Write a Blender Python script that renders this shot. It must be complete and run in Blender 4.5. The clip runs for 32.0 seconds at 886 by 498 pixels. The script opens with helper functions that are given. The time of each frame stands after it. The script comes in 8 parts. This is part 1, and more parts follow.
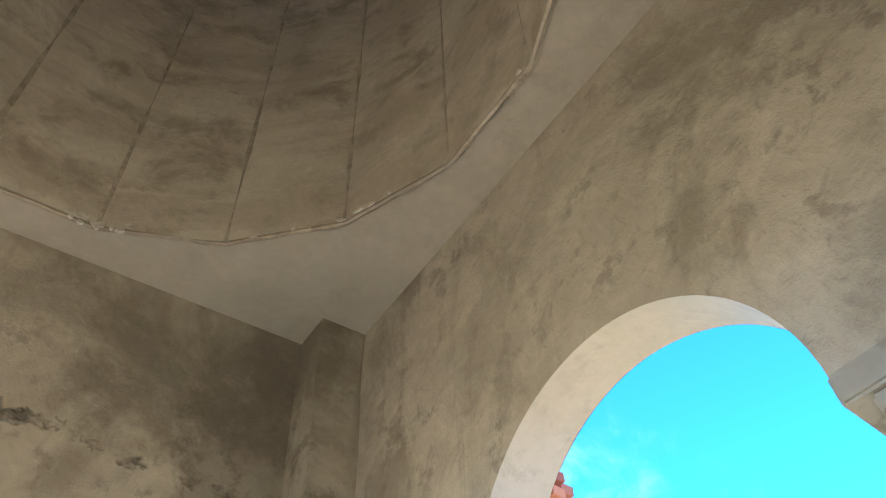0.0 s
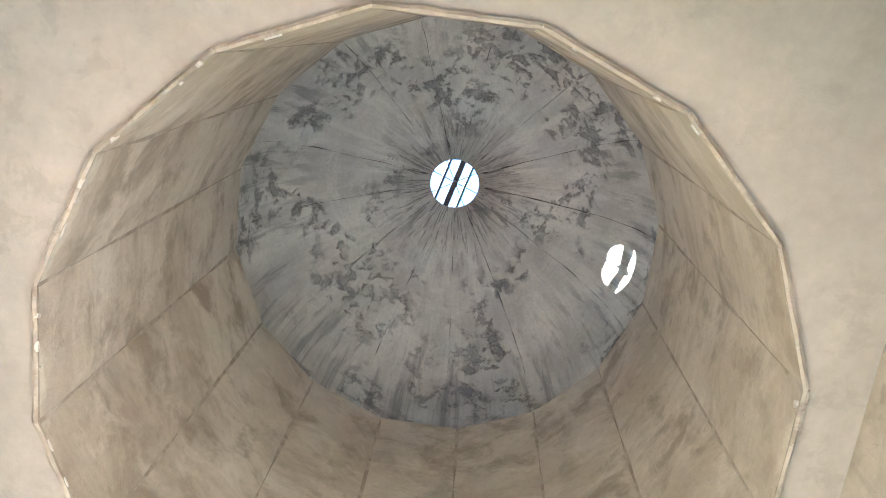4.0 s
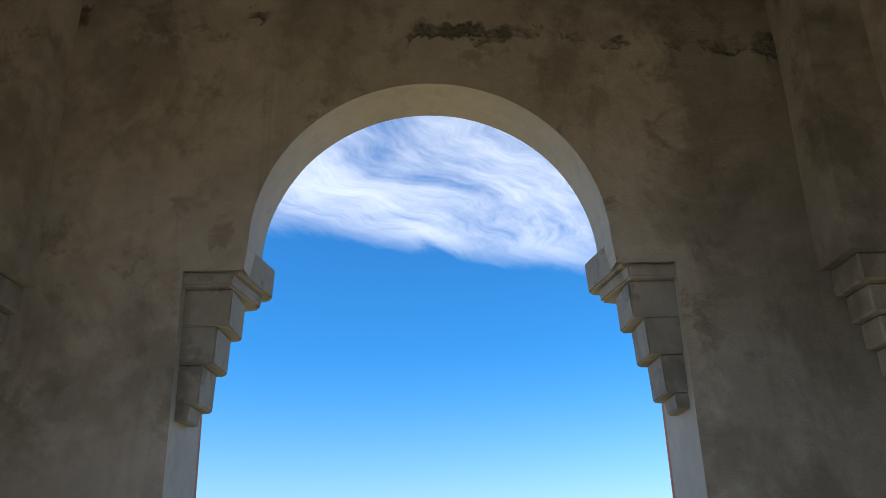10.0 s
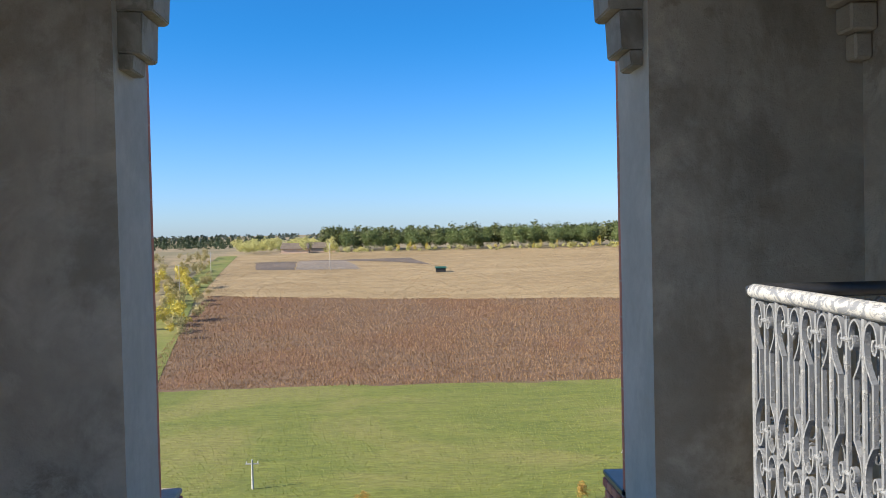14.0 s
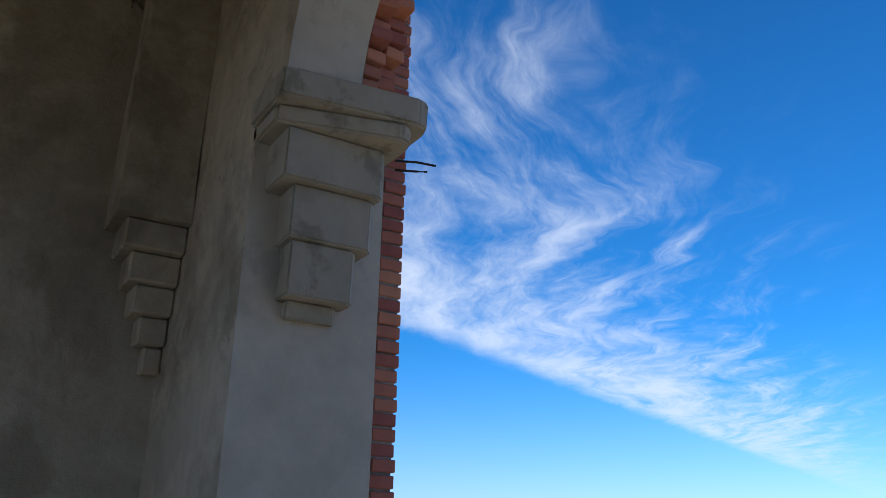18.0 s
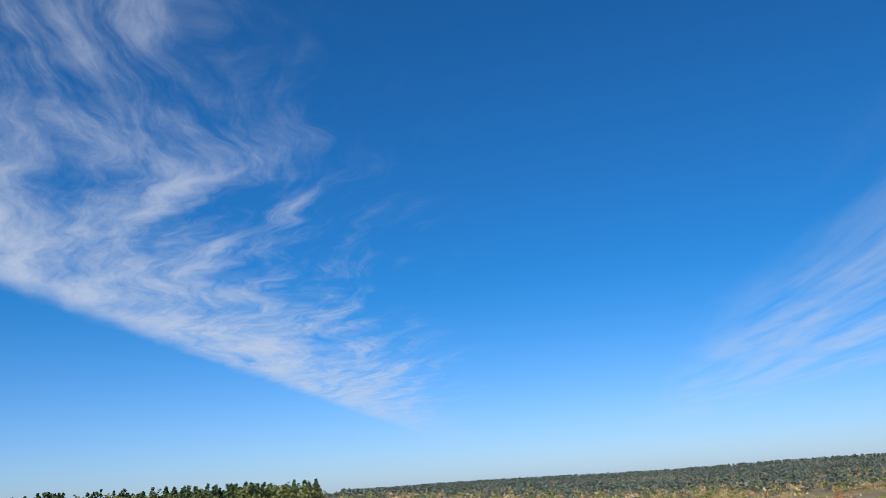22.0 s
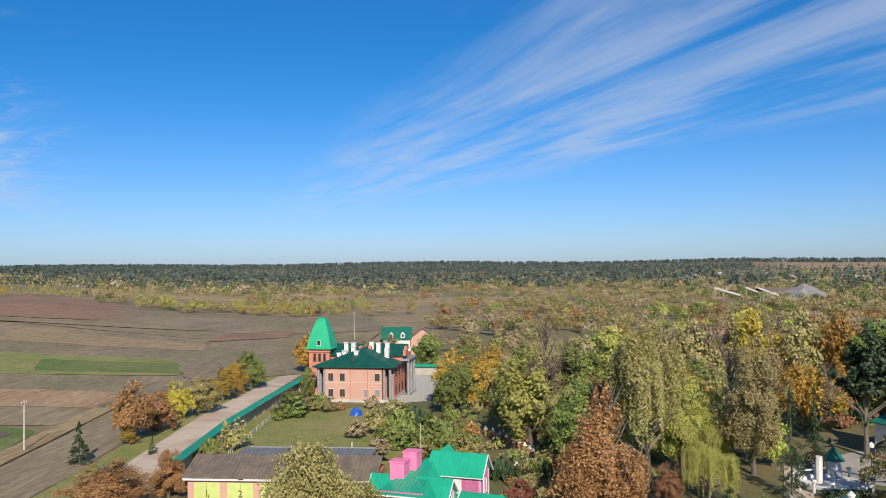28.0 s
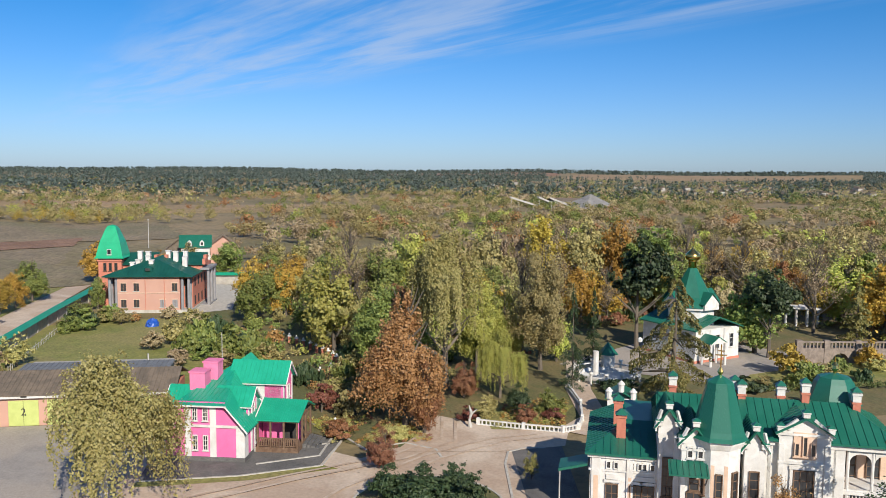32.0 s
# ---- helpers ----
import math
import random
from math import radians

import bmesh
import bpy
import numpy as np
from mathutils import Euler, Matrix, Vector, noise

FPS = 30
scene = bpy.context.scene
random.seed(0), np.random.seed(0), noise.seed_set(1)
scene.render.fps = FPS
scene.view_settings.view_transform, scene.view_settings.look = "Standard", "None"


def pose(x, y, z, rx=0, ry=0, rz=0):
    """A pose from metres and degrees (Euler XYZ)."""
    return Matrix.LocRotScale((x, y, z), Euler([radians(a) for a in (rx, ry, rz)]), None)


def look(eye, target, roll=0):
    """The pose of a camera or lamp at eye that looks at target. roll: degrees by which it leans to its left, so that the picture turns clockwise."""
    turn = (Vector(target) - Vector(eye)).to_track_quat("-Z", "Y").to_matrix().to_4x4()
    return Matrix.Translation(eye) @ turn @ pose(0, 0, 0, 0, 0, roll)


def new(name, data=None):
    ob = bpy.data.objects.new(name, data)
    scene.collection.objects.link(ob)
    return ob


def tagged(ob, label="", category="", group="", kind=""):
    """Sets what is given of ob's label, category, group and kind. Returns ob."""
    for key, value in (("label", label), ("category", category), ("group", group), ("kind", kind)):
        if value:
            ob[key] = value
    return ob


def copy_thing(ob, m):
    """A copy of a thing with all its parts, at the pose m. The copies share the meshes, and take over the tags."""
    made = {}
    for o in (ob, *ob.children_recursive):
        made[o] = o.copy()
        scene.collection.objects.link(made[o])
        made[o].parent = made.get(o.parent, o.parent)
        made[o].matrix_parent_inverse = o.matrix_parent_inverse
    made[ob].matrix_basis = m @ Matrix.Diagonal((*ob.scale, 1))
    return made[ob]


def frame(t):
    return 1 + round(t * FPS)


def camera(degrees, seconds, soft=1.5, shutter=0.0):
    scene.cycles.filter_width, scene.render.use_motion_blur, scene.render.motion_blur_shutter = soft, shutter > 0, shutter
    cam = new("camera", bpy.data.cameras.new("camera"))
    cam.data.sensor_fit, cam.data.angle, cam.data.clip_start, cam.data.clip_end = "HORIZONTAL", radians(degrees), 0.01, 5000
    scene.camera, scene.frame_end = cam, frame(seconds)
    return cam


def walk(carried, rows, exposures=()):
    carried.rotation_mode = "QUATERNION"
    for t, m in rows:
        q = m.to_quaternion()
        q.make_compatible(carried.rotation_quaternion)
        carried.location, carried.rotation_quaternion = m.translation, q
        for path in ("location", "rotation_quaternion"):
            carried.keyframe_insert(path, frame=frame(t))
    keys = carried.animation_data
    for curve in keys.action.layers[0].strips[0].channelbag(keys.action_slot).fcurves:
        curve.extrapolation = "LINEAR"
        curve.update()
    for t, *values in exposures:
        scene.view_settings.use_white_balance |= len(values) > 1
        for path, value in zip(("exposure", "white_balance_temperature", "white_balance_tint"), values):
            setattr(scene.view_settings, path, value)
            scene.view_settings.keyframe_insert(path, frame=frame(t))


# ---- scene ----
EYE = 27.0          # height of the eye over the ground at the tower's foot
PATH = [            # seconds, x, y, z over EYE, pitch, roll, yaw
    (0.0, 0.395, -2.470, 0.173, 47.89, 1.37, -33.45),
    (0.5, 0.346, -2.521, 0.217, 52.94, 0.58, -27.90),
    (1.0, 0.335, -2.532, 0.284, 57.74, -0.15, -22.81),
    (1.5, 0.377, -2.536, 0.312, 62.55, -1.36, -18.88),
    (2.0, 0.376, -2.513, 0.323, 66.78, -2.17, -16.61),
    (2.5, 0.360, -2.535, 0.327, 70.18, -2.60, -15.10),
    (4.5, 0.142, -2.508, 0.171, 74.83, -2.96, -1.99),
    (5.0, 0.135, -2.456, 0.159, 70.06, -2.49, 4.38),
    (5.5, 0.171, -2.355, 0.174, 64.73, -1.15, 9.17),
    (6.0, 0.179, -2.306, 0.163, 59.04, 0.77, 12.17),
    (6.5, 0.159, -2.268, 0.159, 52.11, 2.40, 12.72),
    (7.0, 0.140, -2.220, 0.155, 44.44, 3.21, 11.21),
    (7.5, 0.118, -2.181, 0.149, 36.99, 3.08, 8.12),
    (8.0, 0.078, -2.159, 0.136, 30.93, 2.45, 4.25),
    (8.5, 0.002, -2.140, 0.075, 27.07, 1.77, 0.84),
    (9.0, -0.012, -2.108, 0.044, 24.82, 1.67, -0.43),
    (9.5, -0.010, -2.106, 0.015, 23.33, 1.52, -0.49),
    (10.0, -0.038, -2.029, 0.039, 20.94, 1.50, -0.79),
    (10.5, -0.055, -2.008, -0.000, 17.71, 1.76, -1.14),
    (11.0, -0.072, -1.985, -0.052, 13.75, 2.05, -1.74),
    (11.5, -0.067, -1.961, -0.085, 9.57, 2.00, -2.13),
    (12.0, -0.067, -1.939, -0.113, 5.52, 1.87, -2.27),
    (12.5, -0.069, -1.911, -0.133, 1.78, 1.73, -2.18),
    (13.0, -0.071, -1.893, -0.145, -1.05, 1.68, -2.00),
    (13.5, -0.072, -1.899, -0.148, -2.47, 1.69, -2.54),
    (15.5, 0.500, -2.205, -0.048, 11.12, -0.81, -14.14),
    (16.0, 0.719, -2.201, -0.057, 15.59, -0.90, -19.77),
    (16.5, 1.019, -2.085, -0.029, 18.81, -0.50, -24.74),
    (17.0, 1.287, -2.118, -0.031, 20.41, -0.42, -27.43),
    (17.5, 1.578, -2.227, -0.026, 20.55, -0.70, -29.76),
    (18.0, 1.882, -2.178, -0.032, 19.74, -1.14, -31.99),
    (18.5, 2.130, -2.078, -0.044, 19.06, -1.14, -31.09),
    (19.0, 2.323, -2.002, -0.076, 18.66, 0.14, -27.59),
    (19.5, 2.449, -1.864, -0.114, 18.17, 1.68, -25.79),
    (20.0, 2.501, -1.626, -0.236, 17.69, 2.71, -30.59),
    (20.5, 2.591, -1.466, -0.272, 17.51, 3.33, -35.72),
    (21.0, 2.628, -1.332, -0.179, 17.96, 3.23, -42.93),
    (21.5, 2.633, -1.234, -0.056, 17.71, 3.42, -51.08),
    (22.0, 2.626, -1.154, -0.002, 16.28, 3.66, -58.72),
    (22.5, 2.665, -1.103, -0.006, 13.94, 3.36, -64.22),
    (23.0, 2.732, -1.035, -0.013, 11.82, 2.56, -67.95),
    (23.5, 2.818, -0.957, -0.019, 10.59, 1.72, -69.97),
    (24.0, 2.939, -0.882, -0.019, 9.80, 0.91, -70.74),
    (24.5, 3.061, -0.807, -0.019, 8.94, 0.18, -71.26),
    (26.5, 3.350, -0.630, -0.020, 3.52, 0.41, -74.14),
    (27.0, 3.350, -0.630, -0.020, 2.53, 0.88, -78.14),
    (27.5, 3.350, -0.630, -0.020, 1.84, 0.79, -81.98),
    (28.0, 3.350, -0.630, -0.020, 1.07, 0.58, -85.04),
    (28.5, 3.350, -0.630, -0.020, 0.22, 0.07, -87.93),
    (29.0, 3.350, -0.630, -0.020, -0.73, -0.27, -90.42),
    (29.5, 3.350, -0.630, -0.020, -1.50, -0.45, -92.09),
    (30.0, 3.350, -0.630, -0.020, -2.18, -0.49, -93.50),
    (30.5, 3.350, -0.630, -0.020, -2.98, -0.38, -94.91),
    (31.0, 3.350, -0.630, -0.020, -3.96, -0.31, -96.45),
    (31.5, 3.350, -0.630, -0.020, -4.84, -0.37, -97.80),
    (32.0, 3.350, -0.630, -0.020, -5.45, -0.43, -98.73),
]
cam = camera(57.27, 32.0, 0.85)
walk(cam, [(t, pose(x, y, EYE + z, 90 + p, r, w)) for t, x, y, z, p, r, w in PATH],
     exposures=[(0.0, 3.4, 6500, 10), (1.0, 4.45, 6150, 10), (2.0, 4.92, 5500, 10), (3.5, 4.95, 5600, 10), (5.0, 4.8, 5800, 10), (6.2, 4.8, 5600, 10), (6.5, 4.65, 5700, 10), (7.0, 4.08, 6000, 10), (7.4, 3.5, 6300, 10), (7.8, 2.9, 6600, 10),
                (8.3, 1.6, 7100, 10), (8.8, 1.3, 7200, 10), (11.0, 1.15, 7000, 10), (13.5, 1.0, 6800, 10), (16.0, 0.95, 6500, 10), (19.0, 0.65, 6500, 10),
                (21.0, 0.45, 6500, 10), (22.5, 0.22, 6600, 10), (28.0, 0.24, 6700, 10), (30.0, 0.2, 6700, 10), (32.0, 0.24, 6700, 10)])

# ---- world, sun ----
SUN_DIR = Vector((0.97, 0.235, -0.61)).normalized()      # the way the light travels


class NT:
    """A short hand for node trees."""
    def __init__(self, tree):
        self.t = tree
        self.n = tree.nodes
        self.l = tree.links

    def add(self, kind, links=None):
        return self.link(self.n.new(kind), links or {})

    def link(self, node, links):
        for key, value in links.items():
            sock = node.inputs[key]
            if isinstance(value, bpy.types.NodeSocket):
                self.l.new(value, sock)
            else:
                sock.default_value = value
        return node

    def math(self, op, a, b=0.0, c=None, clamp=False):
        links = {0: a, 1: b}
        if c is not None:
            links[2] = c
        node = self.n.new("ShaderNodeMath")
        node.operation, node.use_clamp = op, clamp
        return self.link(node, links).outputs[0]

    def noise(self, vec, scale, detail=6.0, rough=0.55, dist=0.0):
        return self.add("ShaderNodeTexNoise", {"Vector": vec, "Scale": scale, "Detail": detail, "Roughness": rough,
                                               "Distortion": dist}).outputs["Fac"]

    def ramp(self, fac, stops):
        node = self.add("ShaderNodeValToRGB", {"Fac": fac})
        els = node.color_ramp.elements
        while len(els) < len(stops):
            els.new(0.5)
        for el, (p, c) in zip(els, stops):
            el.position = p
            el.color = (*c, 1.0) if len(c) == 3 else c
        return node.outputs["Color"]

    def mix(self, fac, a, b, blend="MIX"):
        node = self.n.new("ShaderNodeMix")
        node.data_type, node.blend_type = "RGBA", blend
        for i, v in ((0, fac), (6, a), (7, b)):
            if isinstance(v, bpy.types.NodeSocket):
                self.l.new(v, node.inputs[i])
            else:
                node.inputs[i].default_value = v if i == 0 else (*v[:3], 1.0)
        return node.outputs[2]

    def span(self, v, a, b):
        """0 at a, 1 at b, smooth between; a may be the greater."""
        if a > b:
            return self.math("SUBTRACT", 1.0, self.span(v, b, a))
        node = self.n.new("ShaderNodeMapRange")
        node.interpolation_type = "SMOOTHSTEP"
        return self.link(node, {"Value": v, "From Min": a, "From Max": b}).outputs[0]


world = bpy.data.worlds.new("sky")
scene.world = world
world.use_nodes = True
world.node_tree.nodes.clear()
W = NT(world.node_tree)
sky = W.add("ShaderNodeTexSky")
sky.sky_type, sky.sun_disc = "NISHITA", False
sky.sun_elevation, sky.sun_rotation = math.asin(-SUN_DIR.z), math.atan2(-SUN_DIR.x, -SUN_DIR.y)
sky.air_density, sky.dust_density, sky.ozone_density, sky.altitude = 1.0, 0.35, 2.2, 150
way = W.add("ShaderNodeTexCoord").outputs["Generated"]
sep = W.add("ShaderNodeSeparateXYZ", {0: way})
up = W.math("MAXIMUM", sep.outputs[2], 0.015)
cx, cy = W.math("DIVIDE", sep.outputs[0], up), W.math("DIVIDE", sep.outputs[1], up)
# cirrus on a flat layer: u runs along the banks, v across them; f runs along the combed filaments, g across those
def turned(c, s_):
    return (W.math("ADD", W.math("MULTIPLY", cx, c), W.math("MULTIPLY", cy, s_)), W.math("ADD", W.math("MULTIPLY", cx, -s_), W.math("MULTIPLY", cy, c)))


def cloud_noise(p, q, w, *args):
    return W.noise(W.add("ShaderNodeCombineXYZ", {0: p, 1: q, 2: w}).outputs[0], *args)


cu, cv = turned(0.912, 0.41)
cf, cg = turned(0.62, 0.785)
drift = cloud_noise(cu, cv, 7.7, 0.55, 4, 0.55, 0.3)
cgw = W.math("ADD", cg, W.math("MULTIPLY_ADD", drift, 1.3, -0.65))
comb = cloud_noise(W.math("MULTIPLY", cf, 0.36), W.math("MULTIPLY", cgw, 1.5), 3.1, 1.9, 8, 0.60, 0.2)
wisps = cloud_noise(W.math("MULTIPLY", cf, 0.7), W.math("MULTIPLY", cgw, 2.4), 5.9, 2.6, 10, 0.64, 0.3)
clots = cloud_noise(cu, cv, 1.9, 1.6, 8, 0.6, 0.5)
va = W.math("ADD", cv, W.math("MULTIPLY_ADD", wisps, 0.34, -0.17))
low_edge = W.span(va, 2.46, 2.20)
body = W.math("MULTIPLY_ADD", W.span(va, 0.3, 2.3), 0.205, -0.035)
mixn = W.math("ADD", W.math("ADD", W.math("MULTIPLY", comb, 0.42), W.math("MULTIPLY", wisps, 0.34)), W.math("MULTIPLY", clots, 0.24))
dens_a = W.math("MULTIPLY", W.span(W.math("ADD", mixn, body), 0.455, 0.775), W.math("MULTIPLY", low_edge, W.span(va, 0.15, 1.0)))
flat_r = W.math("POWER", W.math("ADD", W.math("MULTIPLY", sep.outputs[0], sep.outputs[0]), W.math("MULTIPLY", sep.outputs[1], sep.outputs[1])), 0.5)
dens_a = W.math("MULTIPLY", dens_a, W.span(W.math("DIVIDE", sep.outputs[0], flat_r), 0.905, 0.82))
vb = W.math("ADD", cv, W.math("MULTIPLY_ADD", drift, 0.5, -0.25))
bank_b = W.math("MULTIPLY", W.span(W.math("ADD", vb, W.math("MULTIPLY", cx, 0.046)), -0.85, -1.75), W.span(W.math("SUBTRACT", vb, W.math("MULTIPLY", cx, 0.09)), -5.3, -4.0))
streak = cloud_noise(W.math("MULTIPLY", cu, 0.26), W.math("MULTIPLY", cv, 1.7), 1.3, 1.6, 8, 0.58, 0.4)
veil = cloud_noise(W.math("MULTIPLY", cu, 0.5), cv, 4.4, 0.9, 5, 0.55, 0.4)
dens_b = W.math("MULTIPLY", W.math("MULTIPLY", bank_b, 0.60), W.span(W.math("ADD", W.math("MULTIPLY", streak, 0.7), W.math("MULTIPLY", veil, 0.3)), 0.37, 0.64))
dens = W.math("MULTIPLY", W.math("MAXIMUM", dens_a, dens_b), W.span(sep.outputs[2], 0.02, 0.14))
haze = W.mix(W.span(sep.outputs[2], -0.02, 0.26), (0.56, 0.78, 1.32), (0.118, 0.66, 1.19))
haze = W.mix(W.span(sep.outputs[2], 0.75, 0.97), haze, (1.0, 0.98, 1.1))
blue = W.mix(1.0, sky.outputs[0], haze, "MULTIPLY")
cloud = W.mix(W.math("MULTIPLY", dens, 0.78), blue, (6.0, 6.75, 8.1))
bg = W.add("ShaderNodeBackground", {"Color": cloud, "Strength": 0.08})
W.l.new(bg.outputs[0], W.add("ShaderNodeOutputWorld").inputs[0])

sun = new("sun", bpy.data.lights.new("sun", "SUN"))
sun.data.energy, sun.data.angle, sun.data.color = 5.0, radians(0.53), (1.0, 0.93, 0.82)
sun.matrix_world = look((0, 0, 200), Vector((0, 0, 200)) + SUN_DIR)

# ---- materials ----
def mat(name, build, rough=0.85, metal=0.0, bump=0.0, coat=0.0):
    """A node material: build(tree, object coordinates) gives colour and, if it likes, height and roughness."""
    m = bpy.data.materials.new(name)
    m.use_nodes = True
    m.node_tree.nodes.clear()
    N = NT(m.node_tree)
    co = N.add("ShaderNodeTexCoord").outputs["Object"]
    out = build(N, co)
    colour, height, rgh = (*out, None, None)[:3] if isinstance(out, tuple) else (out, None, None)
    b = N.add("ShaderNodeBsdfPrincipled", {"Roughness": rough, "Metallic": metal, "Coat Weight": coat})
    if isinstance(colour, bpy.types.NodeSocket):
        N.l.new(colour, b.inputs["Base Color"])
    else:
        b.inputs["Base Color"].default_value = (*colour, 1)
    if rgh is not None:
        N.l.new(rgh, b.inputs["Roughness"])
    if height is not None and bump:
        N.l.new(N.add("ShaderNodeBump", {"Height": height, "Strength": 1.0, "Distance": bump}).outputs[0], b.inputs["Normal"])
    N.l.new(b.outputs[0], N.add("ShaderNodeOutputMaterial").inputs[0])
    return m


def mottled(a, b, c=None, scale=2.0, fine=30.0, lo=0.35, hi=0.65):
    """Two colours in soft patches, a third in stains, and a fine grain."""
    def build(N, co):
        n = N.noise(co, scale, 6, 0.6, 0.6)
        col = N.mix(N.span(n, lo, hi), a, b)
        if c:
            col = N.mix(N.math("MULTIPLY", N.span(N.noise(co, scale * 2.7, 7, 0.65, 1.2), 0.54, 0.72), 0.75), col, c)
        g = N.noise(co, fine, 4, 0.6)
        col = N.mix(0.35, col, N.ramp(g, [(0.25, (0.45, 0.45, 0.45)), (0.8, (1.0, 1.0, 1.0))]), "MULTIPLY")
        return col, N.math("ADD", N.math("MULTIPLY", n, 0.6), N.math("MULTIPLY", g, 0.4))
    return build


def tinted(base, spread=0.25, by="Object"):
    """One colour, varied from piece to piece and by a fine grain."""
    def build(N, co):
        rnd = N.add("ShaderNodeObjectInfo").outputs["Random"] if by == "Object" else N.add("ShaderNodeNewGeometry").outputs["Random Per Island"]
        v = N.math("MULTIPLY_ADD", rnd, 2 * spread, 1 - spread)
        hsv = N.add("ShaderNodeHueSaturation", {"Hue": N.math("MULTIPLY_ADD", rnd, 0.03, 0.485), "Value": v, "Color": (*base, 1)})
        g = N.noise(co, 9.0, 5, 0.6)
        col = N.mix(0.4, hsv.outputs[0], N.ramp(g, [(0.2, (0.4, 0.4, 0.4)), (0.75, (1, 1, 1))]), "MULTIPLY")
        return col, g
    return build


def plaster_build(light, dark, stain, wear=0.7, north=False):
    """Raw lime-cement render: trowelled coats, damp clouds, crumbling patches and drips; north adds that wall's own
    marks and painted shade.
    """
    def build(N, co):
        wet = N.noise(co, 0.5, 4, 0.55, 0.4)
        mid = N.noise(co, 1.6, 8, 0.62, 0.5)
        fine = N.noise(co, 11.0, 6, 0.6)
        grit = N.noise(co, 80.0, 3, 0.6)
        sweep = N.noise(N.add("ShaderNodeMapping", {"Vector": co, "Rotation": (0.3, 0.5, 0.2), "Scale": (1.0, 1.0, 1.15)}).outputs[0], 2.4, 6, 0.6, 0.8)
        col = N.mix(N.span(N.math("ADD", N.math("MULTIPLY", wet, 0.45), N.math("MULTIPLY", mid, 0.55)), 0.36, 0.64), dark, light)
        col = N.mix(N.math("MULTIPLY", N.span(sweep, 0.48, 0.66), wear * 0.6), col, tuple(min(1, v * 1.12) for v in light))
        patch = N.noise(N.add("ShaderNodeMapping", {"Vector": co, "Scale": (1.0, 1.0, 0.8)}).outputs[0], 0.9, 11, 0.66, 0.35)
        col = N.mix(N.math("MULTIPLY", N.span(patch, 0.49, 0.61), wear * 0.85), col, stain)
        crumple = N.noise(co, 3.4, 11, 0.68, 0.3)
        col = N.mix(N.math("MULTIPLY", N.math("MULTIPLY", N.span(crumple, 0.52, 0.62), N.span(wet, 0.42, 0.58)), wear * 0.8), col, tuple(v * 0.85 for v in stain))
        drip = N.noise(N.add("ShaderNodeMapping", {"Vector": co, "Scale": (3.2, 3.2, 0.3)}).outputs[0], 1.0, 8, 0.66, 0.6)
        col = N.mix(N.math("MULTIPLY", N.span(drip, 0.55, 0.72), wear * 0.45), col, tuple(v * 0.9 for v in stain))
        h = N.math("ADD", N.math("ADD", N.math("MULTIPLY", mid, 0.7), N.math("MULTIPLY", crumple, 0.5)), N.math("ADD", N.math("MULTIPLY", sweep, 0.3), N.math("ADD", N.math("MULTIPLY", fine, 0.2), N.math("MULTIPLY", grit, 0.05))))
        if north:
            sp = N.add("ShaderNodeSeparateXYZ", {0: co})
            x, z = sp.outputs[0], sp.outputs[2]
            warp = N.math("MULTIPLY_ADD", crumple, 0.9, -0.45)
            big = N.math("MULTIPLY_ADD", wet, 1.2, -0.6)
            # damp, blackened, ragged-edged render on the corner pier; painted shade deepens it higher up
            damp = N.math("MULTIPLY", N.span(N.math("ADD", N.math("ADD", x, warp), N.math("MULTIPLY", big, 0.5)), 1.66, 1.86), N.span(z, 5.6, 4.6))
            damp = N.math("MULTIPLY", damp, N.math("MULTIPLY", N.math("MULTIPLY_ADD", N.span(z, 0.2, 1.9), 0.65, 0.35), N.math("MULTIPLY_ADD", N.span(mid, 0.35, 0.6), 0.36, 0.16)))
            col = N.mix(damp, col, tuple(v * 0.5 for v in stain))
            # painted shade in clouds over the arch crown, and a moulded line of broken plaster
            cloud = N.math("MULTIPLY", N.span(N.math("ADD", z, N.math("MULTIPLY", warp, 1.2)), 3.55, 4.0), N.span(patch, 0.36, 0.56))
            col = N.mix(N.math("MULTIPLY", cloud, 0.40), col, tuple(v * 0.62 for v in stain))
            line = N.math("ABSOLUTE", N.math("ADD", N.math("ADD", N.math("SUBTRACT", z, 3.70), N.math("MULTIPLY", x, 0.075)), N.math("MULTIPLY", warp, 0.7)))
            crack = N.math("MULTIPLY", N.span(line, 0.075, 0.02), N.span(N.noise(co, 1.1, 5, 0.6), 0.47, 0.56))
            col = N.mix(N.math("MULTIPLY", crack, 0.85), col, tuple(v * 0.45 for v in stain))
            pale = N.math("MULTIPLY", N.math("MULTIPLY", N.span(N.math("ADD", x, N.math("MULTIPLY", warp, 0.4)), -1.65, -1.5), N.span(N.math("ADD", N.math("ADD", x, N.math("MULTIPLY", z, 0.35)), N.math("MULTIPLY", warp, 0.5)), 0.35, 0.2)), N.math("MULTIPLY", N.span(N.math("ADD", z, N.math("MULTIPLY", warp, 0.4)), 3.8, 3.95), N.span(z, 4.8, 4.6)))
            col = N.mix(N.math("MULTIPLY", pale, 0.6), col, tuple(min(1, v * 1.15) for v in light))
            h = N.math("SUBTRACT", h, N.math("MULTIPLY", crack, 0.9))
        col = N.mix(0.4, col, N.ramp(fine, [(0.25, (0.75, 0.73, 0.71)), (0.75, (1.05, 1.05, 1.05))]), "MULTIPLY")
        return col, h, N.ramp(mid, [(0.3, (0.75, 0.75, 0.75)), (0.7, (0.95, 0.95, 0.95))])
    return build


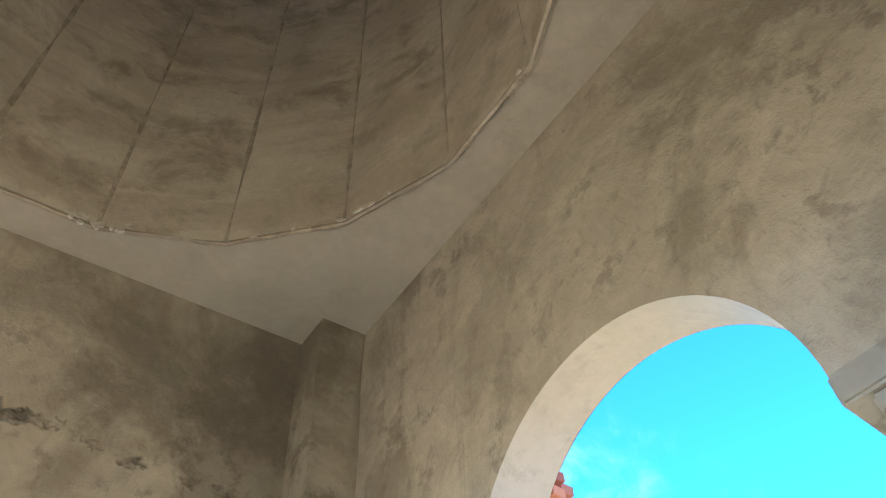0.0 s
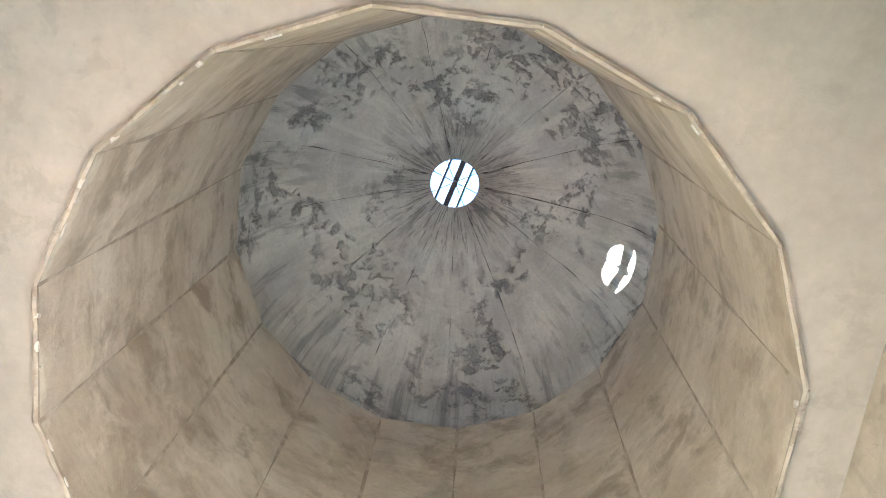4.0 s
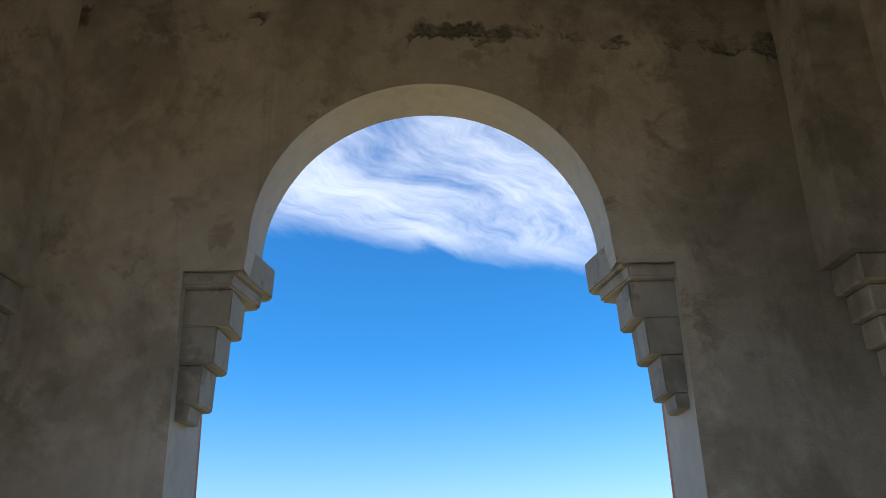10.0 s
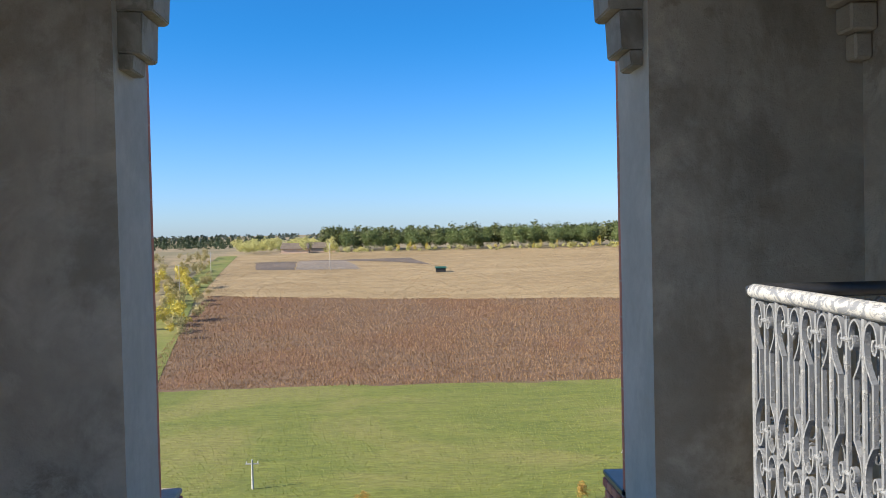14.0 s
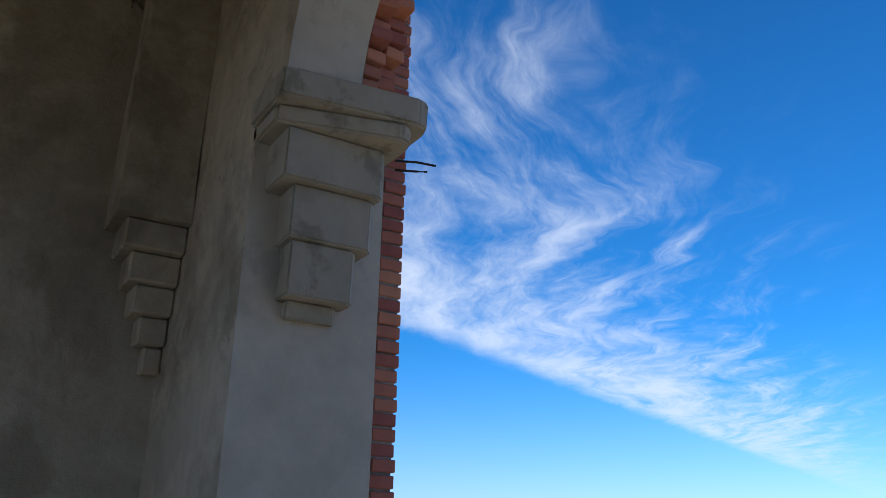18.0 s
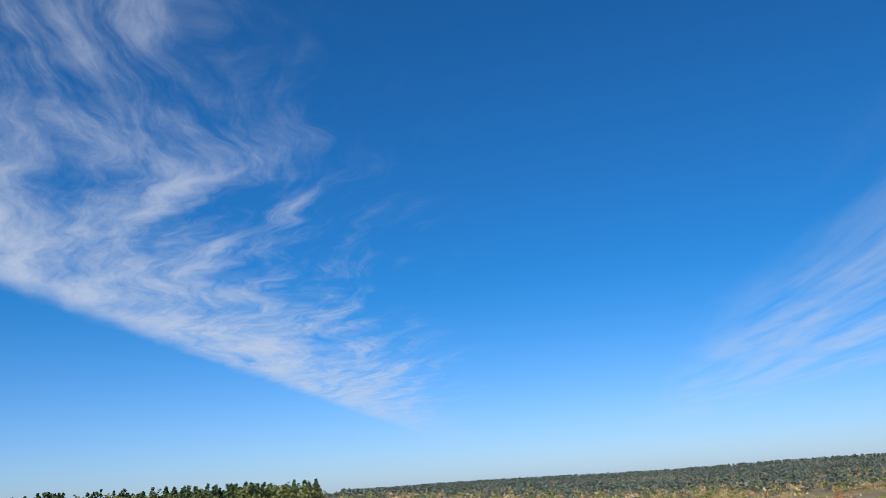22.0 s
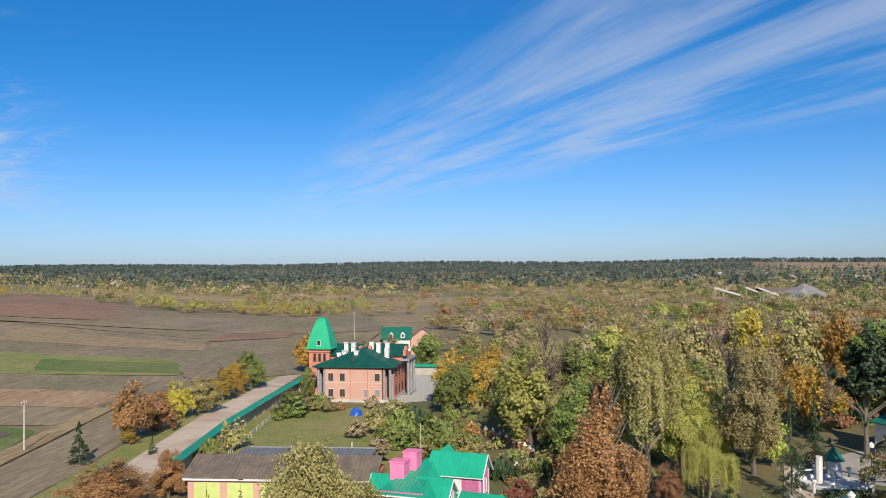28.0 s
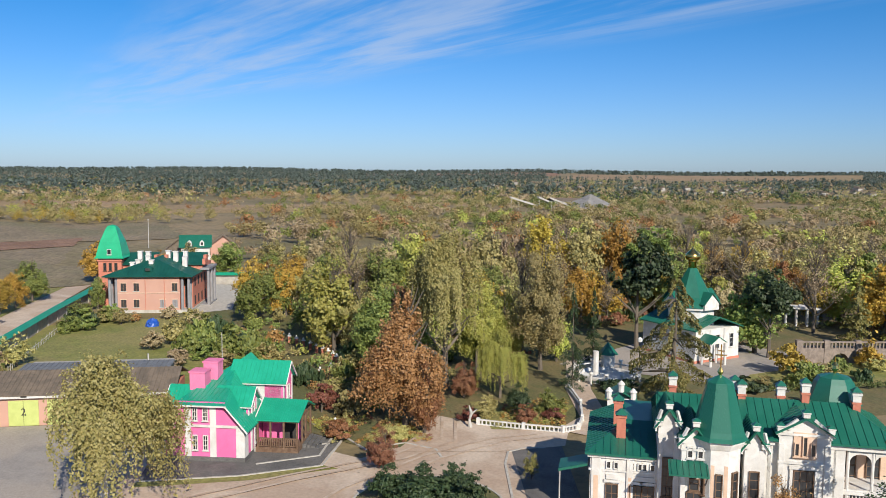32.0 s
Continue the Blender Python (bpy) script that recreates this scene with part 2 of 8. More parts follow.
PLASTER = mat("raw_plaster", plaster_build((0.50, 0.458, 0.38), (0.36, 0.322, 0.262), (0.22, 0.192, 0.15)), bump=0.045)
# darker copy of the raw plaster, standing for the shade on one pilaster
SHADED_PLASTER = mat("shaded_corner_plaster", plaster_build((0.42, 0.385, 0.315), (0.30, 0.268, 0.215), (0.165, 0.144, 0.112), 0.8), bump=0.03)
PLASTER_NORTH = mat("damp_and_shaded_raw_plaster", plaster_build((0.50, 0.458, 0.38), (0.36, 0.322, 0.262), (0.22, 0.192, 0.15), 0.7, True), bump=0.03)
CEIL = mat("ceiling_plaster", plaster_build((0.47, 0.44, 0.375), (0.41, 0.385, 0.328), (0.35, 0.325, 0.272), 0.4), bump=0.012)
# darker copy of the grey render, with the corbels' shade in its colour
STEP = mat("shaded_corbel_render", plaster_build((0.37, 0.352, 0.305), (0.27, 0.253, 0.218), (0.155, 0.143, 0.118), 0.7), bump=0.015)
REVEAL = mat("grey_render", plaster_build((0.51, 0.49, 0.435), (0.43, 0.412, 0.362), (0.34, 0.325, 0.28), 0.45), bump=0.012)


def drum_build(N, co):
    """Plaster put on in lifts: broad bands across the facets, brown damp, trowel sweeps and a few scratches."""
    s = N.add("ShaderNodeMapping", {"Vector": co, "Scale": (1.0, 1.0, 1.3)}).outputs[0]
    n, m, fine = N.noise(co, 0.7, 6, 0.6, 0.3), N.noise(s, 1.5, 10, 0.66, 0.3), N.noise(co, 16, 4, 0.5)
    col = N.mix(N.span(n, 0.36, 0.64), (0.49, 0.445, 0.36), (0.63, 0.59, 0.50))
    col = N.mix(N.math("MULTIPLY", N.span(m, 0.46, 0.66), 0.85), col, (0.31, 0.265, 0.20))
    sweep = N.noise(N.add("ShaderNodeMapping", {"Vector": co, "Rotation": (0.5, 0.2, 0.4), "Scale": (1.0, 1.0, 1.0)}).outputs[0], 1.9, 6, 0.6, 0.5)
    col = N.mix(N.math("MULTIPLY", N.span(sweep, 0.5, 0.7), 0.45), col, (0.74, 0.70, 0.61))
    z = N.add("ShaderNodeSeparateXYZ", {0: co}).outputs[2]
    zz = N.math("ADD", z, N.math("MULTIPLY", m, 0.5))
    lifts = N.noise(N.add("ShaderNodeCombineXYZ", {0: N.math("MULTIPLY", n, 0.4), 2: zz}).outputs[0], 1.5, 4, 0.7)
    col = N.mix(N.math("MULTIPLY", N.span(lifts, 0.5, 0.64), 0.45), col, (0.40, 0.34, 0.265))
    scratch = N.noise(N.add("ShaderNodeMapping", {"Vector": co, "Scale": (30, 30, 2.0)}).outputs[0], 1.0, 2, 0.5)
    col = N.mix(N.math("MULTIPLY", N.span(scratch, 0.75, 0.79), 0.7), col, (0.62, 0.59, 0.52))
    col = N.mix(0.25, col, N.ramp(fine, [(0.25, (0.6, 0.6, 0.6)), (0.75, (1, 1, 1))]), "MULTIPLY")
    return col, N.math("ADD", N.math("ADD", m, N.math("MULTIPLY", sweep, 0.4)), N.math("MULTIPLY", fine, 0.12))


def dome_build(N, co):
    """Cast concrete: boards running up to the eye, ridges of leaked cement round it, scaly dark patches."""
    sp = N.add("ShaderNodeSeparateXYZ", {0: co})
    x, y = sp.outputs[0], sp.outputs[1]
    r = N.math("POWER", N.math("ADD", N.math("MULTIPLY", x, x), N.math("MULTIPLY", y, y)), 0.5)
    ux, uy = N.math("DIVIDE", x, r), N.math("DIVIDE", y, r)
    radial = N.add("ShaderNodeCombineXYZ", {0: N.math("MULTIPLY", ux, 6.5), 1: N.math("MULTIPLY", uy, 6.5), 2: N.math("MULTIPLY", r, 0.9)}).outputs[0]
    boards = N.noise(radial, 1.0, 4, 0.6, 0.15)
    rays = N.noise(radial, 2.8, 7, 0.7, 0.35)
    n, m, fine = N.noise(co, 1.0, 6, 0.6, 0.3), N.noise(co, 3.6, 12, 0.76, 0.2), N.noise(co, 22, 5, 0.6)
    col = N.mix(N.span(N.math("ADD", N.math("MULTIPLY", n, 0.5), N.math("MULTIPLY", boards, 0.5)), 0.38, 0.62), (0.60, 0.60, 0.56), (0.82, 0.82, 0.765))
    rings = N.noise(N.add("ShaderNodeCombineXYZ", {0: N.math("ADD", r, N.math("MULTIPLY", n, 0.35)), 1: N.math("MULTIPLY", boards, 0.6)}).outputs[0], 3.2, 4, 0.65)
    col = N.mix(N.math("MULTIPLY", N.span(rings, 0.52, 0.66), 0.35), col, (0.88, 0.88, 0.82))
    near = N.span(r, 1.7, 0.5)
    ray = N.math("MULTIPLY", N.span(rays, 0.50, 0.60), N.math("MULTIPLY_ADD", near, 0.85, 0.12))
    col = N.mix(N.math("MULTIPLY", ray, 0.8), col, (0.25, 0.25, 0.245))
    scaly = N.math("MULTIPLY", N.span(m, 0.50, 0.58), N.span(N.noise(co, 0.8, 4, 0.6, 0.4), 0.46, 0.60))
    col = N.mix(N.math("MULTIPLY", scaly, 0.7), col, (0.22, 0.22, 0.225))
    # dark streaks towards the rim, carrying its bluish shade in the colour
    streak = N.math("MULTIPLY", N.span(N.noise(radial, 1.9, 6, 0.66, 0.2), 0.50, 0.64), N.span(r, 1.9, 2.7))
    col = N.mix(N.math("MULTIPLY", streak, 0.55), col, (0.20, 0.205, 0.215))
    col = N.mix(N.math("MULTIPLY", N.span(N.noise(co, 9.0, 4, 0.7), 0.72, 0.76), 0.7), col, (0.62, 0.62, 0.60))
    col = N.mix(0.4, col, N.ramp(fine, [(0.25, (0.6, 0.6, 0.6)), (0.75, (1, 1, 1))]), "MULTIPLY")
    return col, N.math("ADD", N.math("SUBTRACT", N.math("MULTIPLY", m, 0.7), N.math("MULTIPLY", scaly, 0.5)), N.math("MULTIPLY", N.math("MULTIPLY", rays, near), 1.6))


SEAM = mat("dark_joint", mottled((0.34, 0.295, 0.235), (0.50, 0.45, 0.37), scale=6, fine=40), bump=0.01)
TAR = mat("dark_concrete_joint", mottled((0.17, 0.17, 0.17), (0.36, 0.36, 0.35), scale=7, fine=40), bump=0.01)
FLAKE = mat("white_plaster_flakes", mottled((0.74, 0.72, 0.67), (0.60, 0.57, 0.51), scale=9, fine=50), bump=0.006)
DRUM = mat("drum_plaster", drum_build, bump=0.03)
DOME = mat("dome_concrete", dome_build, bump=0.04)
BRICK = mat("red_brick", tinted((0.47, 0.175, 0.125), 0.30), bump=0.004)
MORTAR = mat("mortar", mottled((0.32, 0.29, 0.26), (0.20, 0.18, 0.165), scale=8), bump=0.006)
IRON = mat("black_iron", mottled((0.02, 0.022, 0.026), (0.035, 0.036, 0.04), scale=12), rough=0.45, bump=0.001)


def rail_build(N, co):
    chips = N.span(N.noise(co, 22, 7, 0.7, 1.0), 0.52, 0.6)
    col = N.mix(chips, (0.20, 0.21, 0.225), (0.30, 0.305, 0.31))
    return N.mix(N.math("MULTIPLY", N.span(N.noise(co, 60, 3, 0.6), 0.6, 0.7), 0.5), col, (0.11, 0.11, 0.12)), chips


RAIL = mat("grey_primer_paint", rail_build, rough=0.5, bump=0.002)
RAIL_TOP = mat("chipped_white_rail_paint", lambda N, co: N.mix(N.span(N.noise(co, 16, 7, 0.72, 1.5), 0.47, 0.53), (0.20, 0.21, 0.23), (0.44, 0.435, 0.42)), rough=0.5)
FLOOR_MAT = mat("dusty_floor_concrete", mottled((0.20, 0.185, 0.16), (0.155, 0.142, 0.122), (0.115, 0.105, 0.09), scale=1.2), bump=0.006)
CONCRETE = mat("concrete", mottled((0.46, 0.425, 0.37), (0.38, 0.35, 0.305), (0.30, 0.275, 0.24), scale=1.2), bump=0.006)


def ground_build(a, b, c, scale, fine, patch=0.02, stretch=(1, 1, 1), grain=0.75):
    def build(N, co):
        s = N.add("ShaderNodeMapping", {"Vector": co, "Scale": stretch}).outputs[0]
        n, p, f = N.noise(s, scale, 6, 0.6, 0.4), N.noise(co, patch, 5, 0.6, 0.6), N.noise(s, fine, 4, 0.7)
        col = N.mix(N.span(n, 0.35, 0.65), a, b)
        col = N.mix(N.math("MULTIPLY", N.span(p, 0.45, 0.62), 0.7), col, c)
        col = N.mix(grain, col, N.ramp(f, [(0.3, (0.35, 0.35, 0.35)), (0.7, (1.15, 1.15, 1.15))]), "MULTIPLY")
        return col, f
    return build


GRASS = mat("mown_grass", ground_build((0.133, 0.160, 0.020), (0.183, 0.199, 0.031), (0.250, 0.222, 0.062), 0.25, 1.6, 0.03, (0.35, 1.6, 1)), bump=0.06)
CROP = mat("young_green_crop", ground_build((0.10, 0.16, 0.025), (0.15, 0.20, 0.035), (0.19, 0.20, 0.06), 0.2, 1.6, 0.03, (0.4, 1.4, 1)), bump=0.05)
LAWN = mat("lawn", ground_build((0.20, 0.215, 0.05), (0.28, 0.27, 0.075), (0.32, 0.265, 0.10), 0.3, 2.5, 0.06), bump=0.04)
STUBBLE = mat("brown_weeds", ground_build((0.140, 0.078, 0.039), (0.195, 0.117, 0.066), (0.179, 0.082, 0.035), 0.2, 1.1, 0.025, (0.6, 1.4, 1)), bump=0.15)
DRY = mat("dry_field", ground_build((0.312, 0.217, 0.102), (0.377, 0.275, 0.139), (0.279, 0.193, 0.086), 0.08, 0.8, 0.012, (0.35, 1.8, 1)), bump=0.06)
TAN = mat("tilled_field", ground_build((0.352, 0.224, 0.120), (0.416, 0.284, 0.160), (0.304, 0.228, 0.104), 0.05, 0.6, 0.01, (0.4, 1.4, 1)), bump=0.05)
FALLOW = mat("fallow_field", ground_build((0.235, 0.18, 0.105), (0.31, 0.235, 0.14), (0.20, 0.18, 0.085), 0.06, 0.7, 0.015, (0.35, 1.5, 1)), bump=0.06)
PLOUGH = mat("ploughed_earth", ground_build((0.28, 0.155, 0.09), (0.34, 0.20, 0.12), (0.23, 0.125, 0.07), 0.2, 0.9, 0.02), bump=0.07)
GREY_SOIL = mat("grey_tilled_soil", ground_build((0.24, 0.19, 0.145), (0.30, 0.245, 0.19), (0.20, 0.16, 0.12), 0.2, 0.9, 0.02), bump=0.05)
HUMUS = mat("dark_garden_soil", ground_build((0.13, 0.095, 0.07), (0.18, 0.135, 0.10), (0.105, 0.08, 0.06), 0.2, 0.9, 0.02), bump=0.07)
SCRUB = mat("scrub_ground", ground_build((0.23, 0.18, 0.085), (0.34, 0.25, 0.135), (0.17, 0.15, 0.065), 0.03, 0.35, 0.006), bump=0.1)
SOIL = mat("leaf_litter", ground_build((0.15, 0.14, 0.055), (0.21, 0.16, 0.07), (0.11, 0.13, 0.04), 0.35, 2.8, 0.08), bump=0.06)
TRACK = mat("damp_wheel_rut", ground_build((0.50, 0.39, 0.30), (0.57, 0.46, 0.36), (0.42, 0.30, 0.215), 0.5, 3.0, 0.2, (1, 1, 1), 0.35), bump=0.02)
DIRT = mat("dirt_road", ground_build((0.52, 0.41, 0.315), (0.60, 0.49, 0.385), (0.42, 0.30, 0.215), 0.25, 3.0, 0.08, (1, 1, 1), 0.3), bump=0.02)
ASPHALT = mat("worn_asphalt", ground_build((0.30, 0.27, 0.24), (0.36, 0.325, 0.29), (0.42, 0.36, 0.30), 0.4, 6.0, 0.1, (1, 1, 1), 0.35), bump=0.01)
PAVING = mat("grey_paving", ground_build((0.12, 0.115, 0.11), (0.16, 0.155, 0.148), (0.20, 0.185, 0.17), 0.6, 8.0, 0.2), bump=0.01)
KERB = mat("kerb_stone", mottled((0.55, 0.52, 0.46), (0.42, 0.39, 0.34), scale=1.5), bump=0.004)
WHITE = mat("white_paint", mottled((0.72, 0.71, 0.68), (0.60, 0.58, 0.54), scale=0.9, fine=12), bump=0.002)
PEACH = mat("peach_render", mottled((0.70, 0.50, 0.37), (0.62, 0.44, 0.32), scale=1.0, fine=12), bump=0.002)
PINK = mat("pink_render", mottled((0.82, 0.18, 0.41), (0.76, 0.155, 0.36), scale=0.8, fine=10), bump=0.002)
PINK_LIGHT = mat("pale_pink_paint", mottled((0.84, 0.24, 0.42), (0.78, 0.20, 0.37), scale=1.0), bump=0.002)
RED_WALL = mat("new_red_brickwork", lambda N, co: (lambda b: (N.mix(0.35, b.outputs["Color"], N.mix(N.span(N.noise(co, 0.35, 5, 0.6), 0.4, 0.6), (0.50, 0.185, 0.13), (0.58, 0.24, 0.17))), b.outputs["Fac"]))(
    N.add("ShaderNodeTexBrick", {"Vector": N.add("ShaderNodeMapping", {"Vector": co, "Rotation": (radians(90), 0, radians(90))}).outputs[0], "Color1": (0.52, 0.18, 0.11, 1), "Color2": (0.42, 0.13, 0.085, 1), "Mortar": (0.46, 0.32, 0.25, 1), "Scale": 1.0,
                                 "Mortar Size": 0.006, "Brick Width": 0.26, "Row Height": 0.077})), bump=0.003)
GREY_COL = mat("grey_columns", mottled((0.30, 0.30, 0.31), (0.24, 0.24, 0.25), scale=0.8), bump=0.003)


def roof_mat(name, a, b, rough=0.35):
    return mat(name, mottled(a, b, scale=0.5, fine=6), rough=rough, bump=0.003)


GREEN_DARK = roof_mat("dark_green_metal", (0.008, 0.075, 0.055), (0.012, 0.095, 0.07))
GREEN = roof_mat("green_metal", (0.012, 0.13, 0.085), (0.018, 0.15, 0.10))
GREEN_BRIGHT = roof_mat("bright_green_metal", (0.012, 0.36, 0.17), (0.016, 0.42, 0.20))
GREEN_PINK = roof_mat("sea_green_metal", (0.010, 0.33, 0.20), (0.014, 0.38, 0.235))
SLATE = mat("brown_asbestos_slate", mottled((0.20, 0.155, 0.115), (0.13, 0.105, 0.08), (0.09, 0.075, 0.06), scale=0.7, fine=5), bump=0.02)
GOLD = mat("gilded_metal", mottled((0.95, 0.62, 0.20), (0.80, 0.48, 0.13), scale=2), rough=0.22, metal=1.0)
LIME = mat("lime_painted_doors", mottled((0.54, 0.60, 0.20), (0.48, 0.54, 0.17), scale=1.0), rough=0.5)
WOOD = mat("brown_stained_wood", mottled((0.13, 0.075, 0.045), (0.20, 0.125, 0.08), scale=3, fine=30), bump=0.003)
BLUE = mat("blue_plastic", mottled((0.015, 0.07, 0.36), (0.02, 0.10, 0.44), scale=2), rough=0.4)
BARK = mat("grey_bark", mottled((0.16, 0.13, 0.10), (0.09, 0.075, 0.06), scale=4, fine=20), bump=0.03)
BIRCH = mat("birch_bark", mottled((0.55, 0.52, 0.47), (0.10, 0.09, 0.08), scale=5, fine=18, lo=0.55, hi=0.7), bump=0.01)
DARK = mat("dark_interior", mottled((0.03, 0.03, 0.03), (0.05, 0.045, 0.04), scale=2))
BLACK = mat("black_plastic", mottled((0.012, 0.013, 0.016), (0.03, 0.032, 0.04), scale=6), rough=0.3)
POLE = mat("pale_concrete_pole", mottled((0.52, 0.50, 0.46), (0.40, 0.38, 0.35), scale=2), bump=0.003)
GLASS = mat("window_glass", lambda N, co: N.mix(N.noise(co, 0.7), (0.015, 0.018, 0.022), (0.04, 0.045, 0.05)), rough=0.06)
GLASS.node_tree.nodes["Principled BSDF"].inputs["Specular IOR Level"].default_value = 0.8


def leaf_mat(name, a, b, c):
    def build(N, co):
        rnd = N.add("ShaderNodeNewGeometry").outputs["Random Per Island"]
        ob = N.add("ShaderNodeObjectInfo").outputs["Random"]
        col = N.ramp(rnd, [(0.0, a), (0.5, b), (1.0, c)])
        big = N.span(N.noise(co, 0.5, 4, 0.6), 0.38, 0.62)
        col = N.mix(N.math("MULTIPLY", big, 0.5), col, N.mix(0.5, b, c))
        return N.add("ShaderNodeHueSaturation", {"Hue": N.math("MULTIPLY_ADD", ob, 0.035, 0.482), "Value": N.math("MULTIPLY_ADD", ob, 0.5, 0.75), "Color": col}).outputs[0]
    m = mat(name, build, rough=0.6)
    N = NT(m.node_tree)
    b = m.node_tree.nodes["Principled BSDF"]
    src = b.inputs["Base Color"].links[0].from_socket
    tr = N.add("ShaderNodeBsdfTranslucent", {"Color": src})
    mx = N.add("ShaderNodeMixShader", {0: 0.2, 1: b.outputs[0], 2: tr.outputs[0]})
    N.l.new(mx.outputs[0], m.node_tree.nodes["Material Output"].inputs[0])
    return m


LEAF = {
    "green": leaf_mat("green_leaves", (0.11, 0.155, 0.04), (0.18, 0.225, 0.055), (0.28, 0.3, 0.075)),
    "olive": leaf_mat("olive_leaves", (0.25, 0.232, 0.08), (0.365, 0.32, 0.118), (0.48, 0.41, 0.17)),
    "lime": leaf_mat("lime_leaves", (0.26, 0.295, 0.055), (0.38, 0.395, 0.085), (0.5, 0.465, 0.12)),
    "yellow": leaf_mat("yellow_leaves", (0.33, 0.26, 0.04), (0.47, 0.35, 0.05), (0.55, 0.43, 0.08)),
    "orange": leaf_mat("orange_leaves", (0.260, 0.150, 0.032), (0.400, 0.230, 0.040), (0.500, 0.310, 0.055)),
    "rust": leaf_mat("rust_leaves", (0.26, 0.135, 0.05), (0.37, 0.195, 0.075), (0.47, 0.27, 0.11)),
    "red": leaf_mat("red_leaves", (0.17, 0.06, 0.045), (0.25, 0.085, 0.06), (0.26, 0.13, 0.065)),
    "dark": leaf_mat("dark_conifer_needles", (0.027, 0.054, 0.024), (0.045, 0.078, 0.030), (0.068, 0.099, 0.039)),
    "spruce": leaf_mat("spruce_needles", (0.112, 0.129, 0.041), (0.192, 0.178, 0.056), (0.315, 0.238, 0.085)),
    "birch": leaf_mat("pale_birch_leaves", (0.26, 0.255, 0.075), (0.37, 0.345, 0.11), (0.49, 0.435, 0.17)),
    "oak": leaf_mat("dark_oak_leaves", (0.065, 0.095, 0.028), (0.10, 0.135, 0.036), (0.155, 0.17, 0.05)),
    # distance haze is mixed into this needle colour as a pale blue
    "forest": leaf_mat("hazy_far_needles", (0.066, 0.092, 0.080), (0.080, 0.106, 0.088), (0.094, 0.120, 0.096)),
    "brown": leaf_mat("bare_brown_twigs", (0.27, 0.205, 0.11), (0.36, 0.28, 0.155), (0.45, 0.36, 0.215)),
}

# ---- building blocks ----
def part(name, bm, material, parent=None, label="", smooth=False):
    """Links a bmesh (or a mesh) as one object under a thing."""
    if isinstance(bm, bpy.types.Mesh):
        me = bm
    else:
        bmesh.ops.recalc_face_normals(bm, faces=bm.faces)
        me = bpy.data.meshes.new(name)
        bm.to_mesh(me)
        bm.free()
        if smooth:
            me.polygons.foreach_set("use_smooth", [True] * len(me.polygons))
        me.materials.append(material)
    ob = new(name, me)
    if parent is not None:
        ob.parent = parent
    if label:
        ob["label"] = label
    return ob


def root(name, label, category, m=None, group="", kind=""):
    ob = new(name)
    ob.empty_display_size = 0.3
    if m is not None:
        ob.matrix_basis = m
    return tagged(ob, label, category, group, kind)


def box(bm, x0, x1, y0, y1, z0, z1, bevel=0.0):
    vs = [bm.verts.new((x, y, z)) for x in (x0, x1) for y in (y0, y1) for z in (z0, z1)]
    fs = [bm.faces.new([vs[i] for i in q]) for q in ((0, 1, 3, 2), (4, 6, 7, 5), (0, 4, 5, 1), (2, 3, 7, 6), (0, 2, 6, 4), (1, 5, 7, 3))]
    if bevel:
        bmesh.ops.recalc_face_normals(bm, faces=fs)
        bmesh.ops.bevel(bm, geom=list({e for f in fs for e in f.edges}), offset=bevel, segments=1, affect="EDGES")
    return bm


def boxes(*rows, bevel=0.0):
    bm = bmesh.new()
    for r in rows:
        box(bm, *r, bevel=bevel)
    return bm


def prism(bm, loop, a, b, axis="y"):
    """A flat outline of (p, q) pushed from a to b along an axis."""
    def at(p, q, d):
        return {"x": (d, p, q), "y": (p, d, q), "z": (p, q, d)}[axis]
    lo, hi = [bm.verts.new(at(p, q, a)) for p, q in loop], [bm.verts.new(at(p, q, b)) for p, q in loop]
    bm.faces.new(lo)
    bm.faces.new(hi[::-1])
    for i in range(len(loop)):
        j = (i + 1) % len(loop)
        bm.faces.new((lo[j], lo[i], hi[i], hi[j]))
    return bm


def tube(bm, pts, radii, n=8, cap=True):
    """A tapered tube through points."""
    rings = []
    for i, p in enumerate(pts):
        p = Vector(p)
        d = (Vector(pts[min(i + 1, len(pts) - 1)]) - Vector(pts[max(i - 1, 0)])).normalized()
        a = d.orthogonal().normalized() if abs(d.z) < 0.9 else Vector((1, 0, 0))
        a = (a - d * a.dot(d)).normalized()
        c = d.cross(a)
        r = radii[i] if isinstance(radii, (list, tuple)) else radii
        rings.append([bm.verts.new(p + r * (math.cos(2 * math.pi * k / n) * a + math.sin(2 * math.pi * k / n) * c)) for k in range(n)])
    for r0, r1 in zip(rings, rings[1:]):
        for k in range(n):
            bm.faces.new((r0[k], r0[(k + 1) % n], r1[(k + 1) % n], r1[k]))
    if cap:
        bm.faces.new(rings[0][::-1])
        bm.faces.new(rings[-1])
    return bm


def lathe(bm, profile, n=16, x=0.0, y=0.0, turn=0.0):
    """(radius, z) turned about an upright axis; ends closed."""
    rings = [[bm.verts.new((x + r * math.cos(turn + 2 * math.pi * k / n), y + r * math.sin(turn + 2 * math.pi * k / n), z)) for k in range(n)]
             for r, z in profile]
    for r0, r1 in zip(rings, rings[1:]):
        for k in range(n):
            bm.faces.new((r0[k], r0[(k + 1) % n], r1[(k + 1) % n], r1[k]))
    bm.faces.new(rings[0][::-1])
    bm.faces.new(rings[-1])
    return bm


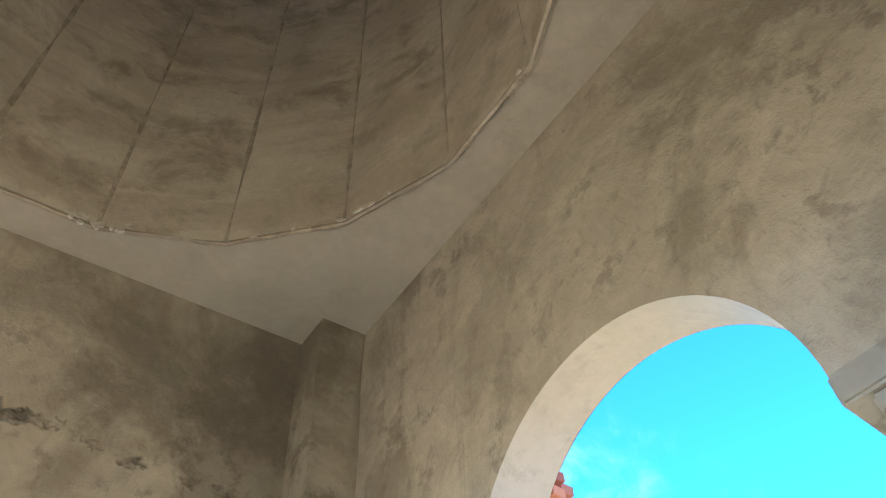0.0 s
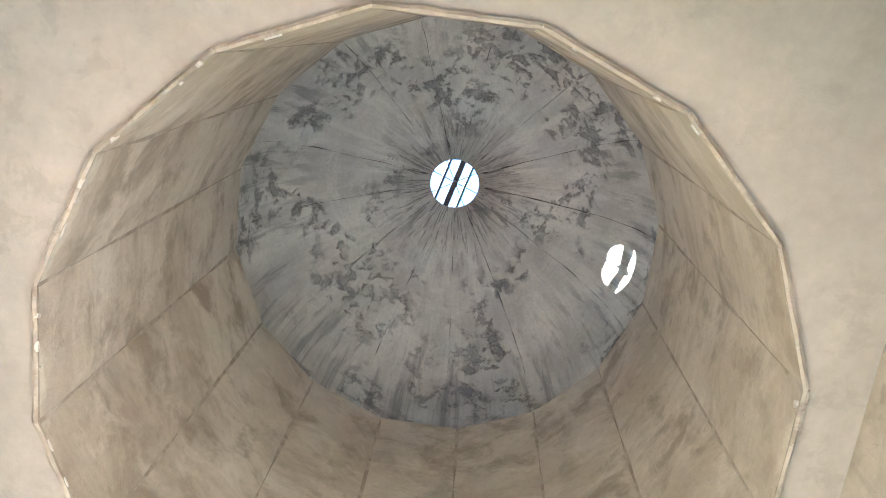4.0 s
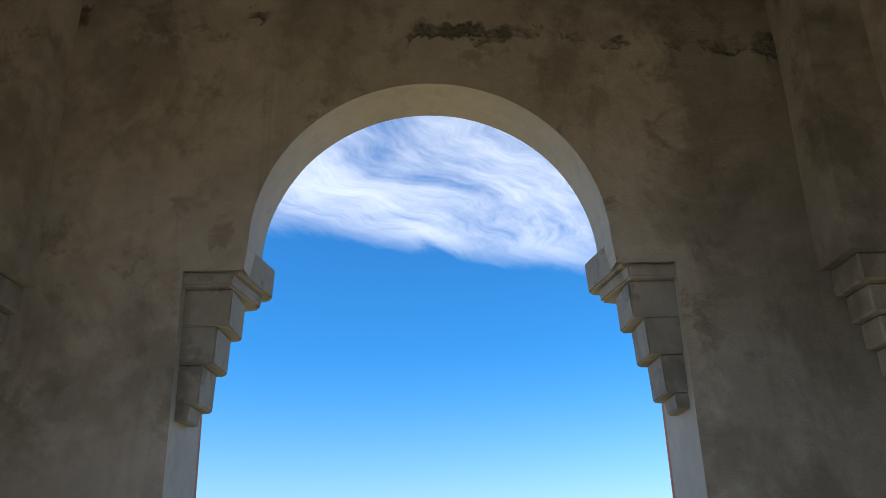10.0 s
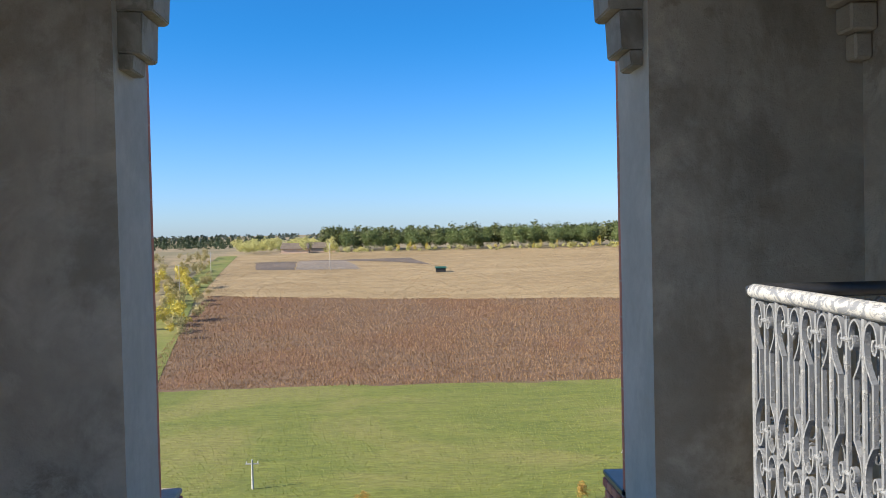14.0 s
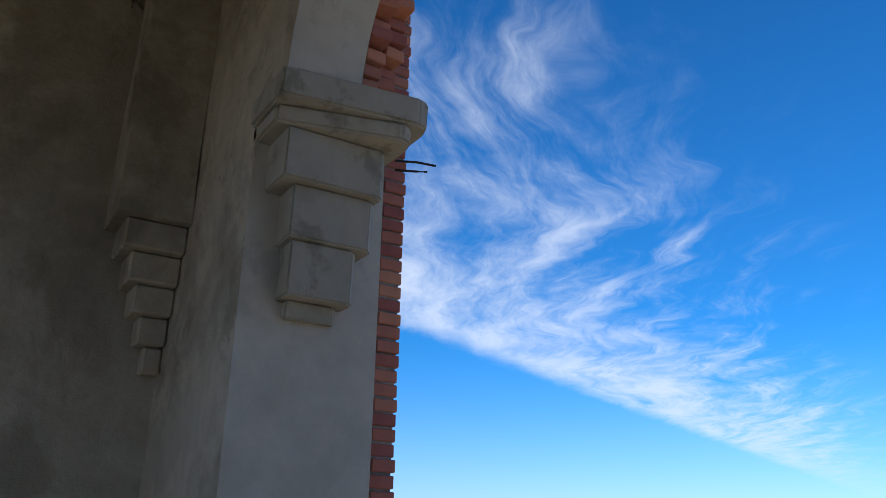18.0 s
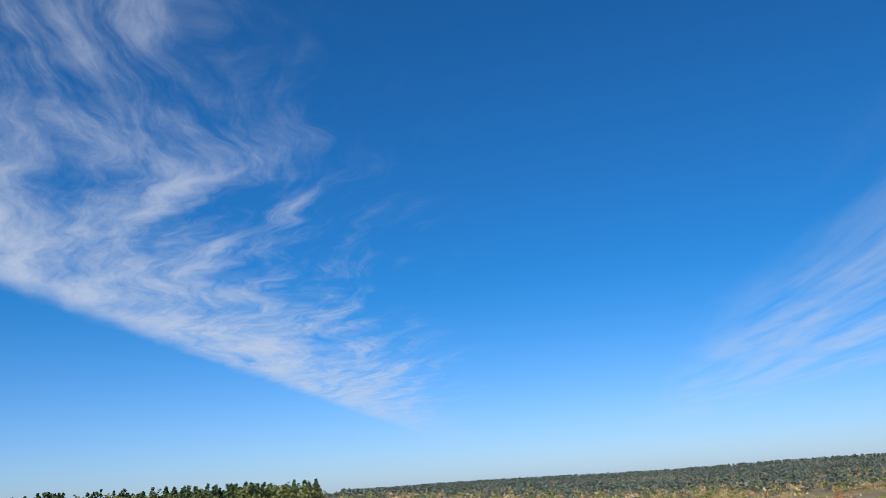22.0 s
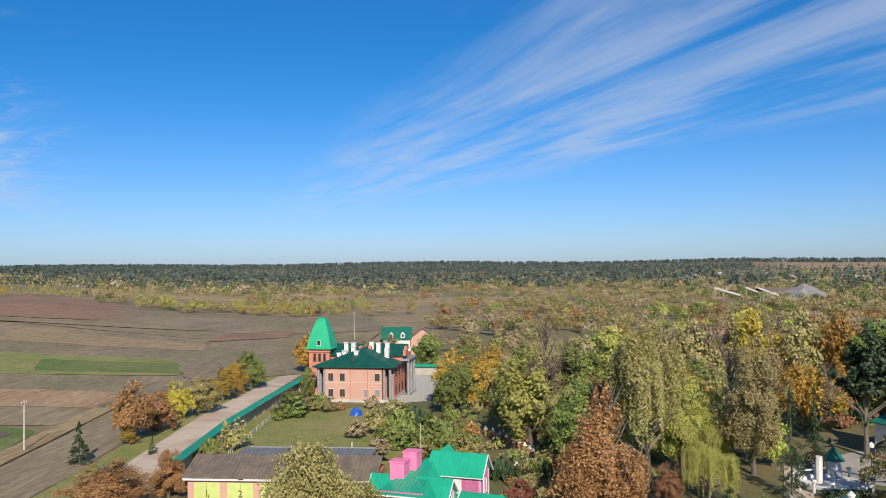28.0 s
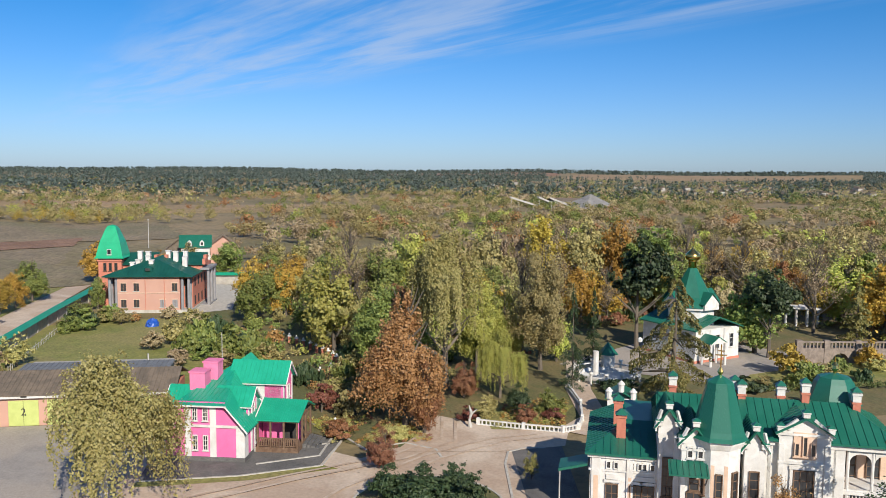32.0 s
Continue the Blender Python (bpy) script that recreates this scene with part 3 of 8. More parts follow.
# ---- the belfry: a square room with four arches, a round drum and a dome above ----
HALF, THICK, RING, FLOOR, CEILING, DRUM_R, DRUM_TOP, HOLE_Z = 3.0, 0.67, 0.45, -2.05, 5.24, 2.61, 9.87, 13.38
JAMB, SPRING, RADIUS = 1.62, 2.03, 1.21
TURN = {"north": 0, "east": -90, "south": 180, "west": 90}
UP = Matrix.Translation((0, 0, EYE))


# each arch: shift along the wall, half-width of the jambs, radius, spring height, jamb depth, soffit depth,
# steps of the corbels (reach, bottom, top, from depth, to depth), slabs (reach inside, reach outside, from depth, to depth, bottom, top)
NORTH_ARCH = (0.0, JAMB, RADIUS, SPRING, THICK, RING,
              ((0.30, 1.49, 1.74, 0.08, 0.50), (0.218, 1.24, 1.488, 0.085, 0.475), (0.138, 0.99, 1.238, 0.09, 0.46), (0.078, 0.89, 0.988, 0.10, 0.40)),
              ((0.31, 0.40, 0.012, 0.62, 1.742, 1.83), (0.36, 0.467, 0.03, 0.70, 1.832, 2.06)))
EAST_ARCH = (0.09, 1.574, 1.19, 1.98, 0.742, 0.394,
             ((0.262, 1.594, 1.854, 0.075, 0.617), (0.19, 1.32, 1.592, 0.155, 0.60), (0.15, 1.046, 1.318, 0.176, 0.535), (0.055, 0.957, 1.044, 0.215, 0.49)),
             ((0.27, 0.435, 0.0, 0.70, 1.856, 1.947), (0.382, 0.468, -0.022, 0.775, 1.949, 2.10)))


def arch_wall(side):
    """One wall in its own frame: s along it, the room at d < 0."""
    sh, jamb, radius, spring, thick, ring, steps, slabs = EAST_ARCH if side == "east" else NORTH_ARCH
    foot = slabs[1][4] + 0.012
    bm = bmesh.new()
    top = CEILING
    # right half outline of the opening, from the floor up to the crown
    curve = [(jamb, FLOOR), (jamb, foot), (radius + 0.02, foot), (radius, spring)]
    curve += [(radius * math.cos(a), spring + radius * math.sin(a)) for a in np.linspace(0, math.pi / 2, 21)[1:]]
    for sg in (1, -1):
        end = HALF - sg * sh
        for i in range(len(curve) - 1):
            (s0, z0), (s1, z1) = curve[i], curve[i + 1]
            if abs(z1 - z0) < 1e-6:
                continue
            n = max(1, int((z1 - z0) / 0.4))
            for k in range(n):
                za, zb = z0 + (z1 - z0) * k / n, z0 + (z1 - z0) * (k + 1) / n
                sa, sb = s0 + (s1 - s0) * k / n, s0 + (s1 - s0) * (k + 1) / n
                for d in (0.0, thick if z1 < foot + 0.04 else ring):
                    bm.faces.new([bm.verts.new((sh + sg * s, HALF + d, z)) for s, z in ((sa, za), (end, za), (end, zb), (sb, zb))])
        for d in (0.0, ring):
            bm.faces.new([bm.verts.new((sh + sg * s, HALF + d, z)) for s, z in ((0, spring + radius), (end, spring + radius), (end, top), (0, top))])
    bmesh.ops.remove_doubles(bm, verts=bm.verts, dist=1e-4)
    bmesh.ops.subdivide_edges(bm, edges=[e for e in bm.edges if e.calc_length() > 0.9], cuts=2, use_grid_fill=True)
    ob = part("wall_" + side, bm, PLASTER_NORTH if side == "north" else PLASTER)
    ob.matrix_basis = UP @ pose(0, 0, 0, 0, 0, TURN[side])
    tagged(ob, "belfry wall of raw stained plaster with a round arch", "wall", kind="structure")
    # the reveal: jambs, the soffit of the arch
    rv = bmesh.new()
    for sg in (1, -1):
        zs = np.linspace(FLOOR, foot, 9)
        for z0, z1 in zip(zs, zs[1:]):
            for d0, d1 in ((0, thick / 2), (thick / 2, thick)):
                rv.faces.new([rv.verts.new((sh + sg * jamb, HALF + d, z)) for z, d in ((z0, d0), (z1, d0), (z1, d1), (z0, d1))])
        arc = [(radius * math.cos(a), spring + radius * math.sin(a)) for a in np.linspace(0, math.pi / 2, 21)]
        arc = [(radius + 0.02, foot + 0.01)] + arc
        for (s0, z0), (s1, z1) in zip(arc, arc[1:]):
            rv.faces.new([rv.verts.new((sh + sg * s, HALF + d, z)) for s, z, d in ((s0, z0, 0), (s1, z1, 0), (s1, z1, ring), (s0, z0, ring))])
    bmesh.ops.remove_doubles(rv, verts=rv.verts, dist=1e-4)
    for v in rv.verts:
        n = noise.noise(v.co * 2.1)
        if v.co.y > HALF + 0.05:
            v.co += Vector((0.006 * n, 0.012 * n if v.co.z > foot + 0.005 else 0.006 * n, 0))
    part("reveal", rv, REVEAL, ob, "smooth grey cement render of the reveal")
    # the impost and its hanging steps on each jamb
    for sg in (1, -1):
        cb = root("corbel", "", "")
        cb.parent = ob
        rnd = random.Random(17 + sg)
        for p, z0, z1, d0, d1 in steps:
            bm = bmesh.new()
            w = lambda: rnd.uniform(-0.008, 0.008)
            taper = 0.012
            plan = [(jamb + 0.05, d0 + w()), (jamb - p, d0 + w()), (jamb - p + w(), d1 - 0.035), (jamb - p + 0.03, d1), (jamb + 0.05, d1 + w())]
            lo = [bm.verts.new((sh + sg * s_, HALF + d_, z0 + w() * 0.6)) for s_, d_ in plan]
            hi = [bm.verts.new((sh + sg * (s_ - (taper if s_ < jamb else 0)), HALF + d_, z1)) for s_, d_ in plan]
            bm.faces.new(lo[::-1])
            bm.faces.new(hi)
            for i in range(5):
                bm.faces.new((lo[i], lo[(i + 1) % 5], hi[(i + 1) % 5], hi[i]))
            bmesh.ops.recalc_face_normals(bm, faces=bm.faces)
            bmesh.ops.bevel(bm, geom=bm.edges[:], offset=0.009, segments=2, affect="EDGES")
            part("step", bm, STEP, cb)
        for nm, (inset, tip, d0, d1, z0, z1) in zip(("lower_slab", "upper_slab"), slabs):
            plan = [(jamb + 0.05, d0), (jamb - inset, d0), (jamb - tip, d1 - 0.09), (jamb - tip + 0.02, d1 - 0.03), (jamb - tip + 0.11, d1), (jamb + 0.05, d1)]
            bm = bmesh.new()
            rings = [[bm.verts.new((sh + sg * (s - (0.014 if z == z1 and s < jamb else 0)), HALF + d, z)) for s, d in plan] for z in (z0, z1)]
            for i in range(len(plan)):
                j = (i + 1) % len(plan)
                bm.faces.new((rings[0][i], rings[0][j], rings[1][j], rings[1][i]))
            bm.faces.new(rings[0][::-1])
            bm.faces.new(rings[-1])
            bmesh.ops.recalc_face_normals(bm, faces=bm.faces)
            bmesh.ops.bevel(bm, geom=bm.edges[:], offset=0.014, segments=2, affect="EDGES")
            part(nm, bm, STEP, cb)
    return ob


walls = {side: arch_wall(side) for side in TURN}

# corner pilasters on stepped corbels, hung from the ceiling
def corner_pilaster(angle):
    r = root("corner_pilaster", "plastered corner pilaster hanging on stepped corbels", "pilaster", UP @ pose(0, 0, 0, 0, 0, angle), "corner pilasters")
    w = 0.435
    bm = boxes((HALF - w, HALF - 0.004, HALF - w, HALF - 0.004, 1.752, CEILING - 0.004))
    bmesh.ops.subdivide_edges(bm, edges=[e for e in bm.edges if e.calc_length() > 1], cuts=7, use_grid_fill=True)
    for v in bm.verts:
        if 1.8 < v.co.z < CEILING - 0.1:
            v.co += Vector(noise.noise_vector(v.co * 1.1)) * 0.022
    part("shaft", bm, SHADED_PLASTER if angle == 0 else PLASTER, r)
    for w2, z0, z1 in ((0.37, 1.57, 1.75), (0.305, 1.385, 1.568), (0.245, 1.21, 1.383), (0.18, 1.04, 1.208), (0.12, 0.875, 1.038)):
        part("step", boxes((HALF - w2, HALF - 0.004, HALF - w2, HALF - 0.004, z0, z1), bevel=0.014), SHADED_PLASTER if angle == 0 else STEP, r)
    return r


for a in (0, 90, 180, 270):
    corner_pilaster(a)     # the first, in the north-east, has its shade put into the colour

# ceiling slab with a sixteen-sided opening
N16 = 16
RIM = [(DRUM_R * math.cos(2 * math.pi * (k + 0.5) / N16), DRUM_R * math.sin(2 * math.pi * (k + 0.5) / N16)) for k in range(N16)]


def ring_slab(bm, inner, outer_half, z0, z1):
    n = len(inner)
    out = []
    for x, y in inner:
        f = outer_half / max(abs(x), abs(y))
        out.append((x * f, y * f))
    # keep the square's corners
    for k in range(n):
        j = (k + 1) % n
        a, b = Vector(out[k]), Vector(out[j])
        quad = [inner[k], inner[j], out[j], out[k]]
        if abs(a.x - b.x) > 1e-3 and abs(a.y - b.y) > 1e-3:
            corner = (outer_half if a.x + b.x > 0 else -outer_half, outer_half if a.y + b.y > 0 else -outer_half)
            quad = [inner[k], inner[j], out[j], corner, out[k]]
        for z in (z0, z1):
            bm.faces.new([bm.verts.new((x, y, z)) for x, y in quad])
    return bm


bm = ring_slab(bmesh.new(), [(x * 1.012, y * 1.012) for x, y in RIM], HALF + THICK, CEILING, CEILING + 0.3)
bmesh.ops.remove_doubles(bm, verts=bm.verts, dist=1e-4)
ob = part("ceiling", bm, CEIL)
ob.matrix_basis = UP
tagged(ob, "flat pale plaster ceiling with a round opening", "ceiling", kind="structure")

drum = root("drum", "round sixteen-sided plastered drum over the room", "drum", UP, kind="structure")
rng = random.Random(5)
for k in range(N16):
    (x0, y0), (x1, y1) = RIM[k], RIM[(k + 1) % N16]
    bm = bmesh.new()
    nz, nx = 10, 4
    grid = [[bm.verts.new((x0 + (x1 - x0) * i / nx, y0 + (y1 - y0) * i / nx, CEILING - 0.03 + (DRUM_TOP - CEILING + 0.03) * j / nz)) for i in range(nx + 1)] for j in range(nz + 1)]
    for j in range(nz):
        for i in range(nx):
            bm.faces.new((grid[j][i], grid[j][i + 1], grid[j + 1][i + 1], grid[j + 1][i]))
    mid = Vector((x0 + x1, y0 + y1, 0)).normalized()
    for j in range(nz + 1):
        for i in range(1, nx):
            v = grid[j][i]
            v.co += mid * (0.012 * noise.noise(v.co * 1.7) + rng.uniform(-0.004, 0.004))
    part("facet", bm, DRUM, drum)
# joints between the facets, and the broken bead of plaster along the lower edge
for k in range(N16):
    x, y = RIM[k]
    u = Vector((x, y, 0)).normalized()
    v = Vector((-u.y, u.x, 0))
    e0 = (Vector((*RIM[k - 1], 0)) - Vector((x, y, 0))).normalized()
    e1 = (Vector((*RIM[(k + 1) % N16], 0)) - Vector((x, y, 0))).normalized()
    bm = bmesh.new()
    rows = []
    for j in range(19):
        z = CEILING - 0.02 + (DRUM_TOP - CEILING) * j / 18
        w = 0.014 + 0.024 * noise.noise(Vector((k * 3.1, z * 1.9, 0)))
        sh_ = 0.012 * noise.noise(Vector((k * 5.3, z * 1.3, 4)))
        c = Vector((x, y, z))
        rows.append([bm.verts.new(c + e0 * max(0.004, w) - u * 0.003), bm.verts.new(c - u * 0.007), bm.verts.new(c + e1 * max(0.004, w) - u * 0.003)])
    for r0, r1 in zip(rows, rows[1:]):
        for i in range(2):
            bm.faces.new((r0[i], r0[i + 1], r1[i + 1], r1[i]))
    part("joint", bm, SEAM, drum, "dark joint between two facets")
lip_rng = random.Random(11)
for k in range(N16):
    (x0, y0), (x1, y1) = RIM[k], RIM[(k + 1) % N16]
    a, b = Vector((x0, y0, CEILING - 0.03)), Vector((x1, y1, CEILING - 0.03))
    out = Vector((x0 + x1, y0 + y1, 0)).normalized()
    bm = bmesh.new()
    rows = []
    for j in range(31):
        p = a.lerp(b, j / 30)
        e = noise.noise(Vector((p.x * 4.0, p.y * 4.0, 2.0)))
        h = max(0.004, 0.016 + 0.034 * e)
        w = max(0.033, 0.033 + 0.02 * noise.noise(Vector((p.x * 6, p.y * 6, 7))))
        rows.append([bm.verts.new(q) for q in (p + Vector((0, 0, 0.028)), p - out * 0.006 - Vector((0, 0, h * 0.4)), p + out * w * 0.4 - Vector((0, 0, h)), p + out * w - Vector((0, 0, h * 0.3)), p + out * w + Vector((0, 0, 0.028)))])
    for r0, r1 in zip(rows, rows[1:]):
        for i in range(4):
            bm.faces.new((r0[i], r0[i + 1], r1[i + 1], r1[i]))
    part("lip", bm, SEAM if k % 3 == 1 else PLASTER, drum, "thin uneven bead of plaster")
    # white flakes where the bead has broken
    for i in range(lip_rng.choice((0, 1, 2, 3)) + (6 if k in (2, 3) else 0)):
        s = lip_rng.uniform(0.02, 0.98) if k not in (2, 3) else abs((1.0 if k == 2 else 0.0) - lip_rng.uniform(0.0, 0.25))
        p = a.lerp(b, s) + Vector((0, 0, lip_rng.uniform(-0.02, 0.06)))
        t_ = (b - a).normalized()
        fw, fh = lip_rng.uniform(0.015, 0.06), lip_rng.uniform(0.008, 0.03)
        bm = bmesh.new()
        loop = [p + t_ * fw * math.cos(q) * lip_rng.uniform(0.6, 1.2) + Vector((0, 0, fh * math.sin(q) * lip_rng.uniform(0.6, 1.2))) for q in np.linspace(0, 2 * math.pi, 8)[:-1]]
        f0, f1 = [bm.verts.new(q - out * 0.016) for q in loop], [bm.verts.new(q + out * 0.01) for q in loop]
        bm.faces.new(f0)
        bm.faces.new(f1[::-1])
        for i2 in range(7):
            bm.faces.new((f0[i2], f0[(i2 + 1) % 7], f1[(i2 + 1) % 7], f1[i2]))
        part("flake", bm, FLAKE, drum, "loose white plaster flake")
# unseen outside of the drum, added to keep light out
bm = bmesh.new()
prof = [(DRUM_R + 0.42, CEILING + 0.302), (DRUM_R + 0.42, DRUM_TOP + 0.15)]
lathe(bm, prof, 32)
bmesh.ops.delete(bm, geom=[f for f in bm.faces if len(f.verts) > 4], context="FACES_ONLY")
part("outer_skin", bm, RED_WALL, drum)

# dome of dark cast concrete, bulging a little over the drum, with an open eye
EYE_R = 0.40
DOME_PROFILE = [(2.615, DRUM_TOP), (2.86, DRUM_TOP + 0.02), (2.93, 10.3), (2.96, 10.8), (2.90, 11.3), (2.70, 11.85), (2.28, 12.35), (1.62, 12.78), (1.05, 13.12), (0.60, 13.3), (EYE_R, HOLE_Z)]
dome = root("dome", "dark cast concrete dome with a round open eye", "dome", UP, kind="structure")
bm = bmesh.new()
rings = []
for r, z in DOME_PROFILE:
    rings.append([bm.verts.new((r * math.cos(2 * math.pi * k / 48), r * math.sin(2 * math.pi * k / 48), z)) for k in range(48)])
for r0, r1 in zip(rings, rings[1:]):
    for k in range(48):
        bm.faces.new((r0[k], r0[(k + 1) % 48], r1[(k + 1) % 48], r1[k]))
bmesh.ops.subdivide_edges(bm, edges=bm.edges[:], cuts=1, use_grid_fill=True)
for v in bm.verts:
    ang = math.atan2(v.co.y, v.co.x)
    rad = math.hypot(v.co.x, v.co.y)
    seam = min(abs((ang * 12 / math.pi) % 1.0 - 0.5) * 2, 1.0)
    fade = max(0.0, min(1.0, (2.4 - rad) / 1.4))
    v.co += v.co.normalized() * (0.02 * noise.noise(v.co * 3) + 0.03 * fade * (seam > 0.8) + 0.018 * noise.noise(Vector((ang * 22, rad, 0))) * fade)
part("shell", bm, DOME, dome, smooth=True)
for k in range(13):
    a0 = 2 * math.pi * (k + 0.5 * noise.noise(Vector((k * 2.7, 0, 0)))) / 13
    bm = bmesh.new()
    rows = []
    for j in range(41):
        q = 3.2 + (9.6 - 3.2) * j / 40
        i = min(int(q), len(DOME_PROFILE) - 2)
        (r0, z0), (r1, z1) = DOME_PROFILE[i], DOME_PROFILE[i + 1]
        r, z = r0 + (r1 - r0) * (q - i), z0 + (z1 - z0) * (q - i)
        aa = a0 + 0.012 * noise.noise(Vector((k * 4.0, q * 1.5, 0))) / max(r, 0.5)
        w = max(0.001, 0.002 + 0.04 * noise.noise(Vector((k * 7.0, q * 2.2, 3))))
        c, side_ = Vector((r * math.cos(aa), r * math.sin(aa), z)), Vector((-math.sin(aa), math.cos(aa), 0))
        inn = Vector((-math.cos(aa) * 0.5, -math.sin(aa) * 0.5, -0.86))
        rows.append([bm.verts.new(c + side_ * w - inn * 0.03), bm.verts.new(c + inn * (0.012 + 0.5 * w)), bm.verts.new(c - side_ * w - inn * 0.03)])
    for q0, q1 in zip(rows, rows[1:]):
        for i in range(2):
            bm.faces.new((q0[i], q0[i + 1], q1[i + 1], q1[i]))
    part("rib", bm, TAR, dome, "rough dark joint of the formwork")
# outer shell over the dome, out of view, added to block light
bm = bmesh.new()
rings = []
for r, z in [(DRUM_R + 0.44, DRUM_TOP - 0.1), (DRUM_R + 0.44, 11.3), (2.95, 11.8), (2.35, 12.5), (1.3, 13.25), (0.46, 13.55), (EYE_R, HOLE_Z)]:
    rings.append([bm.verts.new((r * math.cos(2 * math.pi * k / 32), r * math.sin(2 * math.pi * k / 32), z)) for k in range(32)])
for r0, r1 in zip(rings, rings[1:]):
    for k in range(32):
        bm.faces.new((r0[k], r0[(k + 1) % 32], r1[(k + 1) % 32], r1[k]))
part("roof_skin", bm, GREEN, dome)
grate = root("eye_grate", "iron spokes with a hub across the dome's eye", "grate", UP @ Matrix.Translation((0, 0, HOLE_Z + 0.02)))
part("beam", boxes((-0.46, 0.46, -0.045, 0.045, 0.0, 0.10), bevel=0.008), IRON, grate).rotation_euler = (0, 0, radians(-75))
for a, r, w in ((-75, 0.024, 0.20), (-75, 0.024, -0.22), (-30, 0.008, 0), (20, 0.008, 0), (62, 0.008, 0)):
    c, s = math.cos(radians(a)) * 0.46, math.sin(radians(a)) * 0.46
    part("spoke", tube(bmesh.new(), [(-c - s * 2 * w, -s + c * 2 * w, 0.12), (c - s * 2 * w, s + c * 2 * w, 0.12)], r, 6), IRON, grate)
part("hub", lathe(bmesh.new(), [(0.05, -0.06), (0.05, 0.06)], 8), IRON, grate)

# floor with the stair opening left out of sight behind the railing
ob = part("floor", boxes((-HALF - 0.3, HALF + 0.3, -HALF - 0.3, HALF + 0.3, FLOOR - 0.3, FLOOR)), FLOOR_MAT)
ob.matrix_basis = UP
tagged(ob, "dusty grey concrete floor of the belfry", "floor", kind="structure")
sills = root("sill", "rough cement sills of the four arches", "sill", UP, kind="structure")
for k in range(4):
    o = part("sill_slab", boxes((-JAMB, JAMB, HALF + 0.302, HALF + THICK + 0.02, FLOOR - 0.2, FLOOR - 0.03)), CONCRETE, sills)
    o.matrix_basis = pose(0, 0, 0, 0, 0, 90 * k)

# the brick skin outside: piers beside each arch, in courses
COURSE = 0.081
brick_mesh = {}


def brick_data(sx, sy):
    key = (round(sx, 3), round(sy, 3))
    if key not in brick_mesh:
        bm = boxes((-sx / 2, sx / 2, -sy / 2, sy / 2, 0, COURSE - 0.013), bevel=0.006)
        bmesh.ops.recalc_face_normals(bm, faces=bm.faces)
        me = bpy.data.meshes.new("brick")
        bm.to_mesh(me)
        bm.free()
        me.materials.append(BRICK)
        brick_mesh[key] = me
    return brick_mesh[key]


def brick_pier(sg, z0, z1):
    """The bare brick edge of the outer wall, set back behind the rendered jamb of the east arch."""
    r = root("brick_pier", "unrendered red brick edge of the outer wall", "brickwork", UP @ pose(0, 0, 0, 0, 0, TURN["east"]), kind="structure")
    sh, jamb, d0 = EAST_ARCH[0], EAST_ARCH[1], EAST_ARCH[4]
    face, outer = jamb + 0.29, HALF + 1.035
    at = lambda s: sh + sg * s
    lo, hi = sorted((at(face + 0.012), at(HALF + 0.6)))
    part("mortar_core", boxes((lo, hi, HALF + d0 - 0.2, outer - 0.016, z0, z1)), MORTAR, r)
    rr = random.Random(3 + sg)
    for i in range(int((z1 - z0) / COURSE)):
        z = z0 + i * COURSE
        j = lambda a=0.006: rr.uniform(-a, a)
        if i % 2:
            row = [(0.145, 0.12, 0.07, 0.06), (0.125, 0.12, 0.218, 0.06), (0.12, 0.12, 0.35, 0.06)]
        else:
            row = [(0.262, 0.12, 0.131, 0.06), (0.13, 0.12, 0.338, 0.06)]
        for ly, lx, back, deep in row:
            o = new("brick", brick_data(lx, ly))
            o.location = (at(face + deep + j()), outer - back + j(0.004), z + j(0.003))
            o.rotation_euler = (j(0.012), j(0.012), j(0.02))
            o.parent = r
    # broken brick ends above the impost, between the soffit and the outer face
    z = EAST_ARCH[7][1][5] + 0.01
    radius, spring = EAST_ARCH[2], EAST_ARCH[3]
    lo, hi = sorted((at(radius + 0.20), at(jamb + 0.31)))
    part("rough_core", boxes((lo, hi, HALF + 0.41, HALF + d0 - 0.21, z, z1)), MORTAR, r)
    while z < min(z1, spring + radius - 0.25):
        edge = math.sqrt(max(0.02, radius ** 2 - max(0.0, z - spring) ** 2))
        d = HALF + EAST_ARCH[5] + 0.05
        while d < outer - 0.4:
            o = new("brick", brick_data(0.25, 0.12))
            o.location = (at(edge + 0.19 + 0.95 * (d - HALF - EAST_ARCH[5]) + rr.uniform(-0.04, 0.05)), d + 0.05, z)
            o.rotation_euler = (rr.uniform(-0.06, 0.06), rr.uniform(-0.08, 0.08), rr.uniform(-0.15, 0.15))
            o.parent = r
            d += 0.13
        z += COURSE
    return r


brick_pier(-1, FLOOR, CEILING)
brick_pier(1, FLOOR, 2.6)
o = part("outer_lintel", boxes((-2.2, 2.2, HALF + 0.41, HALF + 0.9, 3.9, CEILING)), RED_WALL)
o.matrix_basis = UP @ pose(0, 0, 0, 0, 0, -90)
tagged(o, "outer brick lintel over the arch", "brickwork", kind="structure")
for sg in (1, -1):
    for side in ("north", "south", "west"):
        o = root("brick_pier", "outer brickwork of the belfry", "brickwork", UP @ pose(0, 0, 0, 0, 0, TURN[side]), kind="structure")
        lo, hi = sorted((sg * (JAMB + 0.03), sg * (HALF + THICK)))
        part("outer_face", boxes((lo, hi, HALF + THICK + 0.006, HALF + THICK + 0.16, FLOOR, CEILING)), RED_WALL, o)
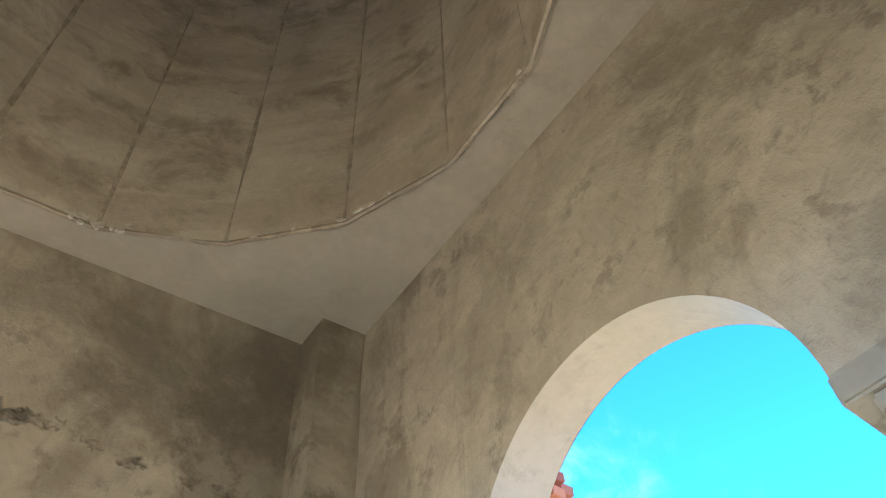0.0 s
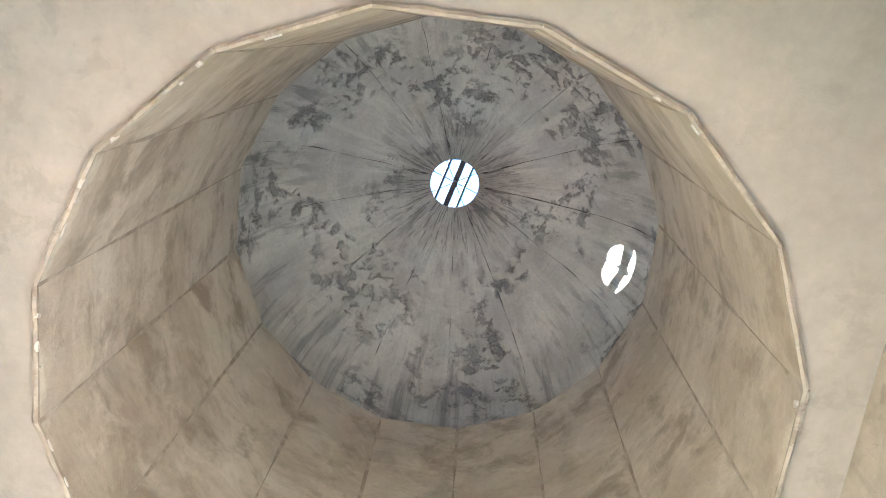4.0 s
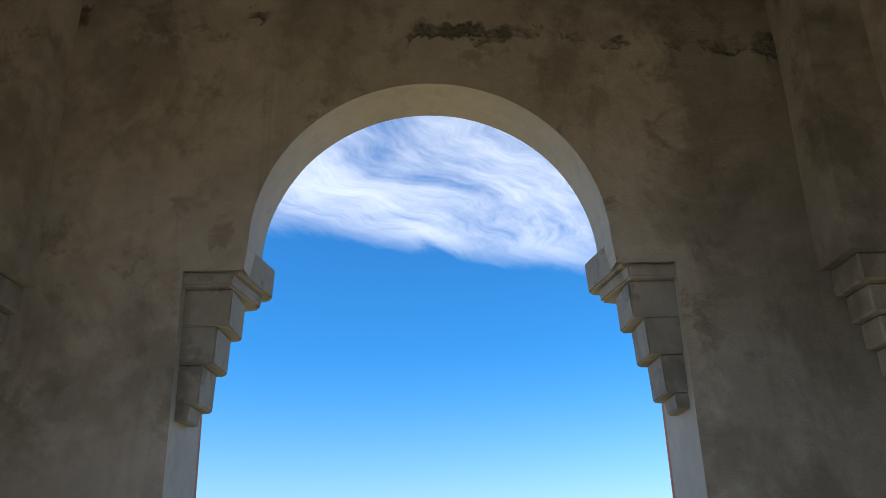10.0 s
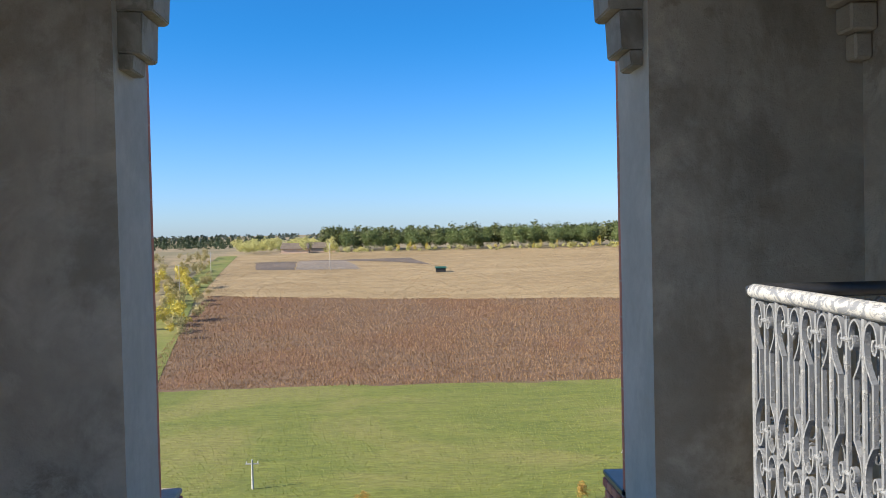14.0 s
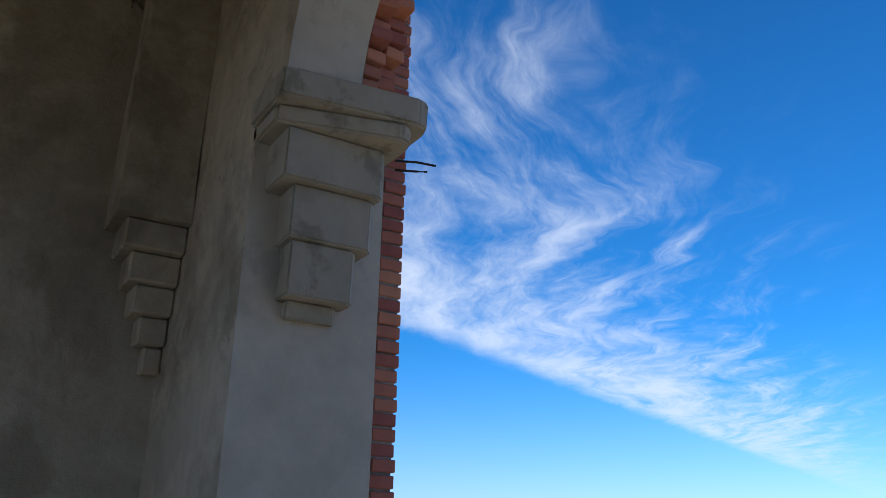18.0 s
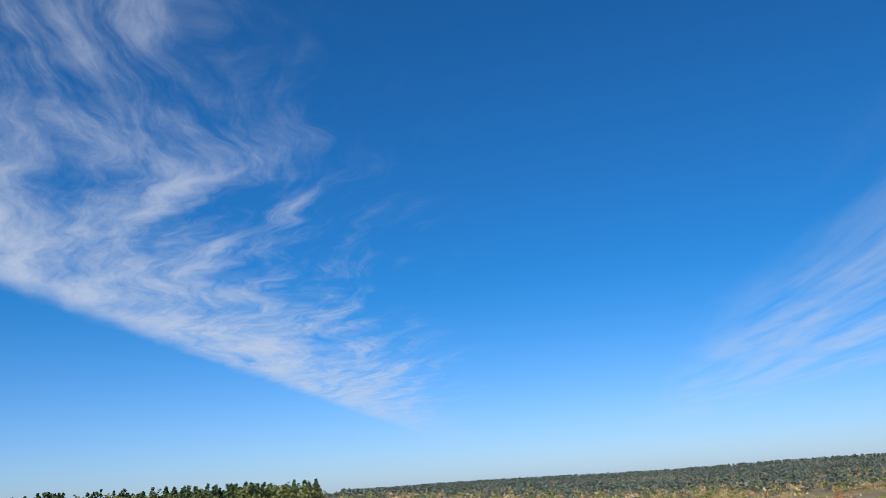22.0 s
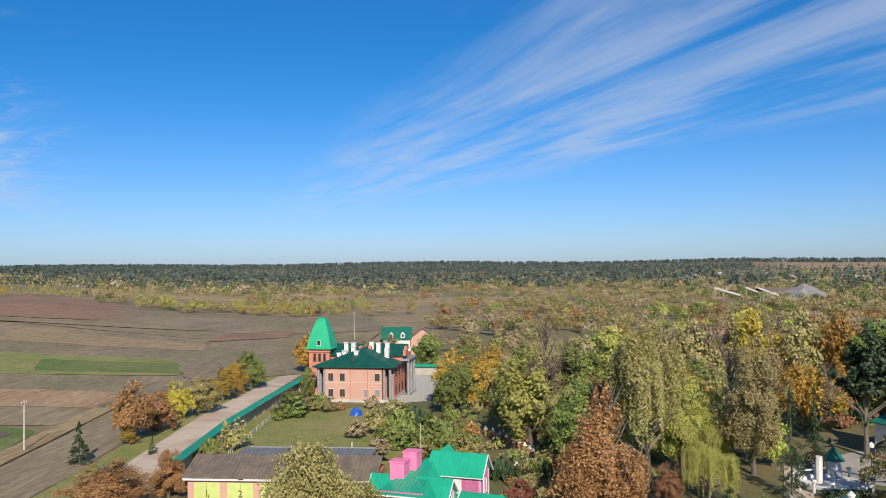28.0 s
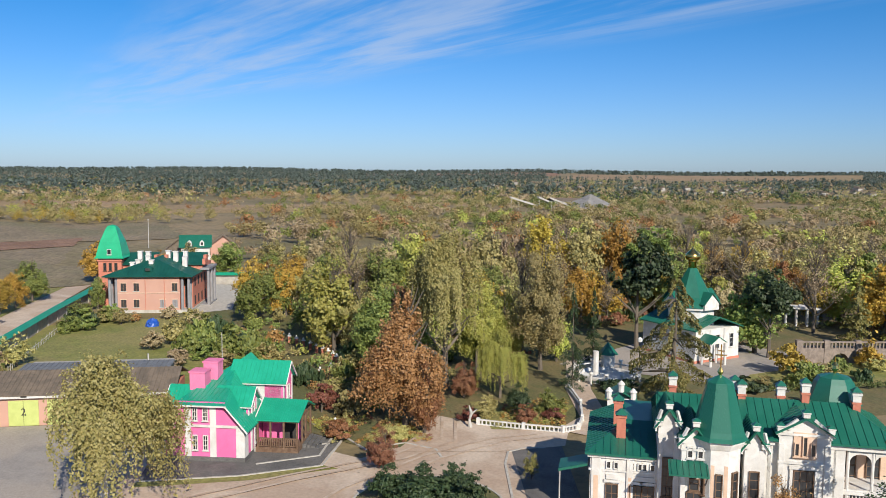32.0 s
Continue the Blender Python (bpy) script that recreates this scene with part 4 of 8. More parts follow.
# torn wires under the impost
for dz in (0.0, -0.055):
    o = part("wire", tube(bmesh.new(), [(3.74, 1.36, 1.90 + dz), (3.84, 1.30, 1.895 + dz), (3.93 + dz, 1.245, 1.875 + dz * 0.9)], 0.007, 5), IRON)
    o.matrix_basis = UP
    tagged(o, "bent dark reinforcing wire sticking out of brickwork", "wire", "torn wires")

# brick ledges outside the north arch
def ledge(sg):
    r = root("brick_ledge", "low brick ledge with a cement top outside the arch", "ledge", UP, "brick ledges")
    lo, hi = sorted((sg * 1.63, sg * 2.4))
    part("core", boxes((lo + 0.012, hi - 0.012, 3.80, 4.3, -3.2, -2.085)), MORTAR, r)
    # the right-hand cement top is coloured black in place of its shade
    part("cement_top", boxes((lo, hi, 3.79, 4.32, -2.083, -2.04), bevel=0.01), CONCRETE if sg < 0 else BLACK, r)
    rr = random.Random(8)
    for i in range(15):
        z = -2.085 - COURSE * (i + 1)
        off = 0.06 if i % 2 else 0.0
        for y in np.arange(3.86 + off, 4.28, 0.13):
            o = new("brick", brick_data(0.12, 0.12))
            o.location = (sg * 1.685, y, z)
            o.parent = r
        for x in np.arange(1.69 + off, 2.35, 0.26):
            o = new("brick", brick_data(0.25, 0.12))
            o.location = (sg * (x + 0.06), 3.835, z)
            o.parent = r


ledge(-1)
ledge(1)
fl = root("floodlight", "flat black floodlight lying outside the sill", "lamp", UP @ pose(-0.09, 3.98, -2.19, 8, 0, 2))
part("housing", boxes((-0.30, 0.30, -0.16, 0.16, -0.05, 0.0), bevel=0.01), BLACK, fl)
for x in (-0.2, 0.0, 0.2):
    part("panel", boxes((x - 0.085, x + 0.085, -0.12, 0.12, 0.002, 0.008)), GLASS, fl)
part("bracket", boxes((-0.04, 0.04, -0.5, -0.1, -0.14, -0.06)), IRON, fl)

# tower shaft under the belfry
sh = root("tower_shaft", "red brick shaft of the bell tower", "tower", kind="structure")
part("shaft_wall", boxes((-4.4, 4.4, -4.4, 4.4, 0.0, EYE + FLOOR - 0.9)), RED_WALL, sh)
part("cornice", boxes((-3.78, 3.78, -3.78, 3.78, EYE + FLOOR - 0.9, EYE + FLOOR - 0.31)), REVEAL, sh)

# ---- the wrought railing round the stair ----
def railing(name, length, m, n_panels, top_mat):
    """Panels of scrolled bars between round posts, under a tube rail; base at z = 0, 1.53 high."""
    r = root(name, "wrought-iron stair railing painted grey, with scrolls and a chipped round rail", "railing", m, "stair railings")
    hgt = 1.53
    part("top_rail", tube(bmesh.new(), [(-0.03, 0, hgt), (0, 0, hgt + 0.004), (length * 0.5, 0, hgt), (length, 0, hgt)], [0.03, 0.037, 0.037, 0.037], 12), top_mat, r, "chipped white tube rail", True)
    part("bottom_rail", boxes((0, length, -0.012, 0.012, 0.06, 0.085)), RAIL, r)
    w = length / n_panels
    post = tube(bmesh.new(), [(0, 0, 0), (0, 0, hgt - 0.03)], 0.013, 8)
    me = None
    for i in range(n_panels + 1):
        o = part("post", post if me is None else me, RAIL, r)
        me = o.data
        o.location = (i * w, 0, 0)
    me_bar, me_side, me_scroll, me_collar = {}, {}, {}, {}
    lyre = [(0.23, -0.15), (0.30, -0.125), (0.42, -0.07), (0.46, 0.0), (0.40, 0.062), (0.27, 0.085), (0.14, 0.055), (0.10, 0.0), (0.15, -0.035), (0.23, -0.02), (0.22, 0.015), (0.17, 0.015)]

    def place(nm, cache, key, make, x):
        o = part(nm, cache.get(key) or make(), RAIL, r)
        cache[key] = o.data
        o.location = (x, 0, 0)

    def curl(sx, cz, up):
        pts = [Vector((w / 2 + sx * px * w, 0, cz + up * pz)) for px, pz in lyre]
        fine = []
        for i in range(len(pts) - 1):
            p0, p1, p2, p3 = pts[max(i - 1, 0)], pts[i], pts[i + 1], pts[min(i + 2, len(pts) - 1)]
            for k in range(3):
                q = k / 3
                fine.append(0.5 * (2 * p1 + (p2 - p0) * q + (2 * p0 - 5 * p1 + 4 * p2 - p3) * q * q + (3 * p1 - p0 - 3 * p2 + p3) * q ** 3))
        bm = bmesh.new()
        rows = []
        for i, p in enumerate(fine + [pts[-1]]):
            d = ((fine + [pts[-1]])[min(i + 1, len(fine))] - (fine + [pts[-1]])[max(i - 1, 0)]).normalized()
            n = Vector((-d.z, 0, d.x)) * 0.0045
            y = Vector((0, 0.012, 0))
            rows.append([bm.verts.new(p + n - y), bm.verts.new(p + n + y), bm.verts.new(p - n + y), bm.verts.new(p - n - y)])
        for r0, r1 in zip(rows, rows[1:]):
            for k in range(4):
                bm.faces.new((r0[k], r0[(k + 1) % 4], r1[(k + 1) % 4], r1[k]))
        bm.faces.new(rows[0])
        bm.faces.new(rows[-1][::-1])
        return bm

    def collar(cz):
        bm = bmesh.new()
        tube(bm, [(w / 2 - 0.034, 0, cz), (w / 2 - 0.03, 0, cz), (w / 2 - 0.012, 0, cz), (w / 2, 0, cz), (w / 2 + 0.012, 0, cz), (w / 2 + 0.03, 0, cz), (w / 2 + 0.034, 0, cz)], [0.010, 0.015, 0.011, 0.016, 0.011, 0.015, 0.010], 8)
        return bm

    tops = ((hgt - 0.13, 1), (0.86, -1), (0.67, 1))
    for i in range(n_panels):
        place("centre_bar", me_bar, 0, lambda: boxes((w / 2 - 0.008, w / 2 + 0.008, -0.008, 0.008, 0.088, hgt - 0.05)), i * w)
        for sx in (-1, 1):
            x = w / 2 + sx * w * 0.23
            place("side_bar", me_side, (sx, 0), lambda: boxes((x - 0.006, x + 0.006, -0.01, 0.01, 0.09, 0.52)), i * w)
            place("side_bar", me_side, (sx, 1), lambda: boxes((x - 0.006, x + 0.006, -0.01, 0.01, 1.01, hgt - 0.28)), i * w)
            for cz, up in tops:
                place("scroll", me_scroll, (sx, cz), lambda: curl(sx, cz, up), i * w)
        for cz, up in tops:
            place("collar", me_collar, cz, lambda: collar(cz), i * w)
    return r


RAIL_Z = EYE - 0.47 - 1.53
railing("stair_railing", 2.1, pose(1.80, 1.97, RAIL_Z, 0, 0, -90), 9, RAIL_TOP)
railing("stair_railing", 1.19, pose(1.80, 1.985, RAIL_Z, 0, 0, 0), 5, IRON)

# ---- land ----
def smooth01(t):
    t = max(0.0, min(1.0, t))
    return t * t * (3 - 2 * t)


def land(x, y):
    """Height of the ground: a flat foot, fields rising to the north, far hills to the east."""
    d = math.hypot(x, y)
    az = math.degrees(math.atan2(x, y))
    a = 17.0 * (1 - smooth01((abs(az) - 48) / 28))
    z = a * max(0.0, min(1.0, (d - 150) / 260))
    z += (24.0 - z) * smooth01((d - 950) / 2900) if d > 950 else 0.0
    if d > 950:
        z += 7.0 * noise.noise(Vector((az * 0.09, d * 0.0009, 3.0))) * min(1, (d - 950) / 900)
    if d > 350:
        z += 1.6 * noise.noise(Vector((x * 0.004, y * 0.004, 0))) * min(1, (d - 350) / 400)
    return z


bm = bmesh.new()
radii = [0, 6, 20, 45, 80, 120, 150, 165, 190, 220, 260, 300, 340, 380, 410, 430, 470, 520, 600, 700, 820, 950, 1100, 1300, 1550, 1850, 2200, 2600, 3050, 3500, 4000, 4700]
centre = bm.verts.new((0, 0, 0))
prev = None
NA = 180
for rr_ in radii[1:]:
    ring = []
    for k in range(NA):
        a = 2 * math.pi * k / NA
        x, y = rr_ * math.sin(a), rr_ * math.cos(a)
        ring.append(bm.verts.new((x, y, land(x, y))))
    for k in range(NA):
        j = (k + 1) % NA
        if prev is None:
            bm.faces.new((centre, ring[j], ring[k]))
        else:
            bm.faces.new((prev[k], prev[j], ring[j], ring[k]))
    prev = ring
ob = part("ground", bm, SCRUB, smooth=True)
tagged(ob, "autumn scrub and meadow running to far hills", "ground", kind="structure")


def field(name, corners, material, label, dz=0.05, nu=14, nv=14, jag=0.0, category="field"):
    """A patch of land between four corners, laid on the ground."""
    bm = bmesh.new()
    a, b, c, d = [Vector(p) for p in corners]
    g = []
    for j in range(nv + 1):
        row = []
        for i in range(nu + 1):
            u, v = i / nu, j / nv
            p = (a * (1 - u) + b * u) * (1 - v) + (d * (1 - u) + c * u) * v
            if jag and (i in (0, nu) or j in (0, nv)):
                p = p + Vector((noise.noise(Vector((p.x * 0.11, p.y * 0.11, 1))), noise.noise(Vector((p.x * 0.11, p.y * 0.11, 9))))) * jag
            edge = dz > 0.4 and (i in (0, nu) or j in (0, nv))
            row.append(bm.verts.new((p.x, p.y, land(p.x, p.y) + (-1.0 if edge else dz))))
        g.append(row)
    for j in range(nv):
        for i in range(nu):
            bm.faces.new((g[j][i], g[j][i + 1], g[j + 1][i + 1], g[j + 1][i]))
    return tagged(part(name, bm, material, smooth=True), label, category, kind="structure")


def strip(name, pts, width, material, label, dz=0.08, category="road", height=0.0):
    """A ribbon along a line on the ground; with height it is a raised kerb or wall."""
    bm = bmesh.new()
    rows = []
    P = [Vector(p) for p in pts]
    fine = [P[0]]
    for p, q in zip(P, P[1:]):
        n = max(1, int((q - p).length / 8))
        fine += [p.lerp(q, (i + 1) / n) for i in range(n)]
    for i, p in enumerate(fine):
        d = (fine[min(i + 1, len(fine) - 1)] - fine[max(i - 1, 0)]).normalized()
        s = Vector((-d.y, d.x)) * width / 2
        z = land(p.x, p.y)
        if height:
            rows.append([bm.verts.new((p.x + s.x * k, p.y + s.y * k, z + h)) for k, h in ((1, -0.1), (1, height), (-1, height), (-1, -0.1))])
        else:
            rows.append([bm.verts.new((p.x + s.x * k, p.y + s.y * k, z + dz)) for k in (1, -1)])
    for r0, r1 in zip(rows, rows[1:]):
        for k in range(len(r0) - 1):
            bm.faces.new((r0[k], r0[k + 1], r1[k + 1], r1[k]))
    if height:
        bm.faces.new(rows[0])
        bm.faces.new(rows[-1][::-1])
    return tagged(part(name, bm, material), label, category, kind="structure")


def polar(az, d):
    return (d * math.sin(radians(az)), d * math.cos(radians(az)))


# north: mown grass, brown weeds, a dry field, ploughed plots
field("grass_field", [(-75, 40), (75, 40), (110, 138), (-110, 146)], GRASS, "mown green grass field", 0.06, 30, 16)
field("weed_field", [(-46, 143), (110, 135), (150, 215), (-58, 262)], STUBBLE, "field of dry reddish-brown weeds", 0.07, 40, 30, 2.5)
field("dry_field", [(-62, 258), (160, 210), (210, 440), (-80, 420)], DRY, "straw-coloured dry field", 0.05, 40, 30, 3.0)
field("ploughed_plot", [polar(-9.2, 342), polar(-6.6, 338), polar(-6.4, 372), polar(-9.2, 372)], HUMUS, "dark ploughed garden plot", 0.12, 8, 8, 1.0)
field("ploughed_plot", [polar(-6.5, 338), polar(-1.9, 334), polar(-3.0, 372), polar(-6.3, 372)], GREY_SOIL, "pale tilled garden plot", 0.12, 8, 8, 1.0)
field("ploughed_plot", [polar(-8.6, 376), polar(1.5, 376), polar(3.0, 345), polar(-1.5, 372)], HUMUS, "dark ploughed strip", 0.14, 8, 8, 1.0)
strip("grass_track", [(-46, 142), (-64, 250), (-72, 330), (-78, 400)], 9, GRASS, "green grass track beside the field", 0.11)
# north-east: tilled slopes in strips, a green crop below
field("tilled_field", [(140, 78), (235, 70), (330, 90), (175, 240)], FALLOW, "olive-brown fallow slope", 0.05, 30, 30, 2.0)
field("green_field", [(96, 69.5), (131, 78), (140, 117), (70, 140)], CROP, "bright green winter crop field", 0.10, 16, 16, 1.0)
field("dark_strip", [(88, 83), (129, 80.5), (131, 86), (80, 96)], HUMUS, "dark ploughed strip in a green field", 0.16, 16, 4, 0.8)
field("fallow_field", [(135, 76), (184, 80), (178, 150), (118, 160)], FALLOW, "grey-brown fallow field", 0.12, 20, 20, 1.5)
field("brown_strip", [(150, 78), (166, 80), (160, 132), (140, 130)], TAN, "brown tilled strip in a fallow field", 0.17, 14, 14, 1.5)
field("grass_strip", [(150, 190), (192, 80), (225, 86), (178, 218)], LAWN, "green grass strip across the slope", 0.16, 24, 10, 1.5)
field("bright_strip", [(186, 112), (196, 80), (214, 83), (202, 120)], CROP, "bright green strip of young crop", 0.2, 12, 8, 1.5)
field("fallow_field", [(178, 218), (225, 86), (273, 104), (255, 232)], FALLOW, "grey-brown fallow slope with lone bushes", 0.13, 24, 16, 2.0)
field("brown_strip", [(228, 150), (244, 95), (262, 100), (262, 165)], TAN, "brown tilled strip across the slope", 0.18, 14, 10, 2.0)
field("tilled_field", [(178, 218), (275, 198), (440, 310), (290, 400)], TAN, "brown tilled hill below a wood", 0.12, 24, 20, 2.0)
field("pale_field", [(250, 222), (268, 206), (330, 250), (290, 268)], DRY, "pale straw patch on a tilled hill", 0.2, 12, 10, 2.0)
field("ploughed_slope", [(272, 200), (318, 153), (404, 181), (452, 280)], PLOUGH, "dark red-brown ploughed slope", 0.2, 20, 20, 2.0)
field("tilled_field", [(273, 185), (280, 106), (345, 110), (318, 153)], FALLOW, "olive-brown stubble beside a pale track", 0.15, 16, 16, 2.0)
strip("pale_track", [(268, 186), (290, 150), (315, 114)], 5, DRY, "pale dry track over the slope", 0.3)
field("meadow_strip", [(318, 153), (345, 108), (430, 110), (404, 181)], LAWN, "olive meadow on the slope", 0.16, 16, 16, 2.0)
field("red_strip", [(270, 104), (300, 84), (335, 90), (306, 108)], PLOUGH, "red-brown tilled strip", 0.24, 12, 8, 2.0)
strip("field_track", [(80, 64), (98, 70), (133, 74.5), (150, 76)], 4.2, DRY, "pale dirt track between fields", 0.22)
field("track_verge", [(92, 56), (150, 61), (150, 74.5), (96, 67)], FALLOW, "dry grass between a track and a road", 0.09, 16, 8, 1.0)
field("meadow_strip", [polar(62, 330), polar(81, 335), polar(80, 445), polar(64, 445)], FALLOW, "olive-brown meadow beyond a tilled field", 0.2, 20, 12, 4.0)
field("meadow_strip", [polar(68, 198), polar(79, 212), polar(78.5, 258), polar(67, 240)], FALLOW, "olive-brown grass below a tilled field", 0.24, 20, 12, 3.0)
# the dirt road along the fence, and the ground of the grounds
strip("dirt_road", [(60, 40), (108, 49), (150, 53), (206, 55), (225, 60)], 6.5, DIRT, "pale dirt road along a green fence", 0.12)
strip("dirt_verge", [(90, 53), (150, 58.5), (206, 59)], 5, LAWN, "grass verge of a dirt road", 0.08, "verge")
field("yard_ground", [(30, 14), (92, 40), (92, 12), (30, -60)], DIRT, "trodden dirt yard with tyre marks", 0.04, 20, 20)
field("yard_apron", [(40, 45), (92, 45), (92, 18), (66, 20)], ASPHALT, "worn asphalt yard before garages", 0.06, 12, 12)
field("yard_ground", [(76, -2), (81, -9), (78.5, -19), (58, -22)], DIRT, "trodden dirt yard with tyre marks", 0.075, 12, 12)
field("yard_road", [(79, -8), (90, -13.2), (86.2, -18.4), (77.6, -18.4)], DIRT, "dirt road bending round a flower bed", 0.11, 10, 10, 0.4, "road")
field("yard_road", [(77.8, -18), (84.6, -18.2), (83.4, -26.5), (78.4, -24.6)], DIRT, "dirt road before a white wall", 0.115, 10, 10, 0.2, "road")
field("orchard_lawn", [(97, 42), (150, 46), (157, 22), (100, 6)], LAWN, "rough lawn behind garages", 0.07, 16, 16, 1.0)
field("park_floor", [(84, 6), (210, 60), (260, -120), (84, -70)], SOIL, "park floor of grass and fallen leaves", 0.03, 30, 30)
field("church_square", [(94, -58), (112, -34), (131, -60), (110, -74)], ASPHALT, "pale asphalt square round a church", 0.08, 12, 12)
strip("park_path", [(82.5, -26.5), (87, -30.6), (99, -32.6), (113.5, -37.3)], 3.2, DIRT, "sandy park path", 0.1, "path")
field("terrace_lawn", [(95.5, -50), (103, -58), (111, -86), (95.5, -80)], LAWN, "lawn below a stone terrace", 0.085, 10, 10, 0.6, "lawn")
field("red_yard", [(159, 23.5), (200, 25), (198, 17), (163, 16)], KERB, "pale concrete yard beside a brick building", 0.1, 6, 6)

# meadows and tilled land across the valley
for n, (a0, a1, d0, d1, m, label) in enumerate(((78, 92, 520, 640, TAN, "tan meadow in the valley"), (92, 104, 640, 760, DRY, "straw-coloured meadow in the valley"), (63, 80, 600, 720, TAN, "tan meadow in the valley"),
        (100, 112, 470, 540, LAWN, "green meadow in the valley"), (116, 130, 380, 430, LAWN, "green meadow in the valley"), (112, 128, 540, 680, TAN, "brown meadow in the valley"),
        (97, 104, 900, 1120, DRY, "pale sandy slope before a village"), (107, 124, 2100, 2800, TAN, "reddish tilled field on the skyline"), (122, 136, 2300, 3100, DRY, "pale field on the skyline"), (92, 107, 2500, 3000, PLOUGH, "dark field on the skyline"))):
    field("meadow", [polar(a0, d0), polar(a1, d0 * 1.04), polar(a1, d1 * 1.03), polar(a0, d1)], m, label, 0.5 + 0.05 * n + d0 * 0.0012, 14, 8, 12.0)

# ---- buildings ----
def window(parent, m, w, h, frame_mat=None, bars=(1, 1), depth=0.12, sill=True, label=""):
    """A window in the frame m (x along the wall, -y outwards): frame, panes, glazing bars and sill."""
    fm = frame_mat or WHITE
    holder = new("window")
    holder.parent, holder.matrix_basis, holder.empty_display_size = parent, m, 0.1
    if label:
        holder["label"] = label
    t = 0.07
    fr = boxes((-w / 2, -w / 2 + t, -depth, 0.02, 0, h), (w / 2 - t, w / 2, -depth, 0.02, 0, h),
               (-w / 2 + t, w / 2 - t, -depth, 0.02, 0, t), (-w / 2 + t, w / 2 - t, -depth, 0.02, h - t, h))
    nx, nz = bars
    for i in range(1, nx + 1):
        x = -w / 2 + w * i / (nx + 1)
        box(fr, x - 0.025, x + 0.025, -0.06, 0.0, t, h - t)
    for i in range(1, nz + 1):
        z = h * i / (nz + 1) + (0.12 * h if nz == 1 else 0)
        box(fr, -w / 2 + t, w / 2 - t, -0.055, 0.0, z - 0.025, z + 0.025)
    part("frame", fr, fm, holder)
    part("pane", boxes((-w / 2 + t, w / 2 - t, -0.03, -0.012, t, h - t)), GLASS, holder)
    if sill:
        part("sill", boxes((-w / 2 - 0.08, w / 2 + 0.08, -depth - 0.06, 0.0, -0.07, -0.004)), fm, holder)
    return holder


def facing(x, y, z, ang):
    """A frame on a wall: -y points outwards; ang 0 faces -y, -90 faces -x."""
    return pose(x, y, z, 0, 0, ang)


def roof(parent, faces, material, name="roof", thick=0.12, seams=0.0, label=""):
    """A roof of flat slopes given by corners, each with thickness and standing seams."""
    if len(faces) > 1:
        return [roof(parent, [f], material, name, thick, seams, label) for f in faces]
    bm = bmesh.new()
    ridges = []
    for f in faces:
        pts = [Vector(p) for p in f]
        n = (pts[1] - pts[0]).cross(pts[2] - pts[0]).normalized()
        if n.z < 0:
            pts, n = pts[::-1], -n
        top, bot = [bm.verts.new(p) for p in pts], [bm.verts.new(p - Vector((0, 0, thick))) for p in pts]
        bm.faces.new(top)
        bm.faces.new(bot[::-1])
        for i in range(len(pts)):
            j = (i + 1) % len(pts)
            bm.faces.new((top[j], top[i], bot[i], bot[j]))
        if seams:
            # seams run up the slope, clipped to the face
            down = (Vector((n.x, n.y, 0)).normalized() * n.z - Vector((0, 0, 1)) * math.hypot(n.x, n.y)).normalized()
            along = n.cross(down).normalized()
            us = [p.dot(along) for p in pts]
            u = min(us) + seams * 0.5
            while u < max(us):
                hits = []
                for i in range(len(pts)):
                    a, b = pts[i], pts[(i + 1) % len(pts)]
                    ua, ub = a.dot(along), b.dot(along)
                    if (ua - u) * (ub - u) < 0:
                        hits.append(a.lerp(b, (u - ua) / (ub - ua)))
                if len(hits) >= 2:
                    a, b = hits[0], hits[1]
                    s = along * 0.018
                    q = [a - s, a + s, b + s, b - s]
                    sb = bmesh.new()
                    lo, hi = [sb.verts.new(p + n * 0.002) for p in q], [sb.verts.new(p + n * 0.05) for p in q]
                    sb.faces.new(hi)
                    for i in range(4):
                        sb.faces.new((lo[i], lo[(i + 1) % 4], hi[(i + 1) % 4], hi[i]))
                    ridges.append(sb)
                u += seams
    slope = part(name, bm, material, parent, label)
    for sb in ridges:
        part("seam", sb, material, slope)
    return slope


def chimney(parent, x, y, z0, z1, w, material, cap=None, capname="cap"):
    ch = part("chimney", boxes((x - w / 2, x + w / 2, y - w / 2, y + w / 2, z0, z1)), material, parent)
    part("chimney_band", boxes((x - w / 2 - 0.07, x + w / 2 + 0.07, y - w / 2 - 0.07, y + w / 2 + 0.07, z1 + 0.002, z1 + 0.14)), material if material is not RED_WALL else WHITE, ch)
    if cap:
        bm = bmesh.new()
        lathe(bm, [(w * 0.95, z1 + 0.26), (0.05, z1 + 0.26 + w * 0.6)], 4, x, y, math.pi / 4)
        part(capname, bm, cap, ch)
        part("vent", boxes((x - w * 0.4, x + w * 0.4, y - w * 0.4, y + w * 0.4, z1 + 0.142, z1 + 0.258)), WHITE, ch)
    return ch


